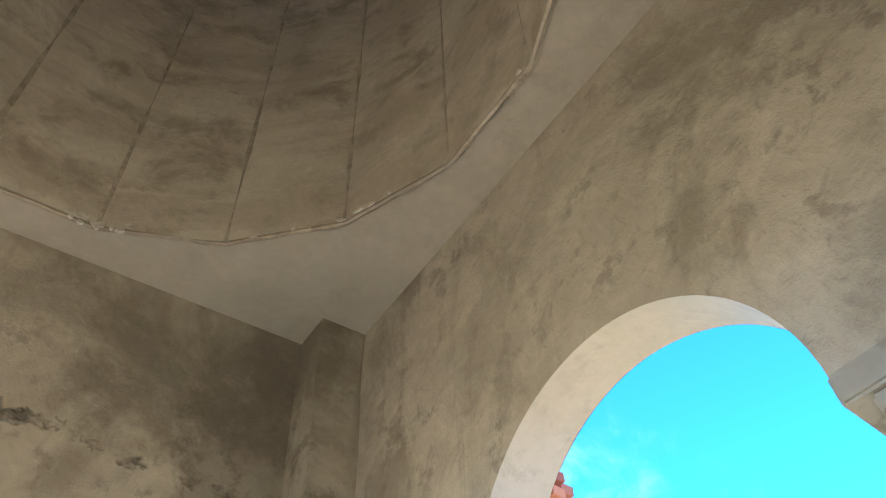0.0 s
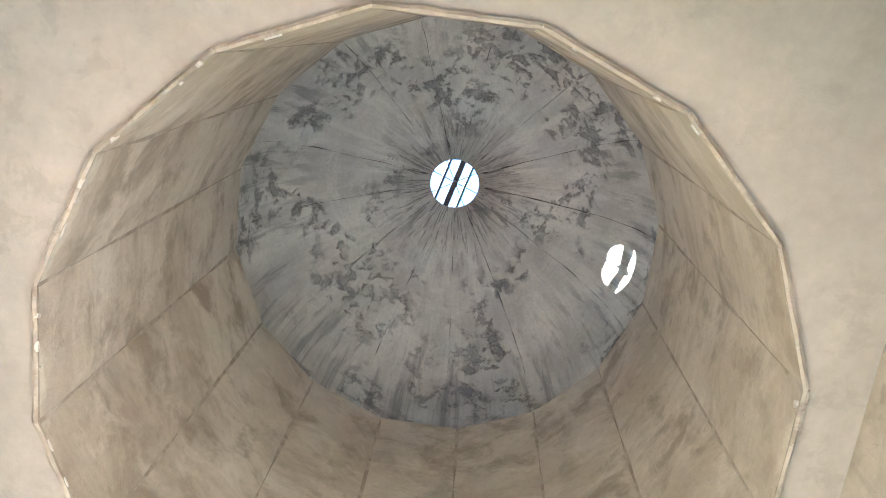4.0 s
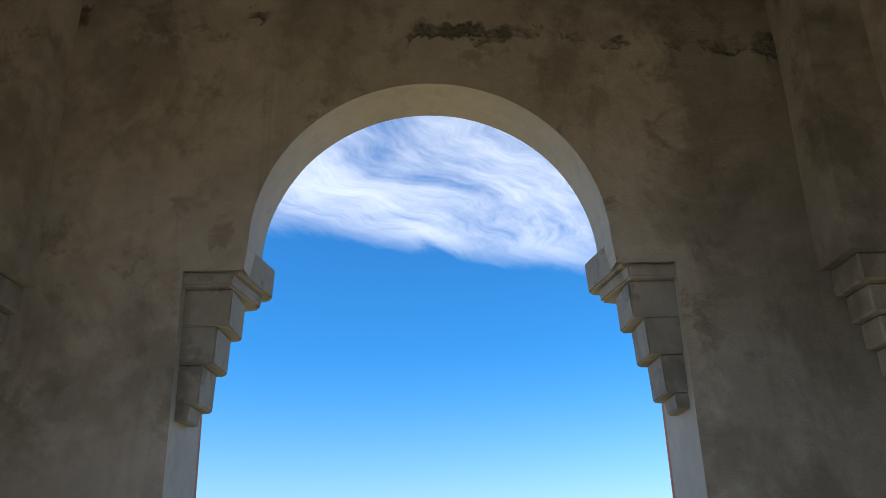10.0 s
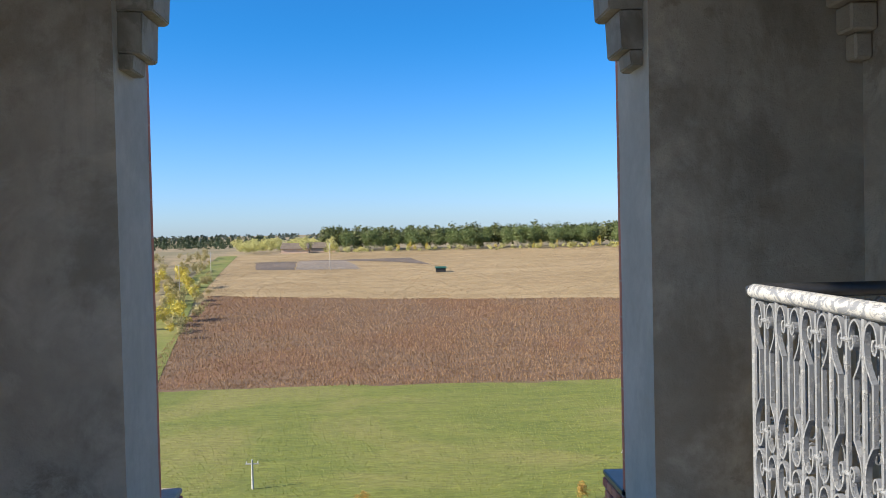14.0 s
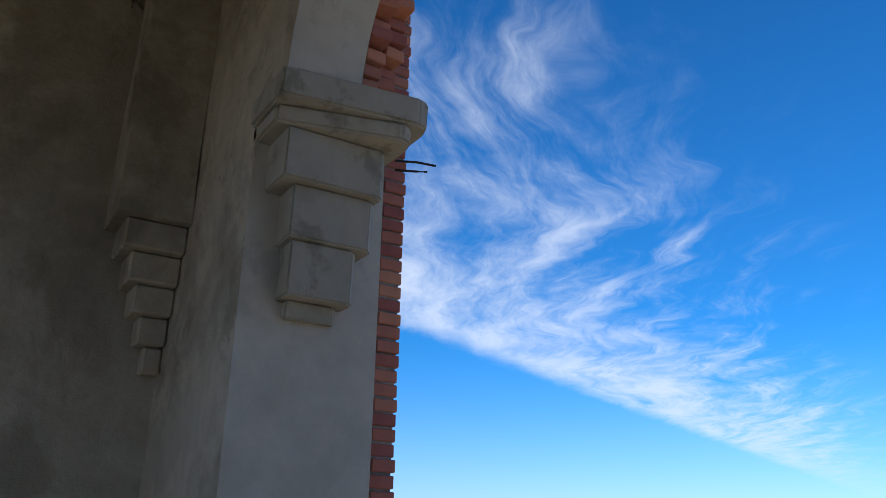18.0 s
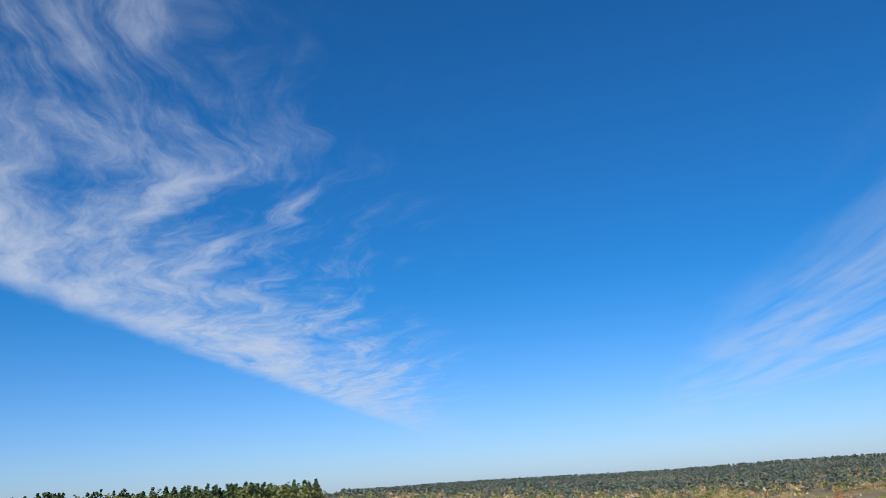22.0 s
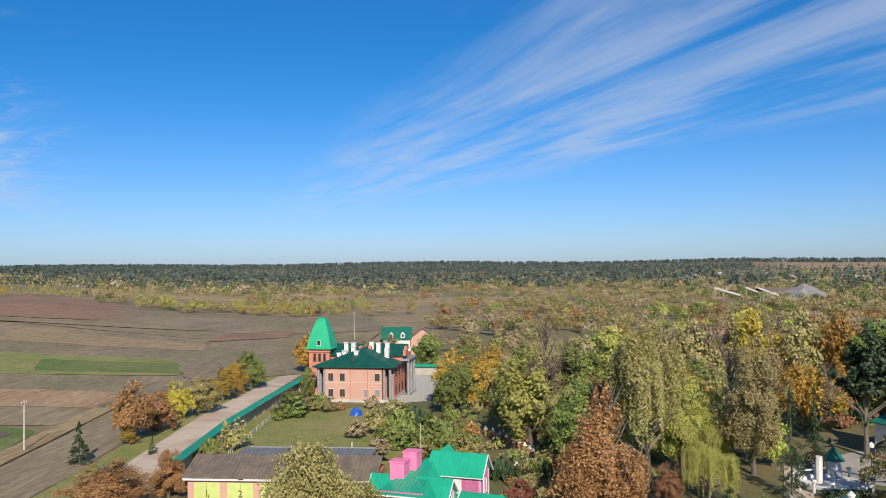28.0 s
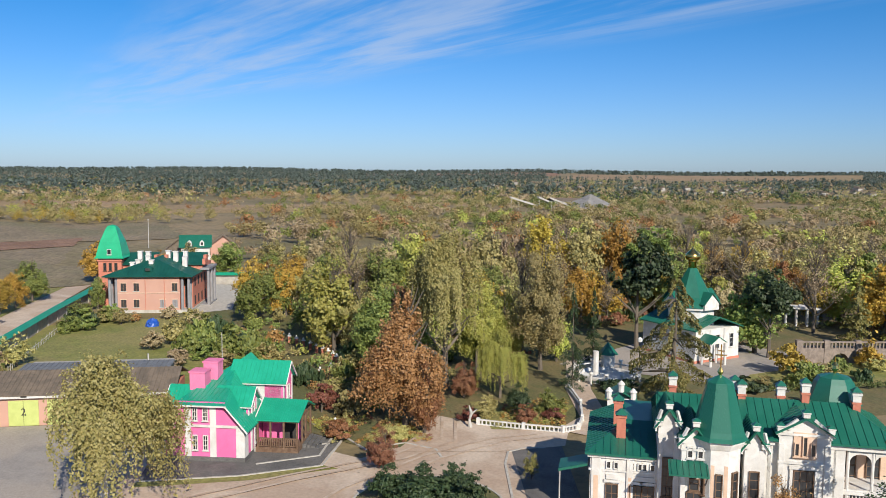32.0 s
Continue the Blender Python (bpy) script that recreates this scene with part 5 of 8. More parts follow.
# the pink house
def pink_house():
    h = root("house", "bright pink two-storey house with white pilasters and a sea-green metal roof", "house", pose(78.2, 6.3, 0, 0, 0, -14))
    outline = [(0, 0), (8.2, 0), (8.2, 3.4), (6.4, 5.6), (1.8, 5.6), (0, 3.4)]
    part("front_wall", prism(bmesh.new(), outline, 0.0, 0.35, "x"), PINK, h)
    part("side_wall", boxes((0.352, 13.2, 0.0, 0.35, 0, 3.2), (0.352, 13.2, 7.85, 8.2, 0, 3.2), (12.9, 13.2, 0.352, 7.848, 0, 3.2)), PINK, h)
    part("plinth", boxes((-0.10, 13.3, -0.10, 8.3, 0.0, 0.45)), PAVING, h, "grey stone plinth")
    part("side_corner_pilaster", boxes((0.0, 1.0, -0.09, -0.002, 0.45, 3.1), (1.9, 2.4, -0.09, -0.002, 0.45, 3.1)), WHITE, h, "white pilaster")
    for y0, y1, top in ((-0.06, 0.72, 3.3), (2.6, 3.2, 5.45), (5.0, 5.6, 5.45), (7.5, 8.26, 3.3)):
        part("pilaster", boxes((-0.09, -0.002, y0, y1, 0.45, top), bevel=0.015), WHITE, h, "white pilaster")
    part("band", boxes((-0.12, -0.003, -0.1, 8.3, 3.25, 3.48)), WHITE, h, "white string course")
    for z, hh in ((1.05, 1.45), (3.85, 1.25)):
        for y in (3.62, 4.62):
            window(h, facing(-0.02, y, z, -90), 0.50, hh, WHITE, (1, 2))
    # roofs: a long front hip running back to the ridge, steep side slopes, cross dormers
    e = 0.5
    apex, back = (9.0, 3.7, 7.3), (13.5, 3.7, 7.3)
    roof(h, [[(-e, 1.55, 5.45), (-e, 6.65, 5.45), apex]], GREEN_PINK, "front_hip", seams=0.45)
    roof(h, [[(-e, 1.55, 5.45), apex, back, (13.5, -0.45, 3.1), (-e, -0.45, 3.0)]], GREEN_PINK, "side_slope", seams=0.45)
    roof(h, [[(-e, 6.65, 5.45), apex, back, (13.5, 8.65, 3.1), (-e, 8.65, 3.0)]], GREEN_PINK, "side_slope", seams=0.45)
    part("barge_board", boxes((-0.56, -0.44, 1.5, 6.7, 5.28, 5.42)), WHITE, h, "white eaves board")
    for y0, z0, y1, z1 in ((-0.5, 2.95, 1.6, 5.42), (8.7, 2.95, 6.6, 5.42)):
        part("barge_board", tube(bmesh.new(), [(-0.5, y0, z0 - 0.05), (-0.5, y1, z1 - 0.05)], 0.09, 4), WHITE, h, "white eaves board")
    for x, yw, sg, z, w, hh, run in ((3.3, 0.25, -1, 3.0, 2.5, 3.2, 3.4), (3.3, 7.95, 1, 3.0, 2.5, 3.2, 3.4), (7.9, -1.9, -1, 3.6, 3.2, 4.1, 5.6)):
        y = yw
        pk, ev = z + hh, z + hh * 0.6
        part("dormer_wall", prism(bmesh.new(), [(x - w / 2, 0.3 if hh > 4 else z - 0.6), (x + w / 2, 0.3 if hh > 4 else z - 0.6), (x + w / 2, ev), (x, pk), (x - w / 2, ev)], y, y + 0.2), PINK, h)
        part("cheek_wall", boxes((x - w / 2, x - w / 2 + 0.18, min(y, y - sg * run * 0.75) + 0.2, max(y, y - sg * run * 0.75), z - 0.6, ev - 0.02)), GREEN_PINK if hh < 4 else WHITE, h, "sheet-clad dormer cheek")
        yo, yi = y + sg * 0.4, y - sg * run
        for sx in (-1, 1):
            xe = x + sx * (w / 2 + 0.3)
            roof(h, [[(x, yo, pk + 0.15), (x, yi, pk + 0.15), (xe, yi, ev - 0.08), (xe, yo, ev - 0.08)]], GREEN_PINK, "dormer_roof", seams=0.45)
            part("dormer_board", tube(bmesh.new(), [(x, yo + sg * 0.02, pk + 0.03), (xe, yo + sg * 0.02, ev - 0.2)], 0.08, 4), WHITE, h, "white gable board")
        part("dormer_eave", boxes((x - w / 2 - 0.34, x - w / 2 - 0.24, min(yo, yi), max(yo, yi), ev - 0.3, ev - 0.21)), WHITE, h, "white eaves board")
        if sg < 0:
            window(h, facing(x, y - 0.01, z + 0.5, 0), 0.9, 1.3, WHITE, (1, 1))
            window(h, facing(x, -0.01 if hh < 4 else y - 0.01, 0.9, 0), 0.9, 1.4, WHITE, (1, 1))
            for q in (-1, 1):
                part("dormer_pilaster", boxes((x + q * (w / 2 - 0.14) - 0.16, x + q * (w / 2 - 0.14) + 0.16, y - 0.06, y - 0.002, z - 0.6, ev)), WHITE, h, "white pilaster")
    part("rear_wall", boxes((6.3, 6.6, -1.7, 0.0, 0, 5.9), (9.2, 9.5, -1.7, 0.0, 0, 5.9)), PINK, h)
    for x, y, top, w in ((3.6, 5.5, 7.6, 1.5), (5.5, 4.9, 8.15, 1.45)):
        part("chimney", boxes((x - w / 2, x + w / 2, y - w / 2, y + w / 2, 5.5, top)), PINK_LIGHT, h, "pale pink chimney stack")
        part("chimney_coping", boxes((x - w / 2 - 0.08, x + w / 2 + 0.08, y - w / 2 - 0.08, y + w / 2 + 0.08, top + 0.002, top + 0.14)), PINK_LIGHT, h, "pale pink coping")
    part("antenna", tube(bmesh.new(), [(6.6, 4.4, 7.4), (6.6, 4.4, 10.8)], 0.04, 5), POLE, h)
    part("downpipe", tube(bmesh.new(), [(2.5, -0.2, 0.2), (2.5, -0.2, 3.2)], 0.05, 6), WHITE, h)
    # the timber porch
    roof(h, [[(2.7, -0.1, 3.25), (2.7, -4.5, 3.25), (5.7, -4.6, 4.45), (5.7, -0.1, 4.6)]], GREEN_PINK, "porch_roof", seams=0.22)
    roof(h, [[(8.4, -1.9, 3.4), (8.4, -4.6, 3.3), (5.7, -4.6, 4.45), (5.7, -1.9, 4.55)]], GREEN_PINK, "porch_roof", seams=0.22)
    part("valley_board", tube(bmesh.new(), [(2.7, -0.12, 3.2), (5.7, -0.12, 4.6)], 0.09, 4), WHITE, h, "white verge board")
    part("porch_floor", boxes((2.8, 8.0, -4.3, -0.1, 0.0, 0.55)), WOOD, h)
    for x, y in ((2.95, -0.35), (2.95, -1.6), (2.95, -2.9), (2.95, -4.2), (4.6, -4.25), (5.9, -4.25), (7.8, -4.25)):
        part("porch_post", boxes((x - 0.09, x + 0.09, y - 0.09, y + 0.09, 0.5, 3.05 if x < 4 else 3.5), bevel=0.015), WOOD, h, "brown timber post")
    part("porch_beam", boxes((2.85, 3.05, -4.3, -0.2, 3.0, 3.2), (3.05, 7.9, -4.33, -4.17, 3.1, 3.28)), WOOD, h, "brown timber beam")
    part("porch_brace", tube(bmesh.new(), [(5.9, -4.25, 2.4), (7.0, -4.25, 3.2)], 0.06, 5), WOOD, h)
    for y0, y1 in ((-1.5, -0.45), (-2.8, -1.7), (-4.1, -3.0)):
        part("porch_rail", boxes((2.9, 3.0, y0, y1, 1.35, 1.45), (2.9, 3.0, y0, y1, 0.62, 0.7)), WOOD, h, "brown timber rail")
        for i in range(6):
            yy = y0 + 0.1 + i * (y1 - y0 - 0.2) / 5
            part("baluster", boxes((2.92, 2.98, yy - 0.045, yy + 0.045, 0.702, 1.348)), WOOD, h)
    part("porch_wall", boxes((5.4, 5.55, -3.9, -0.1, 0.5, 4.0)), PINK, h)
    part("porch_door", boxes((5.3, 5.398, -3.6, -2.2, 0.56, 2.9)), DARK, h, "dark open doorway")
    for i in range(4):
        part("porch_step", boxes((4.4, 7.6, -4.7 - 0.42 * i, -4.31 - 0.42 * i, 0.0, 0.46 - 0.11 * i), bevel=0.01), PAVING, h, "grey stone step")
    return h


pink_house()
field("house_apron", [(74.6, 15.0), (74.8, 6.2), (90, 6.4), (90, 15.0)], PAVING, "grey paved apron round a pink house", 0.06, 6, 6, 0, "paving")
field("house_apron", [(74.8, 6.2), (76.4, -0.6), (83.6, -2.8), (90, 6.4)], PAVING, "grey paved forecourt", 0.062, 6, 6, 0, "paving")
for pts in ([(74.5, 15.2), (74.7, 6.6), (76.3, -0.8), (83.7, -3.0), (89.5, 0.4)], [(77.5, 5.2), (79.0, -0.6), (85.4, -2.2)], [(81, 5.4), (82.4, -1.6)]):
    strip("kerb", pts, 0.22, KERB, "pale stone kerb round the paving", 0, "kerb", 0.13)
field("kerb_grass", [(73.2, 15), (73.6, 5.5), (74.6, 6), (74.4, 15)], LAWN, "narrow strip of grass along a kerb", 0.07, 4, 8, 0.3, "grass")
field("kerb_grass", [(73.6, 5.5), (75.4, -2.2), (76.3, -0.9), (74.6, 6)], LAWN, "narrow strip of grass along a kerb", 0.07, 4, 8, 0.3, "grass")


# the garages
def garages():
    g = root("garage_row", "long low brick garages with lime-green doors and brown slate roof", "garage", pose(92.3, 15.0, 0))
    L = 21.2
    part("front_wall", boxes((0.0, 0.3, 0.0, L, 0, 3.1)), RED_WALL, g)
    part("end_wall", boxes((0.302, 8.0, L - 0.3, L, 0, 3.0), (0.302, 8.0, 0.0, 0.3, 0, 3.0), (7.7, 8.0, 0.302, L - 0.302, 0, 3.0)), RED_WALL, g)
    part("fascia", boxes((-0.45, -0.3, -0.3, L + 0.4, 3.05, 3.45)), WHITE, g, "white fascia board")
    roof(g, [[(-0.55, -0.4, 3.45), (-0.55, L + 0.5, 3.45), (4.0, L + 0.5, 5.0), (4.0, -0.4, 5.0)], [(8.5, -0.4, 3.4), (8.5, L + 0.5, 3.4), (4.0, L + 0.5, 5.0), (4.0, -0.4, 5.0)]], SLATE, seams=0.5)
    n = 0
    for i in range(5):
        y = L - 0.75 - i * 3.85
        d = part("door", boxes((-0.07, -0.002, y - 3.0, y, 0.02, 2.75), bevel=0.02), LIME, g, "lime-green double garage door")
        part("door_gap", boxes((-0.078, -0.0705, y - 1.52, y - 1.48, 0.05, 2.7)), DARK, d)
        part("handle", boxes((-0.13, -0.071, y - 1.75, y - 1.68, 1.1, 1.35)), IRON, d)
        if i in (0, 1):
            cv = bpy.data.curves.new("number", "FONT")
            cv.body, cv.size, cv.extrude, cv.align_x = str(i + 1), 1.1, 0.004, "CENTER"
            cv.materials.append(DARK)
            o = new("number", cv)
            o.parent = d
            o.matrix_basis = Matrix.Translation((-0.085, y - 1.5, 1.15)) @ pose(0, 0, 0, 90, 0, -90)
    part("vent", boxes((-0.46, -0.452, 14.6, 15.2, 3.14, 3.34)), DARK, g)
    return g


garages()
kb = root("store_box", "cream and red metal store box with a flat brown top", "shed", pose(84.2, 32.6, 0, 0, 0, -6))
part("body", boxes((0, 1.9, 0, 3.3, 0, 1.5), bevel=0.02), PEACH, kb, "cream painted body")
part("red_band", boxes((-0.012, 1.912, -0.012, 3.312, 0.75, 1.4)), mat("red_paint", mottled((0.50, 0.06, 0.05), (0.42, 0.05, 0.045), scale=1.5)), kb, "dark red painted band")
part("top_edge", boxes((-0.2, 2.1, -0.2, 3.5, 1.502, 1.68)), WHITE, kb, "white edge of the flat top")
part("top", boxes((-0.14, 2.04, -0.14, 3.44, 1.683, 1.75)), SLATE, kb, "brown sheet top")
sh = root("shed", "low shed with a flat blue-grey sheet roof", "shed", pose(106, 18, 0))
part("wall", boxes((0, 5, 0, 17, 0, 2.6)), CONCRETE, sh)
roof(sh, [[(-0.4, -0.4, 2.65), (-0.4, 17.4, 2.65), (3.4, 17.4, 2.8), (3.4, -0.4, 2.8)]], mat("blue_grey_sheet", mottled((0.14, 0.15, 0.165), (0.19, 0.20, 0.21)), rough=0.75), seams=0.6)
part("stove_pipe", tube(bmesh.new(), [(4, 3, 2.7), (4, 3, 3.5)], 0.1, 8), POLE, sh)


# the unfinished red-brick building with its turret
def red_building():
    b = root("brick_building", "unfinished red-brick two-storey building with a dark green hip roof", "building", pose(160.6, 23.4, 0, 0, 0, -4))
    W_, D_, H_ = 15.2, 16.0, 7.0
    part("wall", boxes((0, D_, 1.9, W_ - 1.9, 0.6, H_), (2.6, D_, 0, 1.898, 0.6, H_), (2.6, D_, W_ - 1.898, W_, 0.6, H_)), RED_WALL, b)
    part("plinth", boxes((-0.15, D_ + 0.15, -0.15, W_ + 0.15, 0, 0.6)), KERB, b, "pale stone plinth")
    part("band", boxes((-0.06, -0.002, 1.9, W_ - 1.9, 3.75, 3.9)), PEACH, b)
    part("cornice", boxes((-0.25, D_ + 0.25, -0.25, W_ + 0.25, H_ - 0.35, H_ - 0.02)), RED_WALL, b)
    e = 0.7
    a0, a1 = (5.2, 7.6, 9.9), (D_ - 5.2, 7.6, 9.9)
    for f in ([(-e, -e, H_), (-e, W_ + e, H_), a0], [(-e, -e, H_), (D_ + e, -e, H_), a1, a0], [(-e, W_ + e, H_), (D_ + e, W_ + e, H_), a1, a0], [(D_ + e, -e, H_), (D_ + e, W_ + e, H_), a1]):
        roof(b, [f], GREEN_DARK, "roof_slope", seams=0.7)
    # the taller block behind, with stepped brick ends
    part("rear_wall", boxes((8.5, 17.0, -0.6, W_ + 0.6, H_, 8.3)), RED_WALL, b)
    for y0, y1 in ((-1.0, 6.6), (8.6, W_ + 1.0)):
        roof(b, [[(8.0, y0, 8.3), (8.0, y1, 8.3), (12.5, y1, 10.3), (12.5, y0, 10.3)]], GREEN_DARK, "rear_roof", seams=0.7)
        for y in (y0, y1):
            part("parapet", boxes((8.0, 9.2, y - 0.3, y + 0.3, 8.3, 9.4), (9.2, 10.6, y - 0.3, y + 0.3, 8.3, 10.1)), RED_WALL, b, "stepped brick parapet")
    for z in (1.1, 4.2):
        for y in (2.8, 5.05, 9.85, 12.2):
            if z > 2 and y == 5.05:
                continue
            part("opening", boxes((-0.004, 0.004, y - 0.48, y + 0.48, z, z + 1.45)), DARK if z > 2 or y > 8 else GREY_COL, b, "dark unglazed window opening")
            part("lintel", boxes((-0.07, -0.005, y - 0.62, y + 0.62, z + 1.47, z + 1.62)), PEACH, b)
            part("sill", boxes((-0.1, -0.005, y - 0.65, y + 0.65, z - 0.12, z - 0.004)), KERB, b)
            part("frame_post", boxes((-0.03, -0.006, y - 0.04, y + 0.04, z + 0.02, z + 1.43)), WOOD, b)
    for x in (4.5, 7.5, 10.5, 13.5):
        for z in (1.0, 4.5):
            part("opening", boxes((x - 0.55, x + 0.55, -0.004, 0.004, z, z + 1.7)), DARK, b, "dark unglazed window opening")
    for y in (4.7, 8.2):
        part("downpipe", tube(bmesh.new(), [(-0.1, y, 0.6), (-0.1, y, H_ - 0.4)], 0.07, 6), RED_WALL, b)
    for y0 in (0.0, W_ - 1.9):
        for x, y in ((0.35, 0.3), (0.35, 1.5), (1.9, 0.3) if y0 < 1 else (1.9, 1.6)):
            part("column", tube(bmesh.new(), [(x, y0 + y, 0.6), (x, y0 + y, H_ - 0.4)], 0.28, 10), GREY_COL, b)
        # a dark sheet on the loggia's back wall stands for its shade
        part("loggia_back", boxes((2.585, 2.598, y0 + 0.4, y0 + 1.5, 0.7, H_ - 0.8)), DARK, b, "dark sheet standing for the shade in a corner loggia")
    for x in (9, 12, 15):
        part("side_column", tube(bmesh.new(), [(x, -1.6, 0.3), (x, -1.6, 7.2)], 0.3, 10), GREY_COL, b)
    part("side_slab", boxes((8.2, 15.8, -2.0, -0.16, 0, 0.3)), GREY_COL, b)
    part("side_lintel", boxes((8.2, 15.8, -2.0, -0.26, 7.2, 7.6)), GREY_COL, b)
    for x, y, z in ((4.2, 11.6, 9.6), (6.0, 11.0, 9.9), (7.0, 9.4, 10.6), (9.0, 9.9, 11.2), (9.5, 11.6, 11.2), (3.6, 7.9, 10.1), (9.0, 4.6, 11.2), (9.4, 2.8, 11.2), (7.0, 2.4, 10.3), (10.5, 6.4, 11.2)):
        ch = part("chimney", boxes((x - 0.42, x + 0.42, y - 0.42, y + 0.42, z - 2.6, z - 0.5)), WHITE, b, "white plastered chimney")
        part("chimney_cap", boxes((x - 0.52, x + 0.52, y - 0.52, y + 0.52, z - 0.497, z - 0.34)), WHITE, ch)
    part("dormer", lathe(bmesh.new(), [(0.9, 7.9), (0.85, 8.4), (0.4, 8.8)], 12, 1.6, 7.9), GREEN_DARK, b)
    part("dormer_opening", boxes((0.66, 0.7, 7.5, 8.3, 7.9, 8.4)), DARK, b)
    return b


red_building()
tw = root("turret", "brick turret with a bright green tent roof", "turret", pose(171.5, 39.6, 0, 0, 0, -4))
part("wall", boxes((-2.2, 2.2, -2.2, 2.2, 0, 9.6)), RED_WALL, tw)
part("cornice", boxes((-2.4, 2.4, -2.4, 2.4, 9.0, 9.3)), RED_WALL, tw)
bm = bmesh.new()
lathe(bm, [(4.0, 9.62), (3.6, 10.0), (2.75, 12.7), (1.45, 15.3), (1.0, 15.8), (0.2, 16.05)], 4, 0, 0, math.pi / 4)
part("tent_roof", bm, GREEN_BRIGHT, tw)
for y in (-1.15, -0.1, 0.95):
    window(tw, facing(-2.22, y, 7.1, -90), 0.6, 1.6, WOOD, (0, 1))
window(tw, facing(-2.42, 0.0, 10.3, -90), 0.8, 1.1, WHITE, (0, 0))
# houses beyond
for x, y, w, d, hh, rf, wl, a in ((236, 29.3, 7, 7.5, 6.2, GREEN, WHITE, 96), (240.5, 26.2, 7.0, 8, 5.6, SLATE, RED_WALL, 8), (242, 38, 8, 7, 4.6, SLATE, SLATE, 5)):
    hs = root("farmhouse", "gabled house behind trees", "house", pose(x, y, 0, 0, 0, a), "houses behind the turret")
    part("wall", boxes((0, d, -w / 2, w / 2, 0, hh)), wl, hs)
    part("gable", prism(bmesh.new(), [(-w / 2, hh), (w / 2, hh), (0, hh + w * 0.38)], 0.0, 0.3, "x"), wl, hs)
    roof(hs, [[(-0.6, -w / 2 - 0.6, hh - 0.3), (d + 0.6, -w / 2 - 0.6, hh - 0.3), (d + 0.6, 0, hh + w * 0.4), (-0.6, 0, hh + w * 0.4)], [(-0.6, w / 2 + 0.6, hh - 0.3), (d + 0.6, w / 2 + 0.6, hh - 0.3), (d + 0.6, 0, hh + w * 0.4), (-0.6, 0, hh + w * 0.4)]], rf, seams=0.8)
    for y2 in (-w / 4, w / 4):
        window(hs, facing(-0.02, y2, 1.5, -90), 1.2, 1.5, WHITE)
    if rf is GREEN:
        for x2 in (2.0, 5.3):
            dm = part("dormer", prism(bmesh.new(), [(x2 - 0.6, hh), (x2 + 0.6, hh), (x2 + 0.6, hh + 1.0), (x2, hh + 1.6), (x2 - 0.6, hh + 1.0)], 1.6, w / 2 + 0.3, "y"), WHITE, hs, "white dormer")
            part("dormer_window", boxes((x2 - 0.3, x2 + 0.3, w / 2 + 0.302, w / 2 + 0.33, hh + 0.2, hh + 1.0)), DARK, dm)
bl = root("tarp_covered_car", "object under a bright blue tarpaulin on the lawn", "tarpaulin", pose(147.5, 27.8, 0))
bm = bmesh.new()
bmesh.ops.create_icosphere(bm, subdivisions=3, radius=1.0)
for v in bm.verts:
    v.co = Vector((v.co.x * 1.1, v.co.y * 1.1, max(0, v.co.z + 0.15) * 1.2)) * (1 + 0.3 * noise.noise(v.co * 2.2))
part("tarpaulin", bm, BLUE, bl)
tk = root("water_tank", "bright blue plastic water tank beside the garages", "tank", pose(106, 37.5, 0))
part("tank_body", lathe(bmesh.new(), [(0.85, 0.3), (0.9, 0.5), (0.9, 1.9), (0.6, 2.2)], 14), BLUE, tk)
part("tank_stand", boxes((-0.9, 0.9, -0.9, 0.9, 0, 0.3)), CONCRETE, tk)


# perimeter wall with a green metal coping along the road
def coped_wall(line, h=2.3, cap=0.75, label="grey block wall with a sloping bright green metal coping"):
    fence = root("boundary_wall", label, "wall")
    for (xa, ya), (xb, yb) in zip(line, line[1:]):
        n = max(1, round(math.hypot(xb - xa, yb - ya) / 5.2))
        for i in range(n):
            a, b = Vector((xa + (xb - xa) * i / n, ya + (yb - ya) * i / n)), Vector((xa + (xb - xa) * (i + 1) / n, ya + (yb - ya) * (i + 1) / n))
            d = (b - a).normalized()
            m = Matrix.Translation((*a, 0)) @ Matrix.Rotation(math.atan2(d.y, d.x), 4, "Z")
            ln = (b - a).length
            o = part("panel", boxes((0.004, ln - 0.004, -0.12, 0.12, 0, h)), CONCRETE, fence)
            o.matrix_basis = m
            o = part("coping", prism(bmesh.new(), [(-cap, h - 0.12), (cap, h - 0.12), (0.02, h + 0.5), (-0.02, h + 0.5)], 0.0, ln - 0.004, "x"), GREEN_COPE, fence, "bright green metal coping")
            o.matrix_basis = m
            o = part("pier", boxes((-0.2, 0.2, -0.24, 0.24, 0, h - 0.125)), CONCRETE, fence)
            o.matrix_basis = m


GREEN_COPE = roof_mat("fresh_green_metal", (0.010, 0.27, 0.15), (0.014, 0.31, 0.18))
coped_wall([(104, 42.6), (126.8, 44.8), (155, 45.6), (185, 45.6), (206, 46.4)])
coped_wall([(200.4, 24.6), (199, 12)])
coped_wall([(192, -9), (191, -17)])
lowf = root("field_fence", "low fence of weathered wooden pickets on a lawn", "fence")
for i in range(34):
    t = i / 33
    o = part("picket", boxes((-0.05, 0.05, -0.02, 0.02, 0, 1.0 + 0.15 * math.sin(i * 2.3))), POLE, lowf)
    o.matrix_basis = Matrix.Translation((116 + 34 * t, 40.0 + 2.6 * t, 0)) @ Matrix.Rotation(0.08 * math.sin(i * 1.7), 4, "X")
part("fence_rail", tube(bmesh.new(), [(116, 40.03, 0.75), (150, 42.63, 0.75)], 0.04, 4), POLE, lowf)
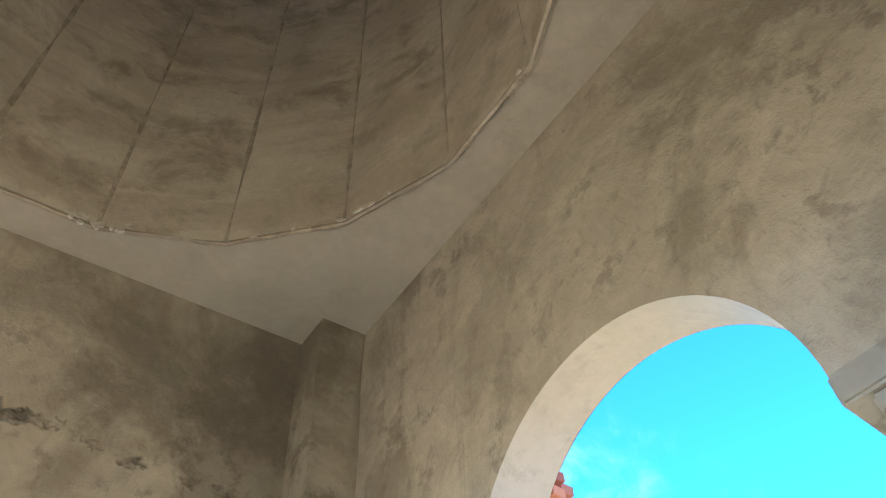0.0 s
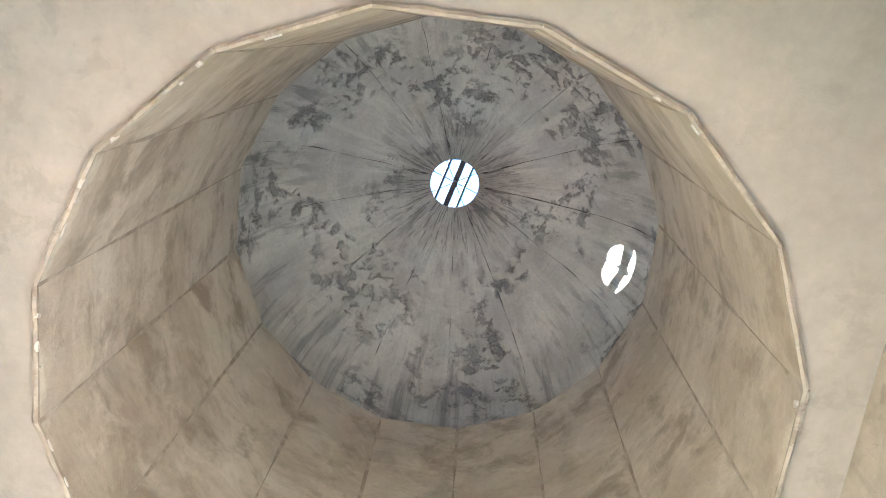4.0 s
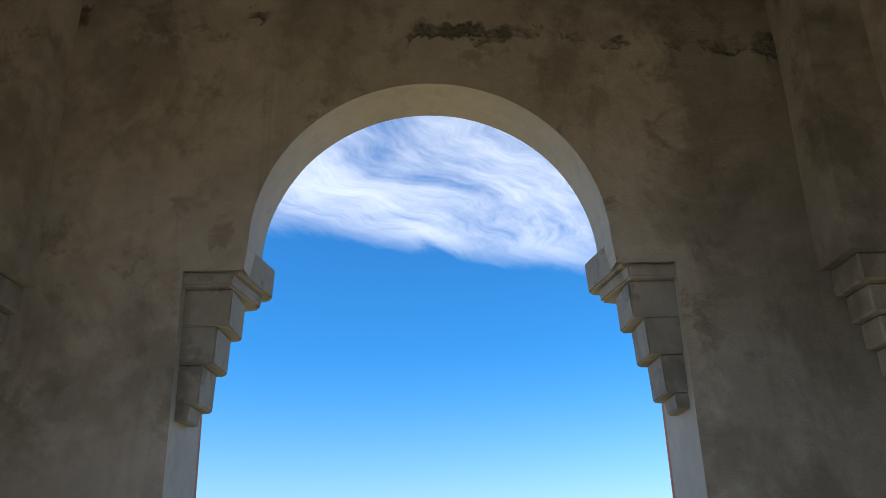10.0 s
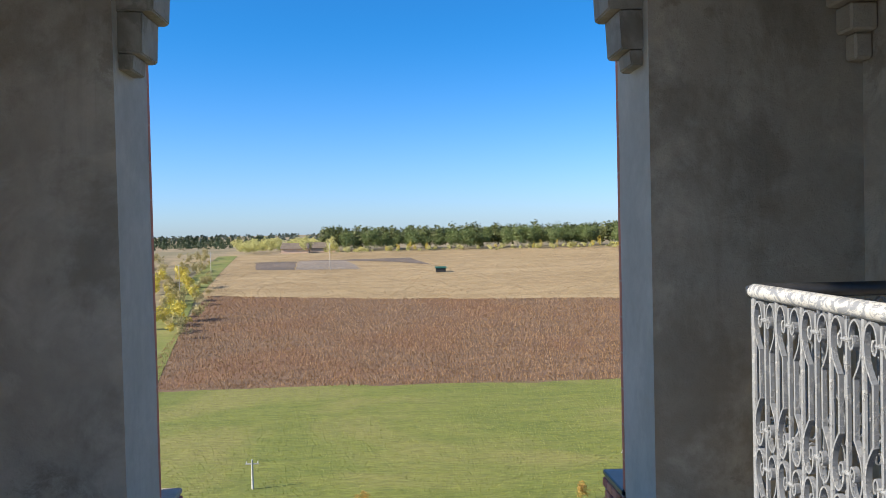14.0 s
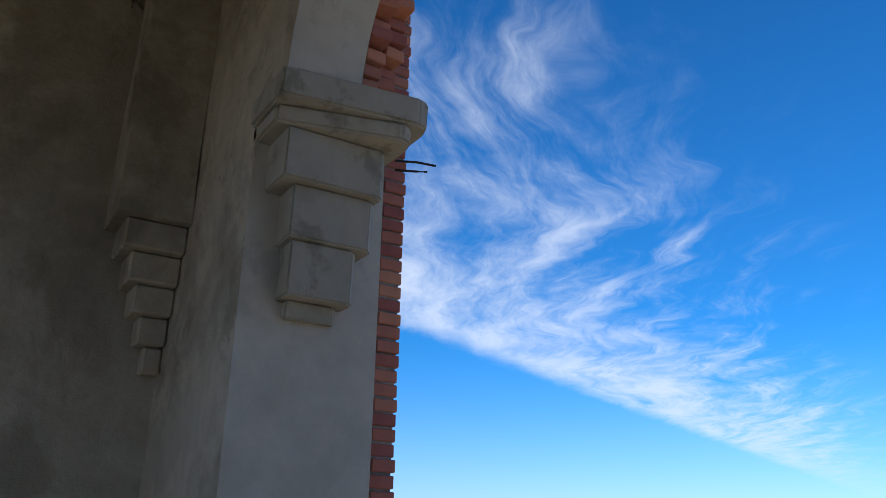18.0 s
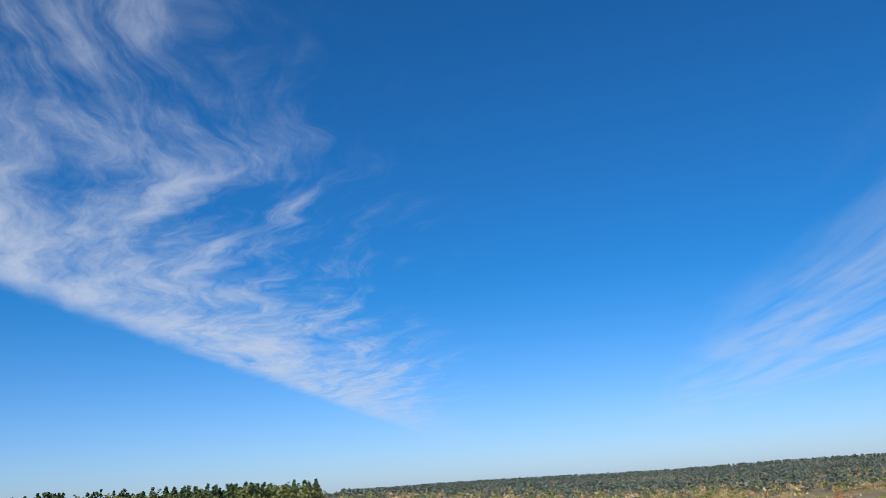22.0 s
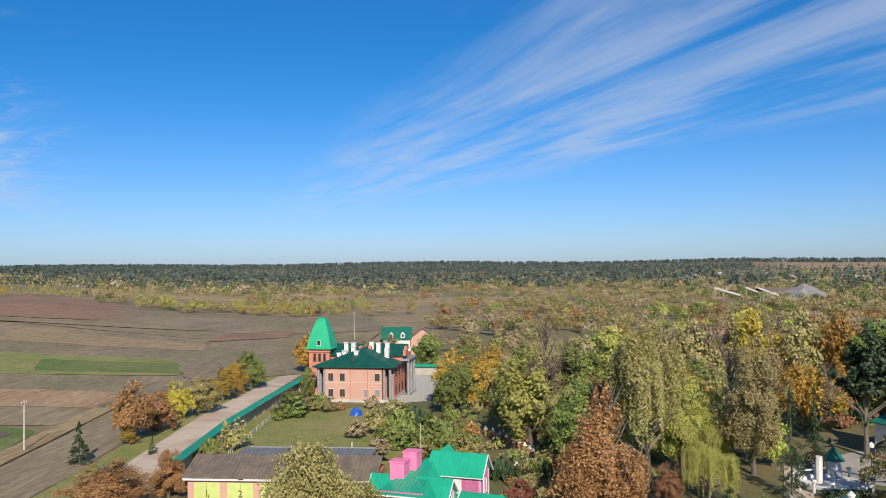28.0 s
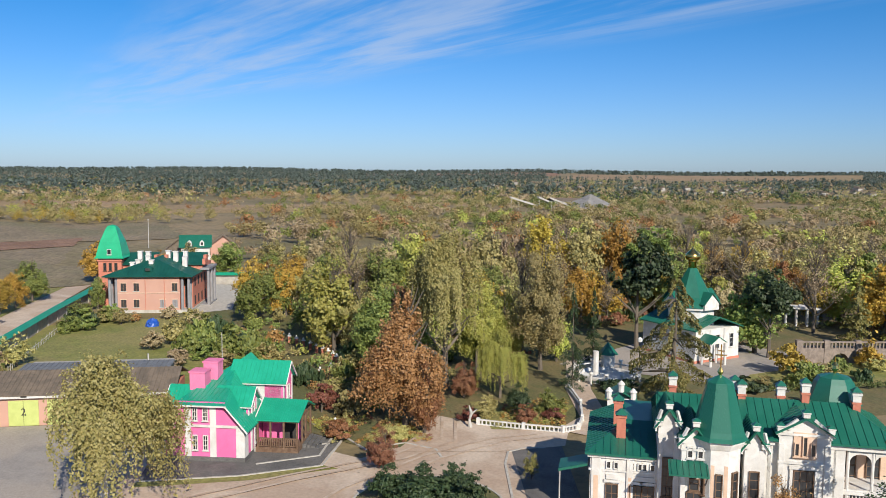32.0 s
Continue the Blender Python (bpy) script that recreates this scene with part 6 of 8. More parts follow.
for i in range(15):
    # brick posts with white caps round the orchard
    t = i / 14
    x, y = 135 - 26.5 * t, 6.4 - 10.2 * math.sin(min(1.0, t * 1.15) * 1.45) + (3.0 * (t - 0.85) / 0.15 if t > 0.85 else 0)
    p = root("fence_post", "red fence post with a white cap", "post", pose(x, y, 0), "red posts with white caps")
    part("shaft", boxes((-0.2, 0.2, -0.2, 0.2, 0, 1.05), bevel=0.012), RED_WALL, p)
    part("cap", lathe(bmesh.new(), [(0.33, 1.05), (0.31, 1.16), (0.15, 1.26), (0.17, 1.4), (0.04, 1.55)], 8), WHITE, p)
for x, y in ((108, 40), (108, 34), (109, 31)):
    p = root("fence_post", "red fence post with a white cap", "post", pose(x, y, 0), "red posts with white caps")
    part("shaft", boxes((-0.2, 0.2, -0.2, 0.2, 0, 1.05), bevel=0.012), RED_WALL, p)
    part("cap", lathe(bmesh.new(), [(0.33, 1.05), (0.31, 1.16), (0.15, 1.26), (0.17, 1.4), (0.04, 1.55)], 8), WHITE, p)


# the white palace with green roofs
def palace():
    b = root("palace", "ornate white and peach mansion with green metal roofs and tented towers", "mansion", pose(60.7, -20.9, 0, 0, 0, -21))

    def gable_front(x, y0, y1, eave, peak, wallm=WHITE, name="gable_bay", depth=3.0):
        c = (y0 + y1) / 2
        part(name, prism(bmesh.new(), [(y0, 0), (y1, 0), (y1, eave), (c, peak), (y0, eave)], x, x + depth, "x"), wallm, b)
        for p, q in (((y0 - 0.25, eave - 0.1), (c - 0.55, peak + 0.05)), ((y1 + 0.25, eave - 0.1), (c + 0.55, peak + 0.05))):
            part("raking_cornice", tube(bmesh.new(), [(x - 0.12, p[0], p[1]), (x - 0.12, q[0], q[1])], 0.13, 4), WHITE, b)
            for i in range(4):
                t = (i + 0.7) / 4.4
                y, z = p[0] + (q[0] - p[0]) * t, p[1] + (q[1] - p[1]) * t - 0.3
                part("dentil", boxes((x - 0.1, x - 0.004, y - 0.07, y + 0.07, z - 0.12, z + 0.1)), WHITE, b)
        roof(b, [[(x - 0.35, y0 - 0.3, eave), (x - 0.35, c, peak + 0.14), (x + depth + 1, c, peak + 0.14), (x + depth + 1, y0 - 0.3, eave)],
                 [(x - 0.35, y1 + 0.3, eave), (x - 0.35, c, peak + 0.14), (x + depth + 1, c, peak + 0.14), (x + depth + 1, y1 + 0.3, eave)]], GREEN, "gable_roof", 0.1, 0.5)
        for y in (y0 + 0.05, c, y1 - 0.05):
            z = peak + 0.16 if y == c else eave + 0.15
            part("acroter", boxes((x - 0.24, x + 0.24, y - 0.24, y + 0.24, z, z + 0.42), (x - 0.29, x + 0.29, y - 0.29, y + 0.29, z + 0.3, z + 0.42), bevel=0.02), WHITE, b, "white corner block")
            part("acroter_cap", lathe(bmesh.new(), [(0.42, z + 0.422), (0.04, z + 0.62)], 4, x, y, math.pi / 4), GREEN, b)

    # annex
    part("annex_wall", boxes((0, 10, -5.2, 0, 0, 5.95)), WHITE, b)
    part("annex_cornice", boxes((-0.2, 10.2, -5.25, 0.2, 5.6, 5.95), (-0.1, 10.1, -5.22, 0.1, 4.55, 4.7)), WHITE, b)
    roof(b, [[(-0.4, 0.4, 5.97), (-0.4, -5.2, 5.97), (4.6, -5.2, 7.25), (4.6, -2.6, 7.25)], [(-0.4, 0.4, 5.97), (4.6, -2.6, 7.25), (10.4, -2.6, 7.25), (10.4, 0.4, 5.97)], [(4.6, -2.6, 7.25), (10.4, -2.6, 7.25), (10.4, -5.2, 7.25), (4.6, -5.2, 7.25)]], GREEN, "annex_roof", 0.14, 0.55)
    for y, w in ((-0.45, 0.7), (-2.95, 0.5), (-4.95, 0.4)):
        part("annex_pilaster", boxes((-0.12, -0.002, y - w / 2, y + w / 2, 0, 5.55), bevel=0.02), WHITE, b)
        part("peach_panel", boxes((-0.135, -0.122, y - w / 4, y + w / 4, 0.8, 4.2)), PEACH, b, "peach-painted recessed panel")
    for y in (-1.65, -3.4, -4.3):
        window(b, facing(-0.02, y, 0.6, -90), 0.95, 3.0, WOOD, (1, 3))
        part("window_head", boxes((-0.14, -0.003, y - 0.6, y + 0.6, 3.72, 3.9), (-0.1, -0.003, y - 0.45, y + 0.45, 3.95, 4.3)), WHITE, b)
        for dy in (-0.28, 0.28):
            window(b, facing(-0.02, y + dy, 4.75, -90), 0.36, 0.6, WHITE, (0, 0), sill=False)
    # a little canopy at the corner, and the chimneys
    roof(b, [[(0.3, 0.2, 4.9), (0.3, 2.4, 4.3), (2.6, 2.4, 4.3), (2.6, 0.2, 4.9)]], GREEN, "corner_canopy", 0.2)
    part("canopy_post", tube(bmesh.new(), [(0.5, 2.3, 0), (0.5, 2.3, 4.1)], 0.06, 6), POLE, b)
    for x, y, top in ((2.2, -2.25, 8.75), (4.6, -2.0, 9.2)):
        chimney(b, x, y, 6.2, top - 0.6, 0.7, mat("salmon_chimney", mottled((0.55, 0.20, 0.13), (0.48, 0.16, 0.11))), GREEN)
    # main body
    x0, x1, ya, yb, eave, rid = 0.8, 8.6, -5.22, -22.0, 7.8, 9.75
    part("main_wall", boxes((x0, x1, -18.0, ya, 0, eave), (3.8, x1, yb, -18.0, 0, eave)), PEACH, b)
    part("main_cornice", boxes((x0 - 0.25, x1, yb, ya + 0.1, eave - 0.5, eave - 0.02), (x0 - 0.12, x1, yb, ya + 0.1, 4.0, 4.25)), WHITE, b)
    roof(b, [[(x0 - 0.5, ya + 0.5, eave), (x0 - 0.5, yb, eave), (4.4, yb + 3.2, rid), (4.4, ya + 0.3, rid)], [(x1 + 0.5, ya + 0.5, eave), (x1 + 0.5, yb, eave), (4.4, yb + 3.2, rid), (4.4, ya + 0.3, rid)], [(x0 - 0.5, ya + 0.5, eave), (x1 + 0.5, ya + 0.5, eave), (4.4, ya + 0.3, rid)], [(x0 - 0.5, yb, eave), (x1 + 0.5, yb, eave), (4.4, yb + 3.2, rid)]], GREEN, "main_roof", 0.14, 0.6)
    for y in (-12.6, -13.1, -17.0, -17.6):
        part("quoin", boxes((x0 - 0.16, x0 - 0.002, y - 0.4, y + 0.4, 0, eave - 0.5), bevel=0.03), WHITE, b, "white pilaster")
    gable_front(-2.6, -8.3, -6.4, 7.9, 9.1, name="balcony_bay", depth=5.0)
    gable_front(-0.6, -6.35, -4.9, 8.4, 9.7, name="corner_bay", depth=4.0)
    part("side_bay", boxes((-1.6, 0.8, -6.38, -6.0, 0, 8.0)), WHITE, b)
    for dy in (-0.35, 0.35):
        window(b, facing(-2.62, -7.35 + dy, 6.95, -90), 0.42, 0.85, WHITE, (0, 1))
    window(b, facing(-2.62, -7.35, 1.6, -90), 1.1, 2.9, WOOD, (1, 3))
    roof(b, [[(-2.6, -8.2, 6.75), (-2.6, -5.5, 6.75), (-4.3, -5.5, 6.25), (-4.3, -8.2, 6.25)]], GREEN, "balcony_canopy", 0.1, 0.4)
    part("balcony", boxes((-4.2, -2.6, -8.2, -5.7, 1.4, 1.6)), WHITE, b)
    for i in range(9):
        part("balcony_bar", tube(bmesh.new(), [(-4.15, -8.1 + i * 0.29, 1.6), (-4.15, -8.1 + i * 0.29, 2.5)], 0.03, 5), IRON, b)
    part("balcony_rail", boxes((-4.2, -4.1, -8.2, -5.7, 2.5, 2.56)), IRON, b)
    for y in (-8.1, -5.8):
        part("canopy_bracket", tube(bmesh.new(), [(-4.1, y, 6.2), (-2.65, y, 5.0)], 0.05, 5), IRON, b)
    # corner tower
    cx_, cy_ = -1.6, -8.95
    part("tower_wall", lathe(bmesh.new(), [(1.6, 0), (1.6, 8.5)], 8, cx_, cy_, math.pi / 8), WHITE, b)
    part("tower_cornice", lathe(bmesh.new(), [(1.65, 7.8), (1.85, 8.2), (1.85, 8.5)], 8, cx_, cy_, math.pi / 8), WHITE, b)
    tent = lathe(bmesh.new(), [(2.15, 8.45), (1.92, 8.7), (1.74, 9.2), (0.93, 12.3)], 8, cx_, cy_, math.pi / 8)
    tw_ = part("tower_tent", tent, GREEN, b)
    for k in (2, 3, 4, 5):
        a0, a1 = math.pi / 8 + math.pi * k / 4, math.pi / 8 + math.pi * (k + 1) / 4
        mid = (a0 + a1) / 2
        for j in range(13):
            z = 9.22 + j * 0.24
            r = 1.74 - 0.261 * (z - 9.2)
            n = max(3, round(0.765 * r / 0.24))
            for i in range(n - j % 2):
                t = (i + 0.5 + 0.5 * (j % 2)) / n
                px, py = r * (math.cos(a0) * (1 - t) + math.cos(a1) * t), r * (math.sin(a0) * (1 - t) + math.sin(a1) * t)
                sc = new("shingle", shingle_mesh())
                sc.parent = tw_
                sc.matrix_basis = Matrix.Translation((cx_ + px + 0.014 * math.cos(mid), cy_ + py + 0.014 * math.sin(mid), z)) @ pose(0, 0, 0, 0, 0, math.degrees(mid)) @ pose(0, 0, 0, 0, -17, 0) @ Matrix.Diagonal((1, 0.765 * r / n / 0.25, 1, 1))
    part("tower_cap", lathe(bmesh.new(), [(0.96, 12.3), (0.92, 12.36), (0.1, 12.8)], 8, cx_, cy_, math.pi / 8), GREEN, b)
    part("finial", lathe(bmesh.new(), [(0.1, 12.8), (0.22, 13.05), (0.1, 13.3), (0.04, 13.4), (0.035, 14.9)], 8, cx_, cy_), GOLD, b)
    part("cross", boxes((cx_ - 0.03, cx_ + 0.03, cy_ - 0.4, cy_ + 0.4, 14.2, 14.28), (cx_ - 0.03, cx_ + 0.03, cy_ - 0.25, cy_ + 0.25, 14.5, 14.57), (cx_ - 0.04, cx_ + 0.04, cy_ - 0.04, cy_ + 0.04, 13.3, 15.0)), GOLD, b)
    for a, zz, ww, hh in ((180, 4.4, 0.5, 1.7), (180, 1.2, 0.6, 2.2), (225, 4.2, 0.6, 2.0), (135, 4.4, 0.45, 1.6)):
        ra = radians(a)
        window(b, Matrix.Translation((cx_ + 1.5 * math.cos(ra), cy_ + 1.5 * math.sin(ra), zz)) @ pose(0, 0, 0, 0, 0, a + 90), ww, hh, WOOD, (0, 2))
    for y in (-9.4, -8.5):
        part("tower_panel", boxes((-3.1, -3.07, y - 0.12, y + 0.12, 4.0, 6.7)), PEACH, b)
    roof(b, [[(-3.1, -10.3, 4.1), (-3.1, -9.2, 4.1), (-3.9, -9.2, 3.6), (-3.9, -10.3, 3.6)]], GREEN, "little_canopy", 0.08)
    gable_front(-1.6, -12.2, -10.8, 7.5, 8.8, name="shade_bay", depth=4.0)
    # pilasters and panels between the bays
    for y in (-12.75, -17.6):
        part("peach_panel", boxes((x0 - 0.03, x0 - 0.004, y - 0.28, y + 0.28, 4.6, 7.1)), PEACH, b, "peach-painted recessed panel")
    for y0, y1, xx in ((-8.3, -7.95, -2.6), (-6.75, -6.4, -2.6), (-16.9, -16.5, 0.25), (-13.8, -13.4, 0.25), (-6.3, -6.0, -0.6), (-5.25, -4.95, -0.6)):
        part("bay_pilaster", boxes((xx - 0.1, xx - 0.003, y0, y1, 0.3, 7.6), bevel=0.02), WHITE, b, "white pilaster strip")
    for y0, y1, xx, z in ((-8.35, -6.35, -2.6, 5.65), (-16.95, -13.35, 0.25, 6.15), (-8.35, -6.35, -2.6, 7.5), (-16.95, -13.35, 0.25, 8.25)):
        part("string_course", boxes((xx - 0.14, xx - 0.004, y0, y1, z, z + 0.16)), WHITE, b, "white moulded string course")
    window(b, facing(-0.62, -5.62, 3.2, -90), 0.8, 3.0, WOOD, (1, 3))
    window(b, facing(-1.62, -11.5, 3.4, -90), 0.7, 2.6, WOOD, (0, 3))
    window(b, facing(-2.62, -7.35, 4.6, -90), 0.7, 0.9, WOOD, (0, 1))
    # second gable bay
    gable_front(0.25, -16.9, -13.4, 8.4, 9.45, name="gable_bay", depth=4.0)
    part("bay_panel", boxes((0.16, 0.247, -15.95, -14.35, 6.5, 8.5), bevel=0.03), PEACH, b)
    for dy, hh in ((-0.55, 1.0), (0.0, 1.5), (0.55, 1.0)):
        window(b, facing(0.14, -15.15 + dy, 6.75, -90), 0.36, hh, PEACH, (0, 0))
    window(b, facing(0.2, -15.15, 3.4, -90), 1.4, 2.3, WOOD, (2, 2))
    part("window_surround", boxes((0.1, 0.248, -16.1, -15.9, 3.2, 5.75), (0.1, 0.248, -14.4, -14.2, 3.2, 5.75), (0.1, 0.248, -16.15, -14.15, 5.77, 6.0)), WHITE, b)
    roof(b, [[(0.6, -13.6, 8.0), (0.6, -16.7, 8.0), (4.0, -15.15, 9.75)]], GREEN, "cross_roof", 0.1)
    # veranda
    for y in (-18.25, -19.9, -21.6):
        part("veranda_post", tube(bmesh.new(), [(x0 + 0.1, y, 0), (x0 + 0.1, y, 7.28)], 0.12, 8), WHITE, b)
    for y in (-19.07, -20.75):
        arch = [(-0.72, 7.27), (-0.72, 6.4)] + [(0.72 * math.cos(a), 6.4 + 0.6 * math.sin(a)) for a in np.linspace(math.pi, 0, 9)][1:-1] + [(0.72, 6.4), (0.72, 7.27)]
        part("veranda_arch", prism(bmesh.new(), [(y + p, q) for p, q in arch], x0 + 0.04, x0 + 0.16, "x"), WHITE, b)
        window(b, facing(3.78, y, 3.6, -90), 1.0, 2.4, WOOD, (1, 2))
        for i in range(6):
            part("veranda_baluster", boxes((x0 + 0.06, x0 + 0.14, y - 0.6 + i * 0.24, y - 0.52 + i * 0.24, 3.45, 4.2)), WHITE, b)
    part("veranda_rail", boxes((x0, x0 + 0.2, -21.6, -18.0, 4.202, 4.35), (x0, x0 + 0.2, -21.6, -18.0, 3.3, 3.448)), WHITE, b)
    part("veranda_floor", boxes((x0 - 0.1, 3.8, -22.0, -18.0, 2.9, 3.2)), WHITE, b)
    # second tent and the chimney stacks
    part("low_tent", lathe(bmesh.new(), [(2.1, 9.3), (1.45, 10.9), (1.2, 11.3), (0.25, 11.55)], 8, 6.4, -18.4, math.pi / 8), GREEN, b)
    part("finial", lathe(bmesh.new(), [(0.1, 11.5), (0.12, 11.7), (0.32, 11.95), (0.26, 12.2), (0.06, 12.45), (0.03, 12.9)], 8, 6.4, -18.4), GOLD, b)
    salmon = bpy.data.materials["salmon_chimney"]
    for x, y, top in ((5.2, -6.2, 10.75), (4.4, -11.3, 10.6), (5.2, -10.9, 10.7), (5.2, -14.3, 10.45), (4.4, -15.9, 11.0), (4.0, -19.4, 10.6)):
        chimney(b, x, y, 8.4, top - 0.72, 0.54, salmon, None)
        chimney(b, x, y, top - 0.57, top - 0.05, 0.58, WHITE, GREEN)
    return b


def shingle_mesh():
    if brick_mesh.get("shingle"):
        return brick_mesh["shingle"]
    bm = prism(bmesh.new(), [(-0.122, 0.15), (-0.122, -0.06), (0, -0.17), (0.122, -0.06), (0.122, 0.15)], -0.008, 0.008, "x")
    me = bpy.data.meshes.new("shingle")
    bmesh.ops.recalc_face_normals(bm, faces=bm.faces)
    bm.to_mesh(me)
    bm.free()
    me.materials.append(GREEN)
    brick_mesh["shingle"] = me
    return me


palace()
# small white gate tower behind the annex
gt = root("gate_lodge", "small white gate lodge with green roof and corner turrets", "lodge", pose(87.0, -32.0, 0, 0, 0, -21))
part("wall", boxes((0, 3, -2.9, 0, 0, 2.3)), WHITE, gt)
roof(gt, [[(-0.3, 0.3, 2.3), (3.3, 0.3, 2.3), (3.3, -1.45, 3.2), (-0.3, -1.45, 3.2)], [(-0.3, -3.2, 2.3), (3.3, -3.2, 2.3), (3.3, -1.45, 3.2), (-0.3, -1.45, 3.2)]], GREEN)
for y, z in ((-0.15, 2.3), (-1.45, 3.1), (-2.75, 2.3)):
    part("turret", lathe(bmesh.new(), [(0.32, z), (0.32, z + 0.75), (0.42, z + 0.8), (0.42, z + 0.9), (0.08, z + 1.25)], 8, -0.1, y), WHITE, gt)
field("palace_paving", [(62, -17), (77.8, -19), (80, -24.5), (60, -21)], PAVING, "dark grey paving beside a mansion", 0.09, 6, 6, 0, "paving")
strip("kerb", [(60, -15.6), (66.8, -16.4), (74.5, -17.6), (77.6, -18.6), (78.5, -20.6), (78.2, -22.5)], 0.22, KERB, "pale curved kerb of the forecourt", 0, "kerb", 0.14)
bal = root("balustrade", "low white balustrade round a lawn with shrubs", "balustrade")
run = [(86.4, -17.4), (84.2, -21.8), (82.6, -25.6), (83.4, -27.6), (86.2, -28.9), (92.0, -30.6), (99.0, -31.4)]
for (xa, ya), (xb, yb) in zip(run, run[1:]):
    ln = math.hypot(xb - xa, yb - ya)
    m = Matrix.Translation((xa, ya, 0)) @ Matrix.Rotation(math.atan2(yb - ya, xb - xa), 4, "Z")
    for nm, bx in (("plinth", (0, ln - 0.01, -0.14, 0.14, 0, 0.16)), ("rail", (0, ln - 0.01, -0.12, 0.12, 0.56, 0.68)), ("pier", (-0.18, 0.18, -0.18, 0.18, 0, 0.82))):
        o = part(nm, boxes(bx, bevel=0.01), WHITE, bal)
        o.matrix_basis = m
    n = max(2, int(ln / 0.42))
    for i in range(1, n):
        o = part("baluster", boxes((ln * i / n - 0.07, ln * i / n + 0.07, -0.07, 0.07, 0.162, 0.558)), WHITE, bal)
        o.matrix_basis = m
for lift, path in enumerate(([(60, 4), (70, -3), (77, -11), (81, -18), (82, -24)], [(68, 13), (73.5, 2), (77.5, -8), (82, -13.5), (89, -14.6)])):
    for off in (-0.8, 0.8):
        strip("tyre_track", [(x + off * 0.6, y + off * 0.8) for x, y in path], 0.34, TRACK, "worn wheel track in the dirt yard", 0.165 + 0.012 * lift, "track")
stk = root("bird_sculpture", "white long-necked garden bird sculpture on the grass", "sculpture", pose(107.8, 0.3, 0, 0, 0, 30))
bm = bmesh.new()
tube(bm, [(-0.5, 0, 0.75), (-0.25, 0, 0.85), (0.2, 0, 0.9), (0.42, 0, 1.1), (0.45, 0, 1.5), (0.6, 0, 1.62), (0.85, 0, 1.58)], [0.06, 0.2, 0.22, 0.09, 0.06, 0.08, 0.015], 8)
tube(bm, [(0, 0.08, 0), (0, 0.08, 0.8)], 0.03, 5)
tube(bm, [(0.05, -0.08, 0), (0.05, -0.08, 0.8)], 0.03, 5)
part("figure", bm, WHITE, stk)
strip("kerb", [(77.0, -12.0), (79.2, -11.8), (81.5, -9.0), (80.2, -5.0), (83.5, -3.4)], 0.25, KERB, "pale kerb round a flower bed", 0, "kerb", 0.15)
field("flower_bed", [(80.5, -5.0), (86, 0), (90, -10), (80, -11)], SOIL, "flower bed of autumn plants", 0.09, 8, 8, 0.4, "flower bed")
field("flower_bed", [(84.2, -17.5), (83.6, -24), (92, -30), (95, -18)], LAWN, "lawn with shrubs and flowers", 0.09, 8, 8, 0.4, "lawn")
bm = lathe(bmesh.new(), [(6.4, -0.1), (6.4, 0.18), (6.2, 0.18), (6.2, -0.1)], 40, 66.0, -9.2)
for f in [f for f in bm.faces if len(f.verts) > 4]:
    bm.faces.remove(f)
tagged(part("bed_soil", lathe(bmesh.new(), [(6.19, -0.1), (6.19, 0.12), (0.3, 0.3)], 36, 66.0, -9.2), SOIL), "round bed of soil and fallen leaves", "flower bed", kind="structure")
tagged(part("round_bed", bm, KERB), "round kerb-edged bed with a clipped bush", "flower bed", kind="structure")


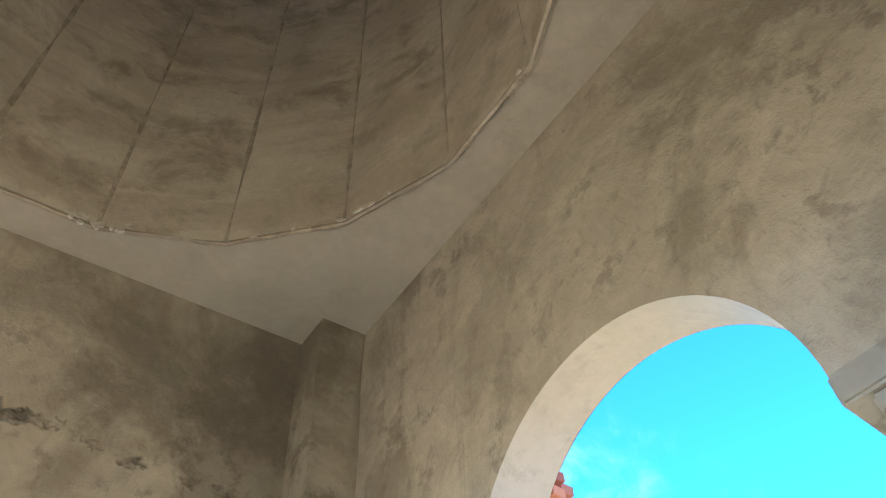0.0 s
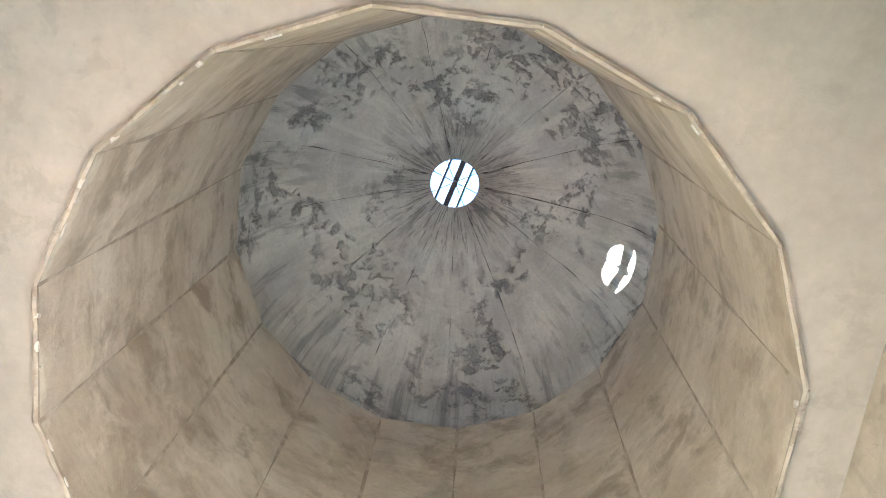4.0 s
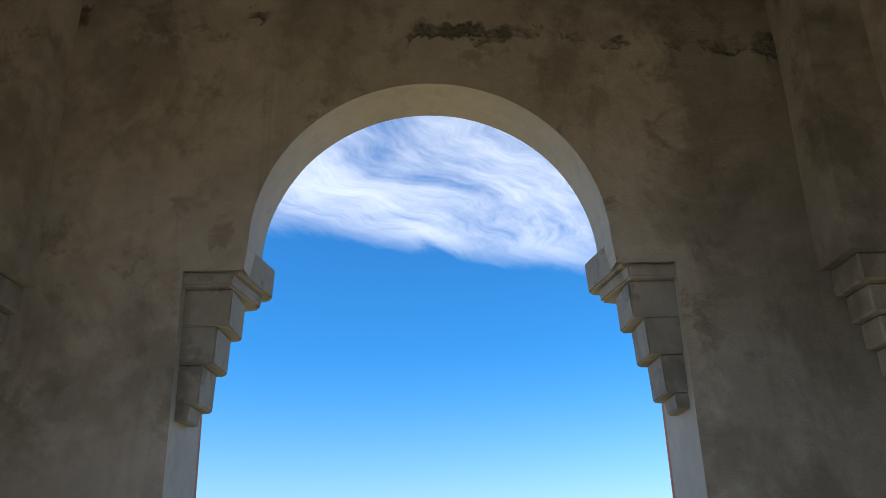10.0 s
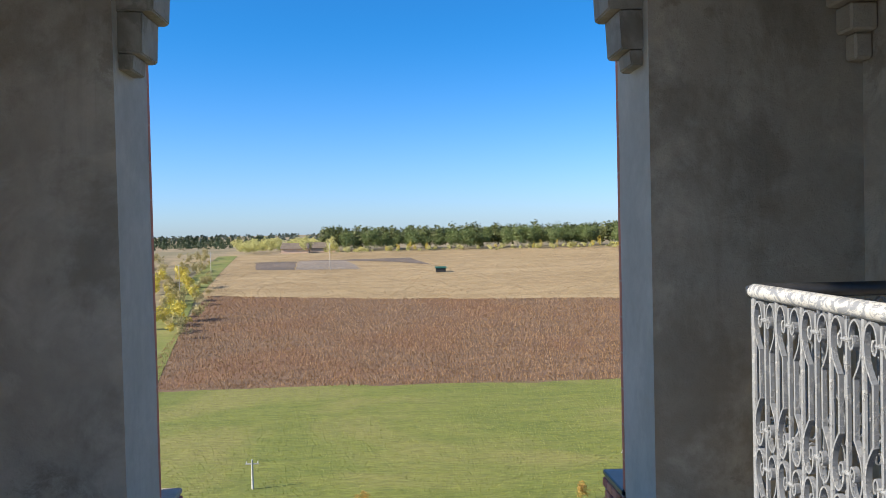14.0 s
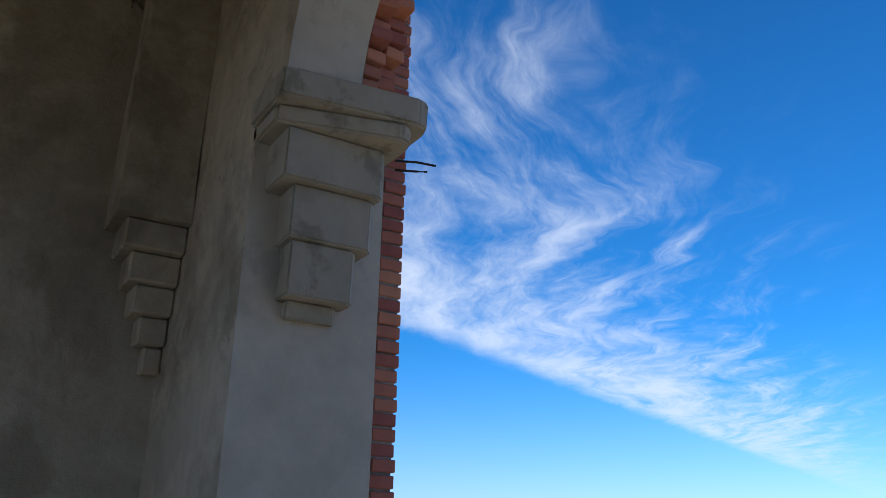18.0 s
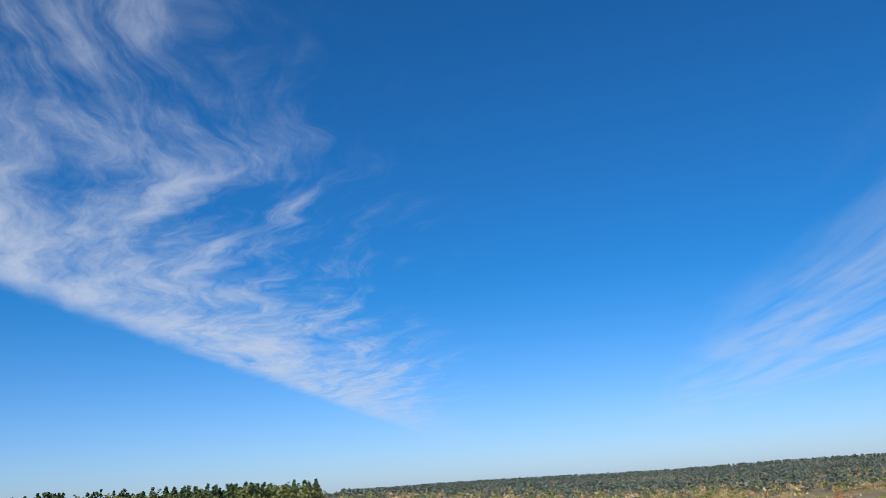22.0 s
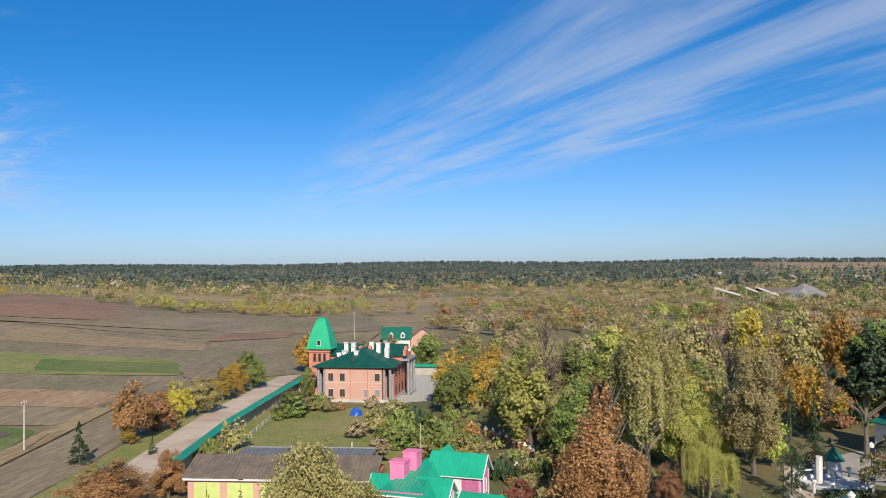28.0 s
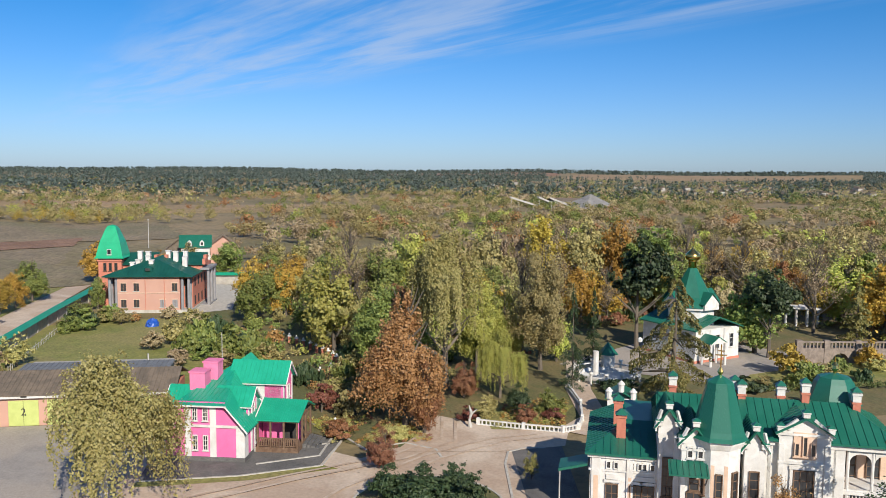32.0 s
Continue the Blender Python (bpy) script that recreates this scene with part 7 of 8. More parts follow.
# the small church
def church():
    c = root("church", "small white church with green tent roof and gilded onion dome", "church", pose(116.2, -55.6, 0, 0, 0, 20) @ Matrix.Diagonal((0.88, 0.88, 0.93, 1.0)))
    part("nave_wall", boxes((-6, 6, -5, 5, 0, 5.2)), WHITE, c)
    part("nave_plinth", boxes((-6.1, 6.1, -5.1, 5.1, 0, 0.45)), RED_WALL, c, "red brick plinth")
    roof(c, [[(-6.5, -5.5, 5.2), (6.5, -5.5, 5.2), (6.5, 0, 7.0), (-6.5, 0, 7.0)], [(-6.5, 5.5, 5.2), (6.5, 5.5, 5.2), (6.5, 0, 7.0), (-6.5, 0, 7.0)]], GREEN, "nave_roof", 0.15, 0.7)
    part("drum", lathe(bmesh.new(), [(4.0, 5.0), (4.0, 7.6), (4.5, 7.7), (4.5, 8.1)], 8, 0, 0, math.pi / 8), WHITE, c)
    part("tent_roof", lathe(bmesh.new(), [(4.7, 8.1), (3.4, 9.6), (0.75, 14.0)], 8, 0, 0, math.pi / 8), GREEN, c)
    part("lantern", lathe(bmesh.new(), [(0.7, 13.8), (0.6, 15.0), (0.85, 15.1)], 12), GOLD, c, "gilded neck", True)
    part("onion", lathe(bmesh.new(), [(0.7, 15.1), (1.2, 15.5), (1.3, 15.9), (1.0, 16.4), (0.45, 16.8), (0.12, 17.2), (0.03, 17.5)], 16), GOLD, c, "gilded onion dome", True)
    part("cross", boxes((-0.03, 0.03, -0.04, 0.04, 17.4, 18.9), (-0.03, 0.03, -0.45, 0.45, 18.3, 18.4), (-0.03, 0.03, -0.25, 0.25, 18.6, 18.68)), GOLD, c)
    for a in range(0, 360, 90):
        m = pose(0, 0, 0, 0, 0, a)
        bm = prism(bmesh.new(), [(-1.6, 7.8), (1.6, 7.8), (1.6, 8.8), (0, 10.2), (-1.6, 8.8)], -4.6, -4.2)
        o = part("kokoshnik", bm, WHITE, c)
        o.matrix_basis = m
        o = roof(c, [[(0, -4.8, 10.5), (0, -1.5, 10.5), (-1.9, -1.5, 8.7), (-1.9, -4.8, 8.7)], [(0, -4.8, 10.5), (0, -1.5, 10.5), (1.9, -1.5, 8.7), (1.9, -4.8, 8.7)]], GREEN, "kokoshnik_roof")
        for q in o:
            q.matrix_basis = m
    for y in (-3.2, 0, 3.2):
        window(c, facing(-6.02, y, 2.0, -90), 0.9, 2.2, WHITE, (0, 2))
        window(c, facing(y, -5.02, 2.0, 0), 0.9, 2.2, WHITE, (0, 2))
        part("pilaster", boxes((-6.15, -6.002, y + 1.3, y + 1.8, 1.2, 5.1)), WHITE, c)
    roof(c, [[(-9.0, 1.0, 3.6), (-9.0, 2.8, 4.6), (-6, 2.8, 4.6), (-6, 1.0, 3.6)], [(-9.0, 4.6, 3.6), (-9.0, 2.8, 4.6), (-6, 2.8, 4.6), (-6, 4.6, 3.6)]], GREEN, "porch_roof")
    for x in (-8.8, -7.0):
        for y in (1.2, 4.4):
            part("porch_column", tube(bmesh.new(), [(x, y, 0), (x, y, 3.6)], 0.22, 8), WHITE, c)
    part("porch_gable", prism(bmesh.new(), [(1.1, 3.5), (4.5, 3.5), (2.8, 4.5)], -8.95, -8.7, "x"), WHITE, c)
    return c


church()
# fountain with white balustrade and a green-capped kiosk
ft = root("fountain_terrace", "white balustraded terrace with stone urns", "fountain", pose(103.7, -38.0, 0, 0, 0, -20))
part("basin", lathe(bmesh.new(), [(3.6, 0), (3.6, 0.7), (3.2, 0.7), (3.1, 0.4), (0.3, 0.42)], 20), WHITE, ft)
for k in range(14):
    a = 2 * math.pi * k / 14
    part("baluster_post", tube(bmesh.new(), [(4.4 * math.cos(a), 4.4 * math.sin(a), 0), (4.4 * math.cos(a), 4.4 * math.sin(a), 1.2)], 0.16, 6), WHITE, ft)
    part("urn", lathe(bmesh.new(), [(0.12, 1.2), (0.3, 1.5), (0.22, 1.7)], 8, 4.4 * math.cos(a), 4.4 * math.sin(a)), WHITE, ft)
bm = lathe(bmesh.new(), [(4.52, 0.98), (4.52, 1.12), (4.28, 1.12), (4.28, 0.97)], 28)
for f in [f for f in bm.faces if len(f.verts) > 4]:
    bm.faces.remove(f)
part("rail", bm, WHITE, ft)
part("pillar", tube(bmesh.new(), [(0, 1.4, 0.4), (0, 1.4, 3.6)], 0.4, 8), WHITE, ft)
ks = root("kiosk", "small kiosk with a green tent top", "kiosk", pose(107.5, -39.6, 0))
part("booth", lathe(bmesh.new(), [(0.9, 0), (0.9, 2.4)], 6), WHITE, ks)
part("kiosk_roof", lathe(bmesh.new(), [(1.4, 2.4), (0.1, 4.0)], 6), GREEN, ks)
pg = root("pergola", "white columned pergola on a lawn", "pergola", pose(134.6, -85.6, 0, 0, 0, -30))
for y in (-2.6, -0.9, 0.9, 2.6):
    for x in (0, 2.4):
        part("column", tube(bmesh.new(), [(x, y, 0), (x, y, 3.1)], 0.2, 8), WHITE, pg)
part("beam", boxes((-0.4, 2.8, -3.2, 3.2, 3.1, 3.4)), WHITE, pg)
part("lattice", boxes((-0.2, 2.6, -3.0, -2.2, 3.4, 3.55), (-0.2, 2.6, -0.5, 0.5, 3.4, 3.55), (-0.2, 2.6, 2.2, 3.0, 3.4, 3.55)), WHITE, pg)
STONE = mat("brown_rubble_stone", mottled((0.30, 0.24, 0.20), (0.20, 0.16, 0.13), (0.38, 0.32, 0.28), scale=1.6, fine=8), bump=0.03)
br = root("stone_bridge", "brown stone terrace bridge with balusters and an arch", "bridge", pose(107.9, -72.5, 0, 0, 0, -8))
arch_pts = [(-9, 0)] + [(-2.0 + 1.3 * math.cos(a), 1.5 * math.sin(a)) for a in np.linspace(math.pi, 0, 9)] + [(4, 0), (4, 2.2), (-9, 2.2)]
part("wall", prism(bmesh.new(), arch_pts, 0.0, 2.0, "x"), STONE, br)
for i in range(24):
    part("baluster", boxes((0.1, 0.3, -8.8 + i * 0.53, -8.6 + i * 0.53, 2.2, 3.0)), STONE, br)
part("rail", boxes((0.0, 0.4, -9, 4, 3.0, 3.2)), STONE, br)
for y in (-9, -4.5, 0, 4):
    part("pier", boxes((-0.1, 0.6, y - 0.4, y + 0.4, 0, 3.35)), STONE, br)
lm = root("street_lamp", "thin dark street lamp on a square", "street lamp", pose(106, -43.5, 0))
part("pole", tube(bmesh.new(), [(0, 0, 0), (0, 0, 4.2)], [0.09, 0.05], 6), IRON, lm)
part("lantern", lathe(bmesh.new(), [(0.1, 4.2), (0.3, 4.3), (0.34, 4.7), (0.05, 4.95)], 6), WHITE, lm)
# small sculpture at the bed, a plain pale shape on a pole
st = root("sculpture", "small pale garden sculpture beside a white wall", "sculpture", pose(85.6, -16.4, 0))
bm = bmesh.new()
tube(bm, [(0, 0, 0), (0.05, 0.1, 0.9), (0, -0.1, 1.6), (0.1, 0.15, 2.4)], [0.25, 0.12, 0.2, 0.05], 7)
tube(bm, [(0, -0.1, 1.5), (0, -0.7, 2.0)], [0.1, 0.04], 5)
part("figure", bm, POLE, st)
lpost = root("bollard_lamp", "thin pale lamp post in a flower bed", "street lamp", pose(85.0, -2.2, 0))
part("post", tube(bmesh.new(), [(0, 0, 0), (0, 0, 1.6)], 0.05, 6), POLE, lpost)
part("head", lathe(bmesh.new(), [(0.12, 1.6), (0.16, 1.75), (0.03, 1.9)], 8), WHITE, lpost)

# poles in the fields
def field_pole(x, y, h, cross=True):
    z = land(x, y)
    p = root("utility_pole", "pale concrete utility pole in a field", "pole", pose(x, y, z), "utility poles")
    part("shaft", tube(bmesh.new(), [(0, 0, 0), (0, 0, h)], [0.14, 0.09], 8), POLE, p)
    if cross:
        part("crossbar", boxes((-0.7, 0.7, -0.05, 0.05, h - 0.5, h - 0.38)), POLE, p)
        for x2 in (-0.6, 0.0, 0.6):
            part("insulator", tube(bmesh.new(), [(x2, 0, h - 0.38), (x2, 0, h - 0.18)], 0.05, 6), WHITE, p)


for x, y, h in ((-14.9, 84.5, 3.2), (24.1, 79.5, 4.2), (polar(-4.1, 335)[0], polar(-4.1, 335)[1], 11), (polar(-14.3, 265)[0], polar(-14.3, 265)[1], 11), (polar(-12.2, 330)[0], polar(-12.2, 330)[1], 9),
                (polar(58.7, 138)[0], polar(58.7, 138)[1], 7.5), (polar(50.7, 127)[0], polar(50.7, 127)[1], 7), (polar(79, 300)[0], polar(79, 300)[1], 10)):
    field_pole(x, y, h)
sx, sy = polar(3.7, 316)
fs = root("field_shed", "small green-roofed shed in a dry field", "shed", pose(sx, sy, land(sx, sy)))
part("wall", boxes((-1.9, 1.9, -1.2, 1.2, 0, 1.7)), DARK, fs)
roof(fs, [[(-2.2, -1.5, 1.7), (2.2, -1.5, 1.7), (2.2, 0, 2.3), (-2.2, 0, 2.3)], [(-2.2, 1.5, 1.7), (2.2, 1.5, 1.7), (2.2, 0, 2.3), (-2.2, 0, 2.3)]], GREEN_DARK)
for az, d in ((-6.5, 425), (-4.6, 432)):
    hx, hy = polar(az, d)
    fh = root("farmhouse", "low farmhouse with a pale gable roof among trees", "house", pose(hx, hy, land(hx, hy)), "far farmhouses")
    part("wall", boxes((-7, 7, 0, 7, 0, 2.6)), PEACH, fh)
    roof(fh, [[(-7.6, -0.6, 2.5), (7.6, -0.6, 2.5), (7.0, 3.5, 5.4), (-7.0, 3.5, 5.4)], [(-7.6, 7.6, 2.5), (7.6, 7.6, 2.5), (7.0, 3.5, 5.4), (-7.0, 3.5, 5.4)]], SLATE)

# the far village, the quarry plant and its heap
vil = random.Random(21)
far = root("far_village", "scattered white houses with dull roofs on a far slope", "village", kind="stuff")
wb, rb = bmesh.new(), bmesh.new()
for i in range(170):
    az = vil.uniform(96, 132) if i > 45 else vil.uniform(62, 74)
    d = vil.uniform(1000, 1700) if i > 45 else vil.uniform(900, 1200)
    x, y = polar(az, d)
    z = land(x, y)
    w, dd, hh = vil.uniform(5, 9), vil.uniform(5, 10), vil.uniform(3.0, 4.6)
    box(wb, x - w / 2, x + w / 2, y - dd / 2, y + dd / 2, z, z + hh)
    prism(rb, [(y - dd / 2 - 0.5, z + hh), (y + dd / 2 + 0.5, z + hh), (y, z + hh + 2.6)], x - w / 2 - 0.5, x + w / 2 + 0.5, "x")
part("walls", wb, POLE, far)
part("roofs", rb, SLATE, far)
qx, qy = polar(109.0, 600)
hp = root("gravel_heap", "grey heap of crushed stone at a far works", "gravel heap", pose(qx, qy, 0))
bm = lathe(bmesh.new(), [(22, -0.5), (14, 4.5), (6, 8.5), (0.8, 10.5)], 24)
for v in bm.verts:
    v.co += Vector(noise.noise_vector(v.co * 0.12)) * 2.2
part("stone_mound", bm, mat("crushed_stone", mottled((0.30, 0.29, 0.28), (0.22, 0.21, 0.20), scale=0.2, fine=2), bump=0.2), hp)
for k, (az, d, l, a) in enumerate(((104.6, 590, 26, 100), (106.2, 600, 24, 120), (107.2, 580, 20, 80))):
    x, y = polar(az, d)
    cv = root("conveyor", "pale inclined conveyor of a far stone works", "conveyor", pose(x, y, 0, 0, 0, a), "conveyors of the stone works")
    part("belt", prism(bmesh.new(), [(-l / 2, 1.0), (l / 2, 8.5), (l / 2, 9.8), (-l / 2, 2.2)], -0.9, 0.9), POLE, cv)
    for xx in (-l / 5, l / 4, l / 2 - 1):
        part("leg", tube(bmesh.new(), [(xx, 0, 0), (xx, 0, 4 + xx * 0.29)], 0.25, 5), POLE, cv)
hall = root("works_hall", "long pale hall of a far stone works", "hall", pose(*polar(107.8, 640), 0, 0, 0, 10))
part("wall", boxes((0, 14, -16, 16, 0, 5)), POLE, hall)
roof(hall, [[(-0.5, -16.5, 5), (-0.5, 16.5, 5), (7, 16.5, 7.4), (7, -16.5, 7.4)], [(14.5, -16.5, 5), (14.5, 16.5, 5), (7, 16.5, 7.4), (7, -16.5, 7.4)]], SLATE)

# ---- trees, shrubs and woods ----
LEAF_RNG = np.random.default_rng(4)


def leaf_mesh(name, pos, size, material, droop=0.0, tall=1.0, out=None):
    """Many small four-cornered leaves at the given places, freely turned; tall undoes a later stretch upwards."""
    n = len(pos)
    g = LEAF_RNG
    a = g.normal(size=(n, 3))
    if out is not None:
        a += out / (np.linalg.norm(out, axis=1)[:, None] + 1e-6) * 1.5
    a /= np.linalg.norm(a, axis=1)[:, None]
    b = g.normal(size=(n, 3))
    b[:, 2] -= droop * 2.0
    b -= (a * b).sum(1)[:, None] * a
    b /= np.linalg.norm(b, axis=1)[:, None]
    c = np.cross(a, b)
    s = (size * g.uniform(0.55, 1.4, n))[:, None]
    fit = np.array([1, 1, tall])
    a, b, c = a * fit * s, b * fit * s, c * fit * s
    v = np.empty((n, 4, 3))
    v[:, 0], v[:, 1], v[:, 2], v[:, 3] = pos - b * 0.6, pos + c * 0.42 + a * 0.1, pos + b * 0.6, pos - c * 0.42 + a * 0.1
    me = bpy.data.meshes.new(name)
    me.vertices.add(n * 4)
    me.vertices.foreach_set("co", v.reshape(-1))
    me.loops.add(n * 4)
    me.loops.foreach_set("vertex_index", np.arange(n * 4, dtype=np.int32))
    me.polygons.add(n)
    me.polygons.foreach_set("loop_start", np.arange(0, n * 4, 4, dtype=np.int32))
    me.update(calc_edges=True)
    me.materials.append(material)
    return me


def ball(rng, n, power=0.5):
    q = rng.normal(size=(n, 3))
    return q / np.linalg.norm(q, axis=1)[:, None] * (rng.uniform(0, 1, n) ** power)[:, None]


def crown_points(kind, n, rng):
    """Leaf places in a crown of height 1 (z from 0 to 1) and half-width 1."""
    if kind in ("broad", "bush", "pine", "bare", "cone"):
        low, lobes, subs = {"cone": (-0.02, 15, 16), "broad": (-0.04, 11, 14), "bush": (-0.05, 9, 9), "pine": (0.42, 8, 8), "bare": (0.22, 9, 10)}[kind]
        cz, rz = (low + 1) / 2, (1 - low) / 2
        d = ball(rng, lobes, 0.3) * rng.uniform(0.42, 0.66, (lobes, 1))
        d[0] = (0.05, -0.05, 0.62)
        d[1:4, 2] = -np.abs(d[1:4, 2]) * 0.8
        d[1:4, :2] *= 1.2
        size = rng.uniform(0.30, 0.50, lobes)
        own = np.repeat(np.arange(lobes), subs)
        sub = d[own] + ball(rng, lobes * subs, 0.25) * size[own][:, None]
        ss = rng.uniform(0.08, 0.19, lobes * subs)
        which = rng.choice(lobes * subs, n, p=ss ** 2 / (ss ** 2).sum())
        p = sub[which] + ball(rng, n, 0.45) * ss[which][:, None]
        stray = rng.random(n) < 0.12
        p[stray] += rng.normal(size=(stray.sum(), 3)) * 0.07
        p = p * np.array([1, 1, rz]) + np.array([0, 0, cz])
        p[:, 2] = np.clip(p[:, 2], 0.02, 1.05)
        if kind == "cone":
            p[:, :2] *= np.clip(1.35 - 1.0 * p[:, 2], 0.28, 1.2)[:, None]
    elif kind == "weeping":
        lobes, k = 11, 330
        la, lr = rng.uniform(0, 2 * np.pi, lobes), np.sqrt(rng.uniform(0, 0.75, lobes))
        lz = 0.99 - 0.45 * lr ** 2 - rng.uniform(0, 0.14, lobes)
        lz[0], lr[0] = 0.98, 0.05
        own = rng.integers(0, lobes, k)
        off = ball(rng, k, 0.5) * np.array([0.32, 0.32, 0.10])
        sx, sy, top = lr[own] * np.cos(la[own]) + off[:, 0], lr[own] * np.sin(la[own]) + off[:, 1], lz[own] + off[:, 2] - 0.25 * (off[:, :2] ** 2).sum(1)
        rad = np.hypot(sx, sy)
        length = rng.uniform(0.10, 0.46, k) * (0.5 + rad)
        which = rng.integers(0, k, n)
        t = rng.uniform(0, 1, n) ** 1.3
        z = np.maximum(top[which] - t * length[which], 0.05)
        spread = 0.012 + 0.034 * (1 - t)
        # twigs sway outwards as they hang
        out = 1 + 0.10 * t / (0.3 + rad[which])
        p = np.stack([sx[which] * out + rng.normal(size=n) * spread, sy[which] * out + rng.normal(size=n) * spread, z + rng.normal(size=n) * 0.008], 1)
    else:
        k = 110 if kind == "spruce" else 44
        zz = np.sort(rng.uniform(0.05, 0.98, k))
        if kind == "larch":
            zz = np.repeat(np.linspace(0.12, 0.96, 11), 4) + rng.uniform(-0.02, 0.02, k)
        ang = rng.uniform(0, 2 * np.pi, k)
        reach = (1.02 - zz) ** (0.85 if kind == "spruce" else 0.6) * rng.uniform(0.55, 1.08, k)
        which = rng.choice(k, n, p=(reach + 0.1) / (reach + 0.1).sum())
        t = np.sqrt(rng.uniform(0, 1, n))
        r = reach[which] * t
        a = ang[which] + rng.normal(size=n) * (0.05 if kind == "larch" else 0.16) / (0.25 + t)
        sag = 0.06 * t if kind == "spruce" else 0.13 * t * t - 0.05 * t
        hang = rng.uniform(0, 1, n) ** 2 * (0.028 if kind == "spruce" else 0.065)
        p = np.stack([r * np.cos(a), r * np.sin(a), zz[which] - sag - hang], 1)
    return p


def trunk_mesh(kind, name, material, rng):
    """Tapered trunk with limbs, for a tree of height 1 and crown half-width about 1 (scaled later)."""
    bm = bmesh.new()
    lean = Vector((rng.uniform(-0.06, 0.06), rng.uniform(-0.06, 0.06), 0))
    top = 0.93 if kind != "bush" else 0.5
    pts = [Vector((0, 0, -0.02)) + lean * t + Vector((rng.uniform(-.02, .02), rng.uniform(-.02, .02), top * t)) for t in (0, 0.2, 0.45, 0.7, 1.0)]
    tube(bm, pts, [0.062, 0.048, 0.036, 0.022, 0.005], 7)
    limbs = {"cone": 16, "broad": 14, "bush": 7, "pine": 9, "weeping": 16, "spruce": 0, "larch": 14, "bare": 34}[kind]
    for i in range(limbs):
        t = rng.uniform(0.22, 0.9)
        base = pts[0].lerp(pts[-1], t)
        a = rng.uniform(0, 2 * math.pi)
        ln = rng.uniform(0.45, 0.85) * (1.15 - t)
        out = Vector((math.cos(a), math.sin(a), 0))
        rise = rng.uniform(0.10, 0.26) if kind != "larch" else -0.05
        mid, end = base + out * ln * 0.5 + Vector((0, 0, rise * 0.45)), base + out * ln + Vector((0, 0, rise))
        tube(bm, [base, mid, end], [0.020 * (1.2 - t), 0.011, 0.003], 5, False)
        if kind in ("bare", "weeping", "broad"):
            for j in range(5 if kind == "bare" else 2):
                b2 = base.lerp(end, rng.uniform(0.3, 1.0))
                o2 = Vector((rng.uniform(-1, 1), rng.uniform(-1, 1), 0)) * 0.22
                up2 = 0.16 if kind != "weeping" else 0.03
                tube(bm, [b2, b2 + o2 * 0.5 + Vector((0, 0, up2 * 0.45)), b2 + o2 + Vector((0, 0, up2))], [0.006, 0.004, 0.0015], 4, False)
    me = bpy.data.meshes.new(name)
    bm.to_mesh(me)
    bm.free()
    me.materials.append(material)
    return me


NAMES = {"cone": ("tree", "tall broad-based tree with dense leaves"), "broad": ("tree", "broad-leaved tree"), "weeping": ("weeping_tree", "weeping tree with hanging twigs"), "spruce": ("spruce", "tall narrow conifer"), "larch": ("conifer", "conifer with drooping boughs"),
         "pine": ("pine", "pine with an open crown"), "bush": ("shrub", "rounded shrub"), "bare": ("bare_tree", "nearly leafless tree")}
TINT = {"birch": "pale yellow-olive", "oak": "deep green", "olive": "pale olive", "rust": "rusty brown", "red": "dark red", "lime": "yellow-green", "brown": "grey-brown", "dark": "dark green", "spruce": "dull green", "green": "green", "orange": "orange", "yellow": "bright yellow"}
# leaves and their size (in crown half-widths) for trees near the tower and for those further off
LEAVES = {"broad": (26000, 6500), "cone": (30000, 6500), "weeping": (46000, 8000), "spruce": (9000, 4000), "larch": (16000, 5000), "pine": (14000, 5500), "bush": (5200, 1700), "bare": (5200, 2600)}
SIZES = {"broad": (0.037, 0.068), "cone": (0.034, 0.068), "weeping": (0.030, 0.055), "spruce": (0.050, 0.08), "larch": (0.030, 0.06), "pine": (0.042, 0.072), "bush": (0.060, 0.105), "bare": (0.026, 0.038)}
protos = {}


def tree(kind, colour, x, y, h, w, variant=0, ground=None):
    """A tree of its own at (x, y), h high, with crown half-width w."""
    if kind in ("broad", "bare", "pine") and math.hypot(x, y) > 95:
        w *= 1.2
    far = 0 if math.hypot(x, y) < (118 if kind != "bush" else 100) else 1
    key = (kind, colour, variant, far)
    nm, words = NAMES[kind]
    label = f"{TINT[colour]} {words} in autumn" if kind != "bush" else f"{TINT[colour]} {words} growing in the grounds"
    m = Matrix.Translation((x, y, land(x, y) if ground is None else ground)) @ Matrix.Rotation(((x * 7.3 + y * 3.1) % 6.28), 4, "Z") @ Matrix.Diagonal((w, w, h, 1))
    if key not in protos:
        rng = np.random.default_rng(len(protos) * 13 + 7)
        r = root(nm, label, "shrub" if kind == "bush" else "tree", None, "shrubs" if kind == "bush" else "trees of the grounds")
        pts = crown_points(kind, LEAVES[kind][far], rng)
        part("trunk", trunk_mesh(kind, "trunk", BIRCH if colour == "birch" and x < 80 else BARK, random.Random(len(protos))), None, r)
        part("crown", leaf_mesh("crown", pts, SIZES[kind][far], LEAF[colour], 1.0 if kind in ("weeping", "larch") else 0.0, w / h, (pts - np.array([0, 0, 0.45])) * np.array([1, 1, 1.2])), None, r)
        protos[key] = r
        r.matrix_basis = m
        return r
    o = copy_thing(protos[key], Matrix())
    o.matrix_basis = m
    return o


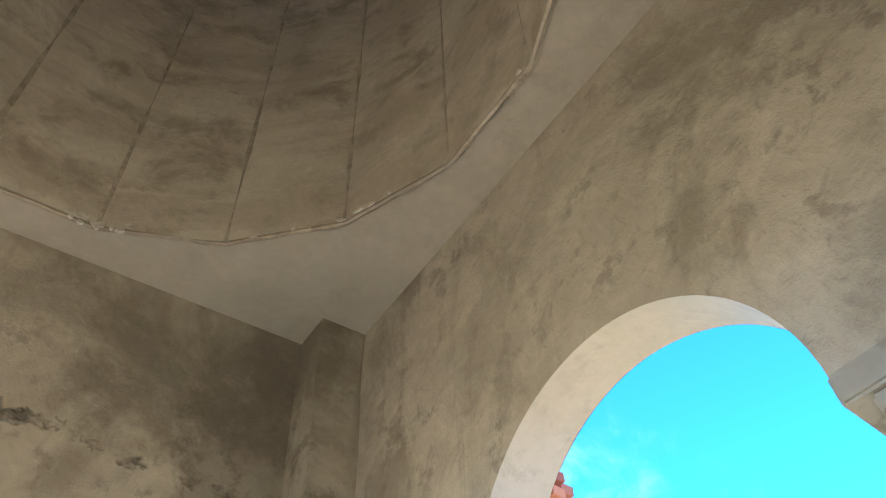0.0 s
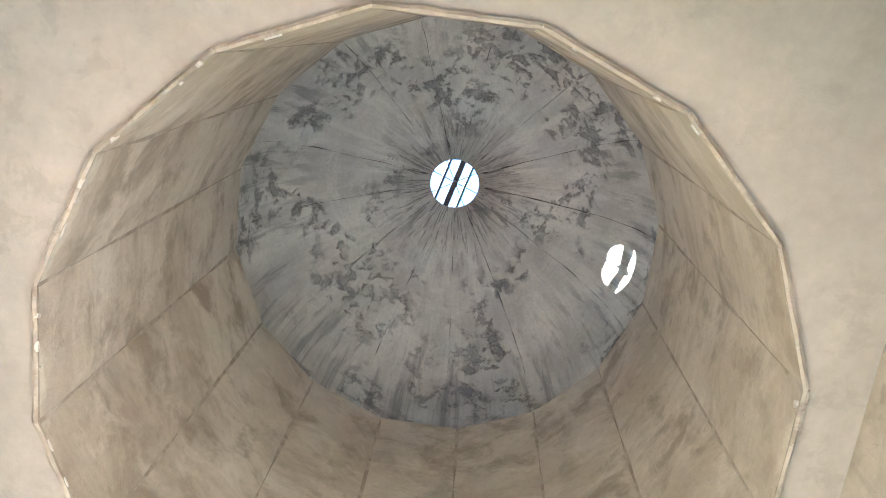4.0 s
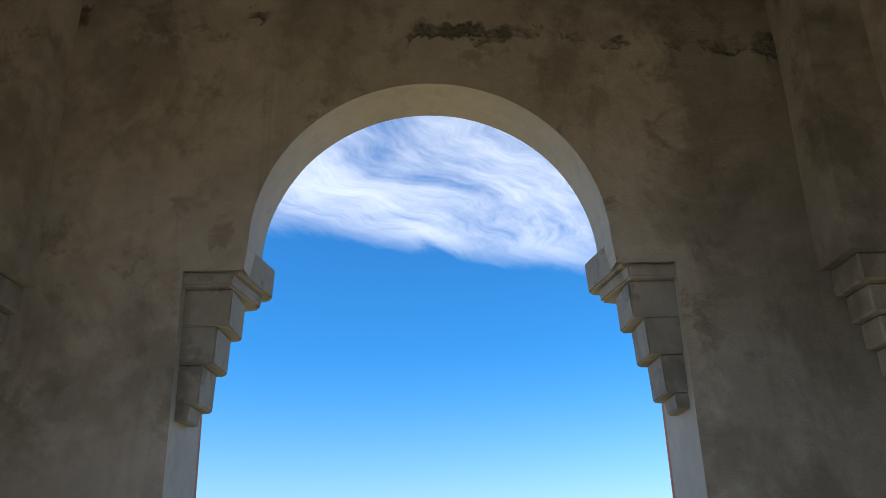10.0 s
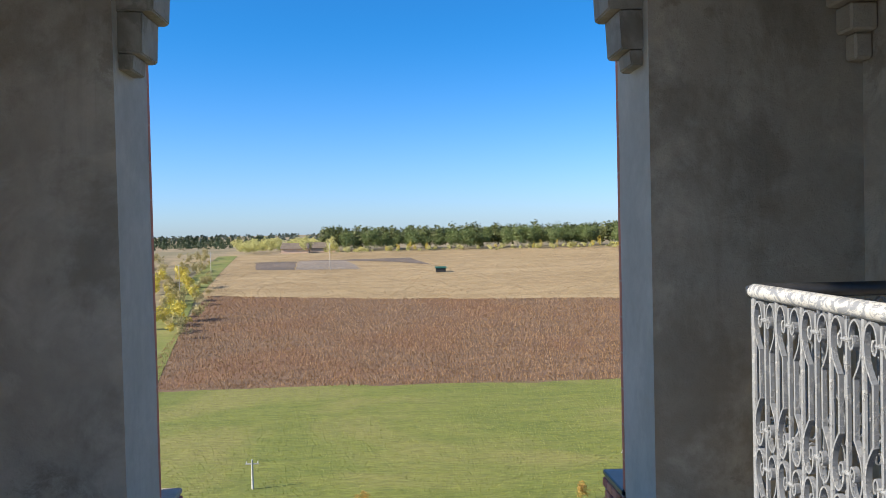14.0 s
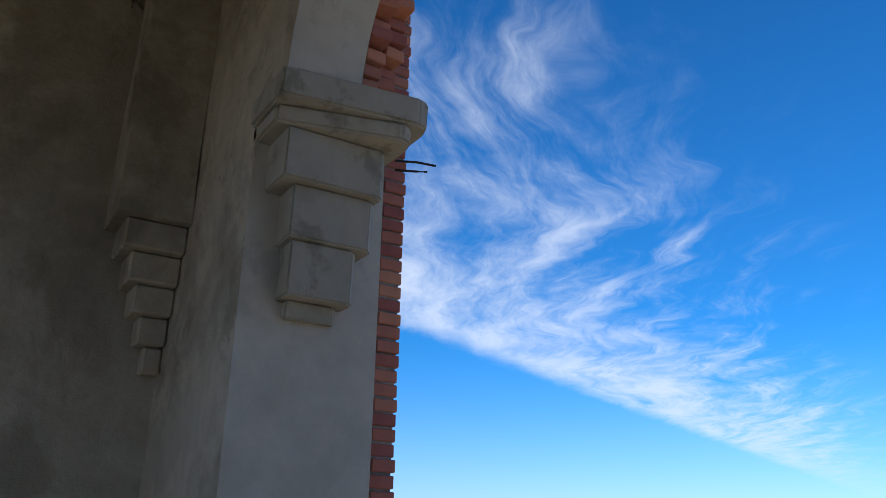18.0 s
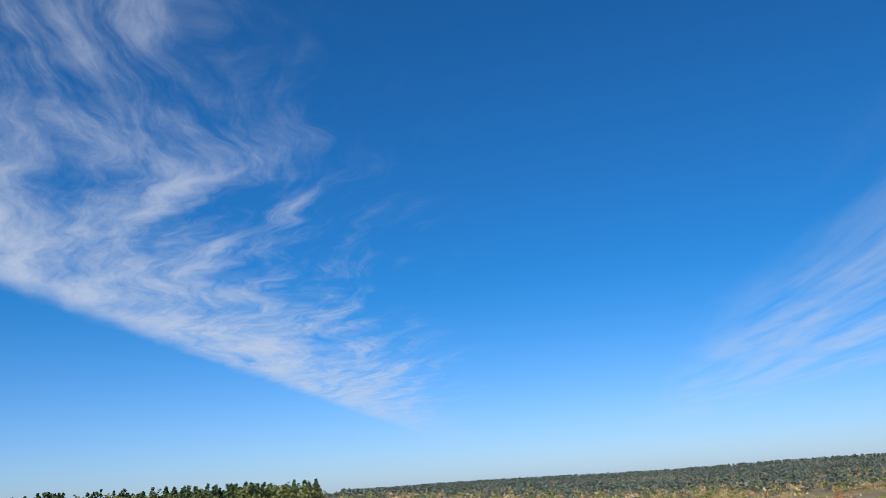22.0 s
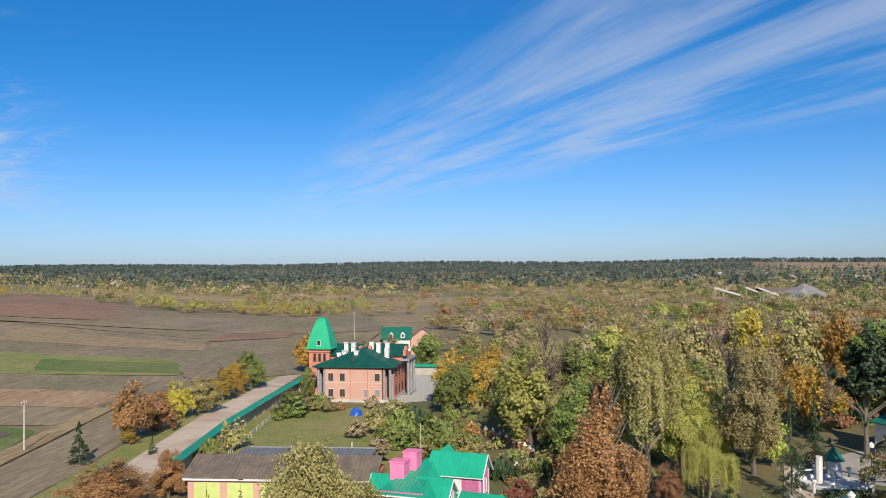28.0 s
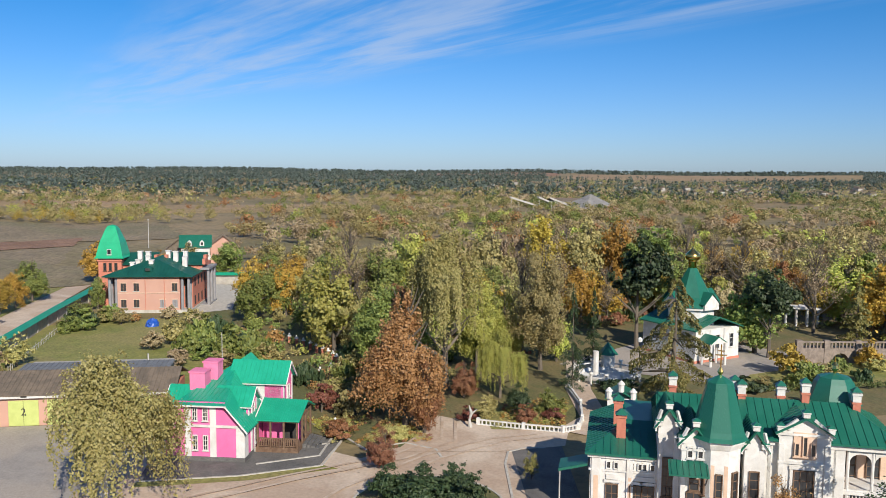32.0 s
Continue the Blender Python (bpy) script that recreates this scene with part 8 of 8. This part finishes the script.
GROVES = [
    ("broad", "red", [(74.7, -6.4, 3.9, 2.1)]),
    ("broad", "rust", [(84.3, -11.4, 7.6, 2.6)]),
    ("cone", "rust", [(86.2, -9.6, 15.2, 6.6)]),
    ("weeping", "birch", [(68.7, 16.3, 12.6, 5.9)]),
    ("bare", "brown", [(114.4, -29.4, 15.8, 3.3), (128.6, -84.1, 14.5, 4.3)]),
    ("broad", "green", [(115.5, -65.7, 12.6, 5.3), (133.6, -0.2, 9.2, 3.7)]),
    ("broad", "lime", [(108.7, -21.7, 12.3, 4.2), (120.4, -2.8, 14.6, 4.8)]),
    ("broad", "olive", [(109.2, -30.5, 16.7, 4.8), (117.1, -6.6, 11.3, 3.2), (137.8, -95.7, 15.6, 5.8)]),
    ("broad", "red", [(96.8, -17.7, 4.5, 1.9)]),
    ("broad", "rust", [(123.7, -66.7, 7.1, 2.9)]),
    ("broad", "lime", [(113.8, -34.3, 6.6, 2.9), (114.7, -26.6, 9.8, 3.2)]),
    ("larch", "spruce", [(93.0, -42.4, 15.0, 6.9)]),
    ("pine", "dark", [(119.5, -48.5, 16.9, 5.4)]),
    ("spruce", "dark", [(98.9, -31.8, 14.2, 2.1), (113.2, -39.5, 11.4, 2)]),
    ("spruce", "spruce", [(119.3, -85.4, 11.8, 3.3)]),
    ("weeping", "lime", [(96.3, -22, 8, 3.3)]),
    ("weeping", "birch", [(100.8, -16.2, 19.0, 6.6)]),
    ("weeping", "rust", [(116.6, -11.4, 10.6, 4.4)]),
    ("bare", "brown", [(153.6, -6.4, 15.8, 4.8), (155, -114.1, 13, 5.7), (157.9, -86.7, 12.9, 5.3), (165.6, -84.4, 11, 5.4), (174.1, -81.9, 15.3, 5.4)]),
    ("broad", "brown", [(171.9, -102.7, 10.3, 5.6), (172.9, -15.5, 13.2, 4.8), (178, -43.7, 15.1, 5.1), (185.4, -57.8, 15.3, 4.9)]),
    ("broad", "green", [(148.5, 10.4, 9.5, 3.7), (155.2, 6.6, 9.5, 3.7)]),
    ("broad", "lime", [(161.7, -19.6, 15.4, 5.1)]),
    ("broad", "olive", [(151.5, 1.3, 9.9, 4.2), (156.1, -10.8, 12.4, 4.9), (160.2, -2.3, 12.1, 4.2), (160.9, -26.8, 14.7, 5.1), (163.4, -35.4, 15.6, 5.2), (163.6, -104.3, 12.3, 4.9), (168.5, -57.5, 16.9, 5.6)]),
    ("broad", "orange", [(122.8, -93.5, 13.1, 5.4), (154.9, 5.5, 10, 3.7), (157.5, 11.4, 10.8, 3.6), (156.9, -96.2, 8.2, 4.9), (164.1, -63.4, 17.4, 4.9)]),
    ("broad", "yellow", [(169.5, -47.8, 17.9, 5.2)]),
    ("pine", "green", [(159.9, -67.9, 16.9, 5.1)]),
    ("broad", "green", [(166.2, 41.4, 6.4, 2.0), (147.4, 39.7, 4.6, 2.6), (176.6, 56.7, 8.4, 3.4)]),
    ("broad", "olive", [(146.9, 56.8, 7.2, 3.5)]),
    ("broad", "orange", [(169, 57.2, 7.1, 2.7), (204.3, 51.2, 9.9, 3.8)]),
    ("broad", "rust", [(90.2, 43.9, 5.8, 5.5), (95.8, 39.9, 5.3, 2.9), (123.6, 57.8, 9.1, 3.6), (132, 57.1, 6.9, 3)]),
    ("broad", "yellow", [(98, 65.2, 3.3, 1.3), (122.4, 57.7, 3.1, 1.7), (141.5, 58.3, 7.2, 2.8), (160.7, 57.2, 6.9, 3.3), (287.8, 226.1, 7.4, 4.7)]),
    ("spruce", "dark", [(110.5, 59.1, 6.3, 1.9), (116.5, 51.4, 3, 0.9)]),
    ("spruce", "green", [(276.6, 201.6, 9.4, 3.9)]),
    ("bush", "dark", [(89.3, -22.7, 3.5, 2.5), (96.1, -53.6, 1.3, 3.8), (98.2, -37.3, 1.3, 3.6), (101.2, -13.1, 2.1, 1.4)]),
    ("bush", "green", [(88.1, -58.3, 2, 2.9), (88.9, -25.8, 2.9, 2.3), (92.5, -6.6, 2.6, 1.9), (95.2, -60.7, 3.6, 2.8), (119, 8.5, 4.5, 3), (119.3, 11.6, 5.3, 3.3), (127.3, 17, 4.7, 3.6), (145.2, 39.1, 3.8, 3.7), (152.6, 36.4, 2.5, 2.7)]),
    ("bush", "olive", [(83.4, -8.3, 1.2, 2.3), (87.8, -18.5, 2.8, 2.1), (91.7, -4, 2.9, 2.3), (119.5, 40.1, 4.7, 2.6), (131.9, 21.4, 4.4, 3), (149.6, 33.4, 3, 2.3), (151, 21.7, 2.5, 2.3)]),
    ("bush", "orange", [(105.1, -77.4, 4, 2.7)]),
    ("bush", "red", [(86.3, -22.6, 2.2, 1.8), (86.8, -25.9, 1.3, 1.6), (88, -16.7, 1.7, 1.6), (93.2, -0.9, 3.2, 2.3), (114.6, -27.4, 2.1, 3.3)]),
    ("bush", "rust", [(84.2, -2.6, 1.8, 2.3)]),
    ("bush", "spruce", [(70.5, -19, 2.6, 1)]),
    ("bush", "yellow", [(102.1, -63, 4.6, 3.3)]),
    ("broad", "rust", [(52.3, -31.7, 6.5, 2.9)]),
    ("bush", "dark", [(65.6, -9.2, 3.6, 4.6), (66.8, -6.6, 3.0, 3.0), (67.6, -11.6, 2.9, 3.0), (63.2, -11.2, 3.2, 3.4)]),
    ("spruce", "dark", [(48.5, -37.6, 14.5, 3.7)]),
]
count = {}
for kind, colour, places in GROVES:
    for x, y, h, w in places:
        i = count[(kind, colour)] = count.get((kind, colour), -1) + 1
        tree(kind, colour, x, y, h, w, i % 2)


# woods, scrub and hedges that nobody could count: one mesh for each tint
def wood(name, label, colour, places, leaves, leaf, conifer=False, trunks=False):
    """Crowns at (x, y, z, height, half-width), all in one mesh."""
    g = LEAF_RNG
    P = np.array(places)
    k = len(P)
    rep = np.repeat(np.arange(k), leaves)
    n = len(rep)
    if conifer:
        t = g.uniform(0.05, 1, n)
        r = (1 - t) * 0.95 * np.sqrt(g.uniform(0.1, 1, n)) + 0.03
    else:
        t = g.beta(2.2, 1.7, n) * 0.9 + 0.1
        prof = np.sqrt(np.clip(1 - ((t - 0.55) / 0.5) ** 2, 0.03, 1))
        r = prof * np.sqrt(g.uniform(0.2, 1, n)) * g.uniform(0.75, 1.1, n)
    # lumps: leaves gather towards a few places in each crown
    a = g.uniform(0, 2 * np.pi, n)
    if not conifer and leaves >= 60:
        lump = g.integers(0, 7, n)
        lc = ball(g, k * 7, 0.4).reshape(k, 7, 3) * 0.62
        q = lc[rep, lump] + ball(g, n, 0.4) * 0.42
        q[:, 2] = q[:, 2] * 0.5 + 0.55
        pos = P[rep, :3] + q * np.stack([P[rep, 4], P[rep, 4], P[rep, 3]], 1)
    else:
        pos = np.stack([P[rep, 0] + r * np.cos(a) * P[rep, 4], P[rep, 1] + r * np.sin(a) * P[rep, 4], P[rep, 2] + t * P[rep, 3]], 1)
    me = leaf_mesh(name, pos, leaf * P[rep, 4], LEAF[colour], out=pos - P[rep, :3] - np.stack([0 * r, 0 * r, P[rep, 3] * 0.4], 1))
    ob = new(name, me)
    return tagged(ob, label, "trees", kind="stuff")


wr_ = random.Random(77)


def scatter(n, az0, az1, d0, d1, h0, h1, clump=0.0, wide=0.5, keep=None):
    out = []
    while len(out) < n:
        az, d = wr_.uniform(az0, az1), d0 + (d1 - d0) * wr_.random() ** 0.8
        x, y = polar(az, d)
        if clump and noise.noise(Vector((x * clump, y * clump, 4.0))) < 0.02:
            continue
        if keep and not keep(x, y):
            continue
        h = wr_.uniform(h0, h1)
        out.append((x, y, land(x, y) - 0.2, h, h * wide * wr_.uniform(0.8, 1.25)))
    return out


# more trees and undergrowth filling the park
fill = random.Random(31)


def in_park(x, y):
    if y > 4 - (x - 84) * 0.05 or x < 95 or y < -120:
        return False
    if math.hypot(x - 112, y + 52) < 25 or math.hypot(x - 104, y + 38) < 9 or (84 < x < 112 and -40 < y < -24):
        return False
    if x < 130 and -90 < y < -60:
        return False
    return not (x < 104 and -40 < y < -12) and not (x < 120 and -24 < y < -6 and (x + y * 3) % 9 < 4)


n = 0
while n < 120:
    x, y = fill.uniform(95, 205), fill.uniform(-125, 6)
    if not in_park(x, y) or (x < 130 and y > -10):
        continue
    kind = fill.choices(["broad", "bare", "pine", "spruce", "weeping"], [72, 9, 6, 6, 7])[0]
    colour = {"bare": "brown", "pine": "green", "spruce": "dark", "weeping": "lime"}.get(kind) or fill.choices(["olive", "green", "lime", "orange", "brown", "yellow", "rust"], [38, 16, 22, 8, 5, 5, 6])[0]
    hgt = fill.uniform(7.5, 12.5)
    tree(kind, colour, x, y, hgt, hgt * fill.uniform(0.34, 0.48) * (0.6 if kind == "spruce" else 1), n % 2)
    n += 1
n = 0
while n < 150:
    x, y = fill.uniform(88, 170), fill.uniform(-80, 12)
    if not in_park(x, y) and not (97 < x < 150 and 6 < y < 12):
        continue
    colour = fill.choices(["olive", "green", "rust", "red", "dark"], [30, 34, 14, 8, 14])[0]
    tree("bush", colour, x, y, fill.uniform(1.4, 3.6), fill.uniform(1.2, 2.6), n % 2)
    n += 1
# shrubs of the orchard and along the boundary
for x, y, h, w, c in ((128, 24, 3.0, 2.6, "brown"), (133, 20.5, 3.2, 3.0, "green"), (126, 18, 3.4, 3.2, "green"), (121, 15, 3.2, 3.0, "green"), (136, 16, 3.6, 3.2, "dark"), (129, 13, 3.2, 3.2, "green"), (117, 19, 2.6, 2.4, "brown"), (141, 18.5, 3.4, 3.0, "green"),
                      (123, 9.5, 3.0, 3.0, "green"), (114, 12.5, 3.0, 2.8, "olive"), (147, 39.5, 3.6, 4.0, "dark"), (151, 38, 2.8, 2.6, "olive"), (154, 36, 3.0, 2.4, "green"), (143, 40.5, 2.8, 2.4, "green"), (152, 31.5, 1.8, 1.3, "rust"), (154, 26, 2.6, 2.0, "brown"),
                      (108, 38.5, 3.0, 2.4, "olive"), (112, 41, 3.4, 2.6, "green"), (118, 42, 2.4, 2.0, "brown"), (146, 20, 3.2, 2.6, "brown"), (110, 8, 3.2, 3.0, "green"), (116, 6.5, 3.2, 3.0, "olive")):
    tree("bush", c, x, y, h, w, int(x) % 2)
for x, y, h, w, c in ((170, 9, 8.0, 3.6, "olive"), (176, 5, 9.5, 4.4, "orange"), (181, 10, 7.5, 3.4, "orange"), (186, 6, 9, 4.2, "olive"), (195, 10, 8, 4.0, "green"), (197, 4, 10, 4.6, "olive"), (172, 0, 9.5, 4.5, "brown"), (205, 30, 9, 5, "olive"), (214, 22, 9, 5, "green"), (209, 38, 7, 4, "orange"), (222, 12, 9, 5, "olive")):
    tree("broad", c, x, y, h, w, int(x) % 2)
# low growth on the park's floor
under = lambda x, y: in_park(x, y) or (97 < x < 150 and 3 < y < 12)
for colour, n, label in (("olive", 420, "olive undergrowth of the park"), ("green", 380, "green undergrowth of the park"), ("rust", 160, "rusty undergrowth of the park"), ("lime", 90, "yellow-green undergrowth of the park")):
    wood("park_undergrowth", label, colour, scatter(n, 84, 137, 88, 215, 0.7, 2.4, 0, 0.75, under), 90, 0.17)
# clipped hedge and flowers behind the mansion
hedge = [(94.4 + 0.25 * math.sin(i * 1.3), -49.5 - i * 0.62, 0.0, 1.15 + 0.15 * math.sin(i * 2.1), 0.75) for i in range(42)]
wood("hedge", "clipped dark green hedge along a lawn", "oak", hedge, 150, 0.16)
wood("bed_plants", "dark red flowers along a hedge", "red", [(96.2 + 0.4 * math.sin(i * 2.0), -50 - i * 0.7, 0.0, 0.5, 0.45) for i in range(24)], 60, 0.2)
for x, y, h, w, c in ((99, -64.5, 2.4, 2.2, "green"), (100.5, -67.5, 2.0, 2.2, "olive"), (102.5, -70.5, 2.2, 2.0, "green"), (98, -71, 1.6, 1.8, "dark"), (103, -77, 2.0, 2.2, "olive"), (99.5, -80, 2.2, 2.4, "green"), (112, -86, 2.6, 2.6, "olive"), (106, -84, 2.0, 2.0, "green"), (98, -57, 1.4, 1.4, "olive"), (97.5, -60, 1.2, 1.6, "rust")):
    tree("bush", c, x, y, h, w, int(y) % 2)
tree("pine", "dark", 112, -66, 13, 4.2, 0)
tree("broad", "rust", 118, -64, 8, 3.0, 0)
# low plants of the flower beds
bed = random.Random(9)
for colour, n, label in (("rust", 190, "rusty autumn plants of a flower bed"), ("olive", 240, "olive plants of a flower bed"), ("orange", 70, "orange flowers of a bed"), ("lime", 120, "bright green plants of a bed"), ("red", 60, "dark red plants of a bed")):
    rows = []
    for i in range(n):
        u, v = bed.random(), bed.random()
        if i % 3:
            x, y = 81.5 + 9 * u, -10.5 + 9.8 * v + 3 * (u - 0.5)
        else:
            x, y = 84.8 + 9 * u, -19.0 - 7.5 * v - 3 * u
        if i % 3 and abs((x - 85.5) * 0.5 + (y + 5.0)) < 0.9:
            continue
        rows.append((x, y, 0.05, bed.uniform(0.25, 0.7), bed.uniform(0.25, 0.6)))
    wood("bed_plants", label, colour, rows, 60, 0.2)
# the oak wood over the north fields, with birches before it
wood("far_wood", "dense green oak wood beyond the fields", "oak", scatter(240, -4.5, 30, 436, 510, 12, 15, 0, 0.5), 260, 0.16)
wood("far_wood", "dense green oak wood beyond the fields", "oak", scatter(80, -3.4, 26, 422, 436, 10, 13.5, 0, 0.5), 1000, 0.085)
wood("far_birches", "yellow birches along a wood's edge", "yellow", scatter(26, -3, 24, 408, 418, 3, 7, 0, 0.3), 200, 0.2)
wood("far_birches", "olive bushes along a wood's edge", "olive", scatter(110, -5, 24, 404, 420, 1.5, 4, 0, 0.6), 120, 0.22)
wood("village_trees", "olive garden trees round far farmhouses", "olive", scatter(70, -10.5, -3.5, 415, 500, 5, 10, 0, 0.5), 340, 0.13)
wood("village_trees", "dark firs in far gardens", "dark", scatter(200, -20, -8, 620, 900, 6, 10, 0, 0.5), 70, 0.28, True)
wood("track_bushes", "yellow bushes along a field track", "yellow", scatter(30, -16.5, -13.3, 200, 330, 2.5, 7, 0, 0.5), 360, 0.13)
wood("track_bushes", "olive bushes along a field track", "olive", scatter(60, -17, -12.2, 190, 400, 2.5, 6, 0, 0.55), 300, 0.13)
# the wood on the north-east hill
wood("hill_wood", "dark wood on the crest of a hill", "oak", scatter(170, 30, 50.5, 500, 600, 15, 20, 0, 0.5), 200, 0.17)
wood("hill_wood", "dark pines on the crest of a hill", "dark", scatter(150, 30, 51, 510, 600, 15, 21, 0, 0.35), 140, 0.24, True)
wood("hill_birches", "yellow birches below a wood", "yellow", scatter(60, 44, 57, 470, 500, 3, 7, 0, 0.3), 90, 0.24)
wood("hill_bushes", "brown and olive scrub on a hill", "olive", scatter(150, 48, 66, 480, 620, 3, 6, 0, 0.55), 90, 0.24)
# scrub and trees of the valley
outside = lambda x, y: not (150 < x < 245 and 5 < y < 62)
for colour, n, label in (("brown", 170, "grey-brown leafless scrub in the valley"), ("olive", 420, "olive trees and scrub in the valley"), ("green", 130, "green trees in the valley"), ("rust", 60, "rusty autumn trees in the valley"), ("lime", 50, "yellow-green trees in the valley")):
    wood("valley_trees", label, colour, scatter(n, 84, 138, 205, 470, 5, 10, 0.02 if colour != "brown" else 0, 0.6, outside), 240, 0.135)
for colour, n, label in (("brown", 700, "grey-brown scrub of the far valley"), ("olive", 650, "olive scrub of the far valley"), ("green", 520, "green trees of the far valley"), ("rust", 120, "rusty scrub of the far valley")):
    wood("valley_scrub", label, colour, scatter(n, 62, 140, 450, 960, 3.5, 8, 0.012, 0.75), 95, 0.16)
# hedges, gardens and copses of the far slopes
for colour, n, label in (("olive", 1500, "olive copses and garden trees on far slopes"), ("oak", 1500, "dark green copses on far slopes"), ("brown", 900, "brown thickets on far slopes"), ("green", 350, "green copses on far slopes")):
    wood("far_copses", label, colour, scatter(n // 2, 93, 142, 520, 950, 4.0, 7.5, 0.007, 0.7), 80, 0.16)
    wood("far_copses", label, colour, scatter(n // 2, 93, 142, 950, 1900, 3.0, 5.5, 0.007, 0.9), 44, 0.21)
wood("yellow_row", "row of yellow-green young trees at a field's end", "lime", scatter(26, 66, 80, 430, 480, 5, 9, 0, 0.6), 220, 0.13)
wood("yellow_row", "row of olive young trees at a field's end", "olive", scatter(60, 65, 84, 425, 490, 5, 9, 0, 0.6), 220, 0.13)
wood("yellow_row", "row of yellow young trees at a field's end", "yellow", scatter(14, 67, 76, 430, 470, 5, 9, 0, 0.5), 220, 0.13)
# the great forest of the far side, the village's trees
def belt(x, y):
    """Long bands of forest lying across the view."""
    d, az = math.hypot(x, y), math.degrees(math.atan2(x, y))
    open_ = 0.06 + 0.16 * smooth01((az - 97) / 10) * (1 - smooth01((d - 1900) / 300))
    if (95 < az < 128 and 940 < d < 1850 and (x * 7 + y * 13) % 10 > 7.5) or (106 < az < 126 and 1900 < d < 2950):
        return False
    return noise.noise(Vector((d * 0.0045, az * 0.05, 2.0))) > -0.22 + open_


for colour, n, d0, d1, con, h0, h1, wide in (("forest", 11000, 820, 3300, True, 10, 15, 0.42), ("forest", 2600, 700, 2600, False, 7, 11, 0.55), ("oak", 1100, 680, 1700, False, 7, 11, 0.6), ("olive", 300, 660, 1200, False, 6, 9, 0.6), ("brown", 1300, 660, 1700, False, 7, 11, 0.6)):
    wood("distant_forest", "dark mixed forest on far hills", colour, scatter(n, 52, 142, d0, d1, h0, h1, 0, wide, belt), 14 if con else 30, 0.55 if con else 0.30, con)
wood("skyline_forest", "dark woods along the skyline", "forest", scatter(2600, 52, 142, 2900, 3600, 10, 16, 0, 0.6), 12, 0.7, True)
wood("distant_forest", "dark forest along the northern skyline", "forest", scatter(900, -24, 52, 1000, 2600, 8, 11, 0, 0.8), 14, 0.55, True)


# weeds and grass blades of the near fields
def blades(name, label, material, quads, n, h0, h1, w, seed):
    g = np.random.default_rng(seed)
    u, v = g.uniform(0, 1, n), g.uniform(0, 1, n)
    a, b, c, d = [np.array(p, float) for p in quads]
    p = (a * (1 - u)[:, None] + b * u[:, None]) * (1 - v)[:, None] + (d * (1 - u)[:, None] + c * u[:, None]) * v[:, None]
    z = np.array([land(x, y) for x, y in p]) + 0.05
    h = g.uniform(h0, h1, n)
    ang = g.uniform(0, np.pi, n)
    ox, oy = np.cos(ang) * w, np.sin(ang) * w
    lx, ly = g.normal(size=n) * h * 0.25, g.normal(size=n) * h * 0.25
    vs = np.empty((n, 3, 3))
    vs[:, 0] = np.stack([p[:, 0] - ox, p[:, 1] - oy, z], 1)
    vs[:, 1] = np.stack([p[:, 0] + ox, p[:, 1] + oy, z], 1)
    vs[:, 2] = np.stack([p[:, 0] + lx, p[:, 1] + ly, z + h], 1)
    me = bpy.data.meshes.new(name)
    me.vertices.add(n * 3)
    me.vertices.foreach_set("co", vs.reshape(-1))
    me.loops.add(n * 3)
    me.loops.foreach_set("vertex_index", np.arange(n * 3, dtype=np.int32))
    me.polygons.add(n)
    me.polygons.foreach_set("loop_start", np.arange(0, n * 3, 3, dtype=np.int32))
    me.update(calc_edges=True)
    me.materials.append(material)
    return tagged(new(name, me), label, "grass", kind="stuff")


def blade_mat(name, a, b, c):
    return leaf_mat(name, a, b, c)


blades("field_weeds", "dry reddish-brown weeds standing in a field", blade_mat("dry_weeds", (0.165, 0.078, 0.034), (0.235, 0.125, 0.060), (0.31, 0.19, 0.10)), [(-46, 143), (110, 135), (150, 215), (-58, 262)], 95000, 0.22, 0.55, 0.085, 3)
blades("meadow_grass", "short green grass of a mown field", blade_mat("green_blades", (0.136, 0.168, 0.020), (0.200, 0.220, 0.036), (0.296, 0.276, 0.080)), [(-50, 62), (50, 62), (60, 138), (-60, 143)], 80000, 0.05, 0.14, 0.07, 5)
blades("dry_grass", "straw-coloured stalks of a dry field", blade_mat("straw_stalks", (0.304, 0.212, 0.104), (0.384, 0.276, 0.144), (0.432, 0.328, 0.192)), [(-62, 258), (130, 225), (160, 400), (-80, 400)], 24000, 0.08, 0.2, 0.3, 6)
wood("verge_bush", "orange bush at the tower's foot", "orange", [(-3.0, 76, 0, 2.3, 1.0), (18.5, 76, 0, 2.4, 1.0)], 500, 0.12)
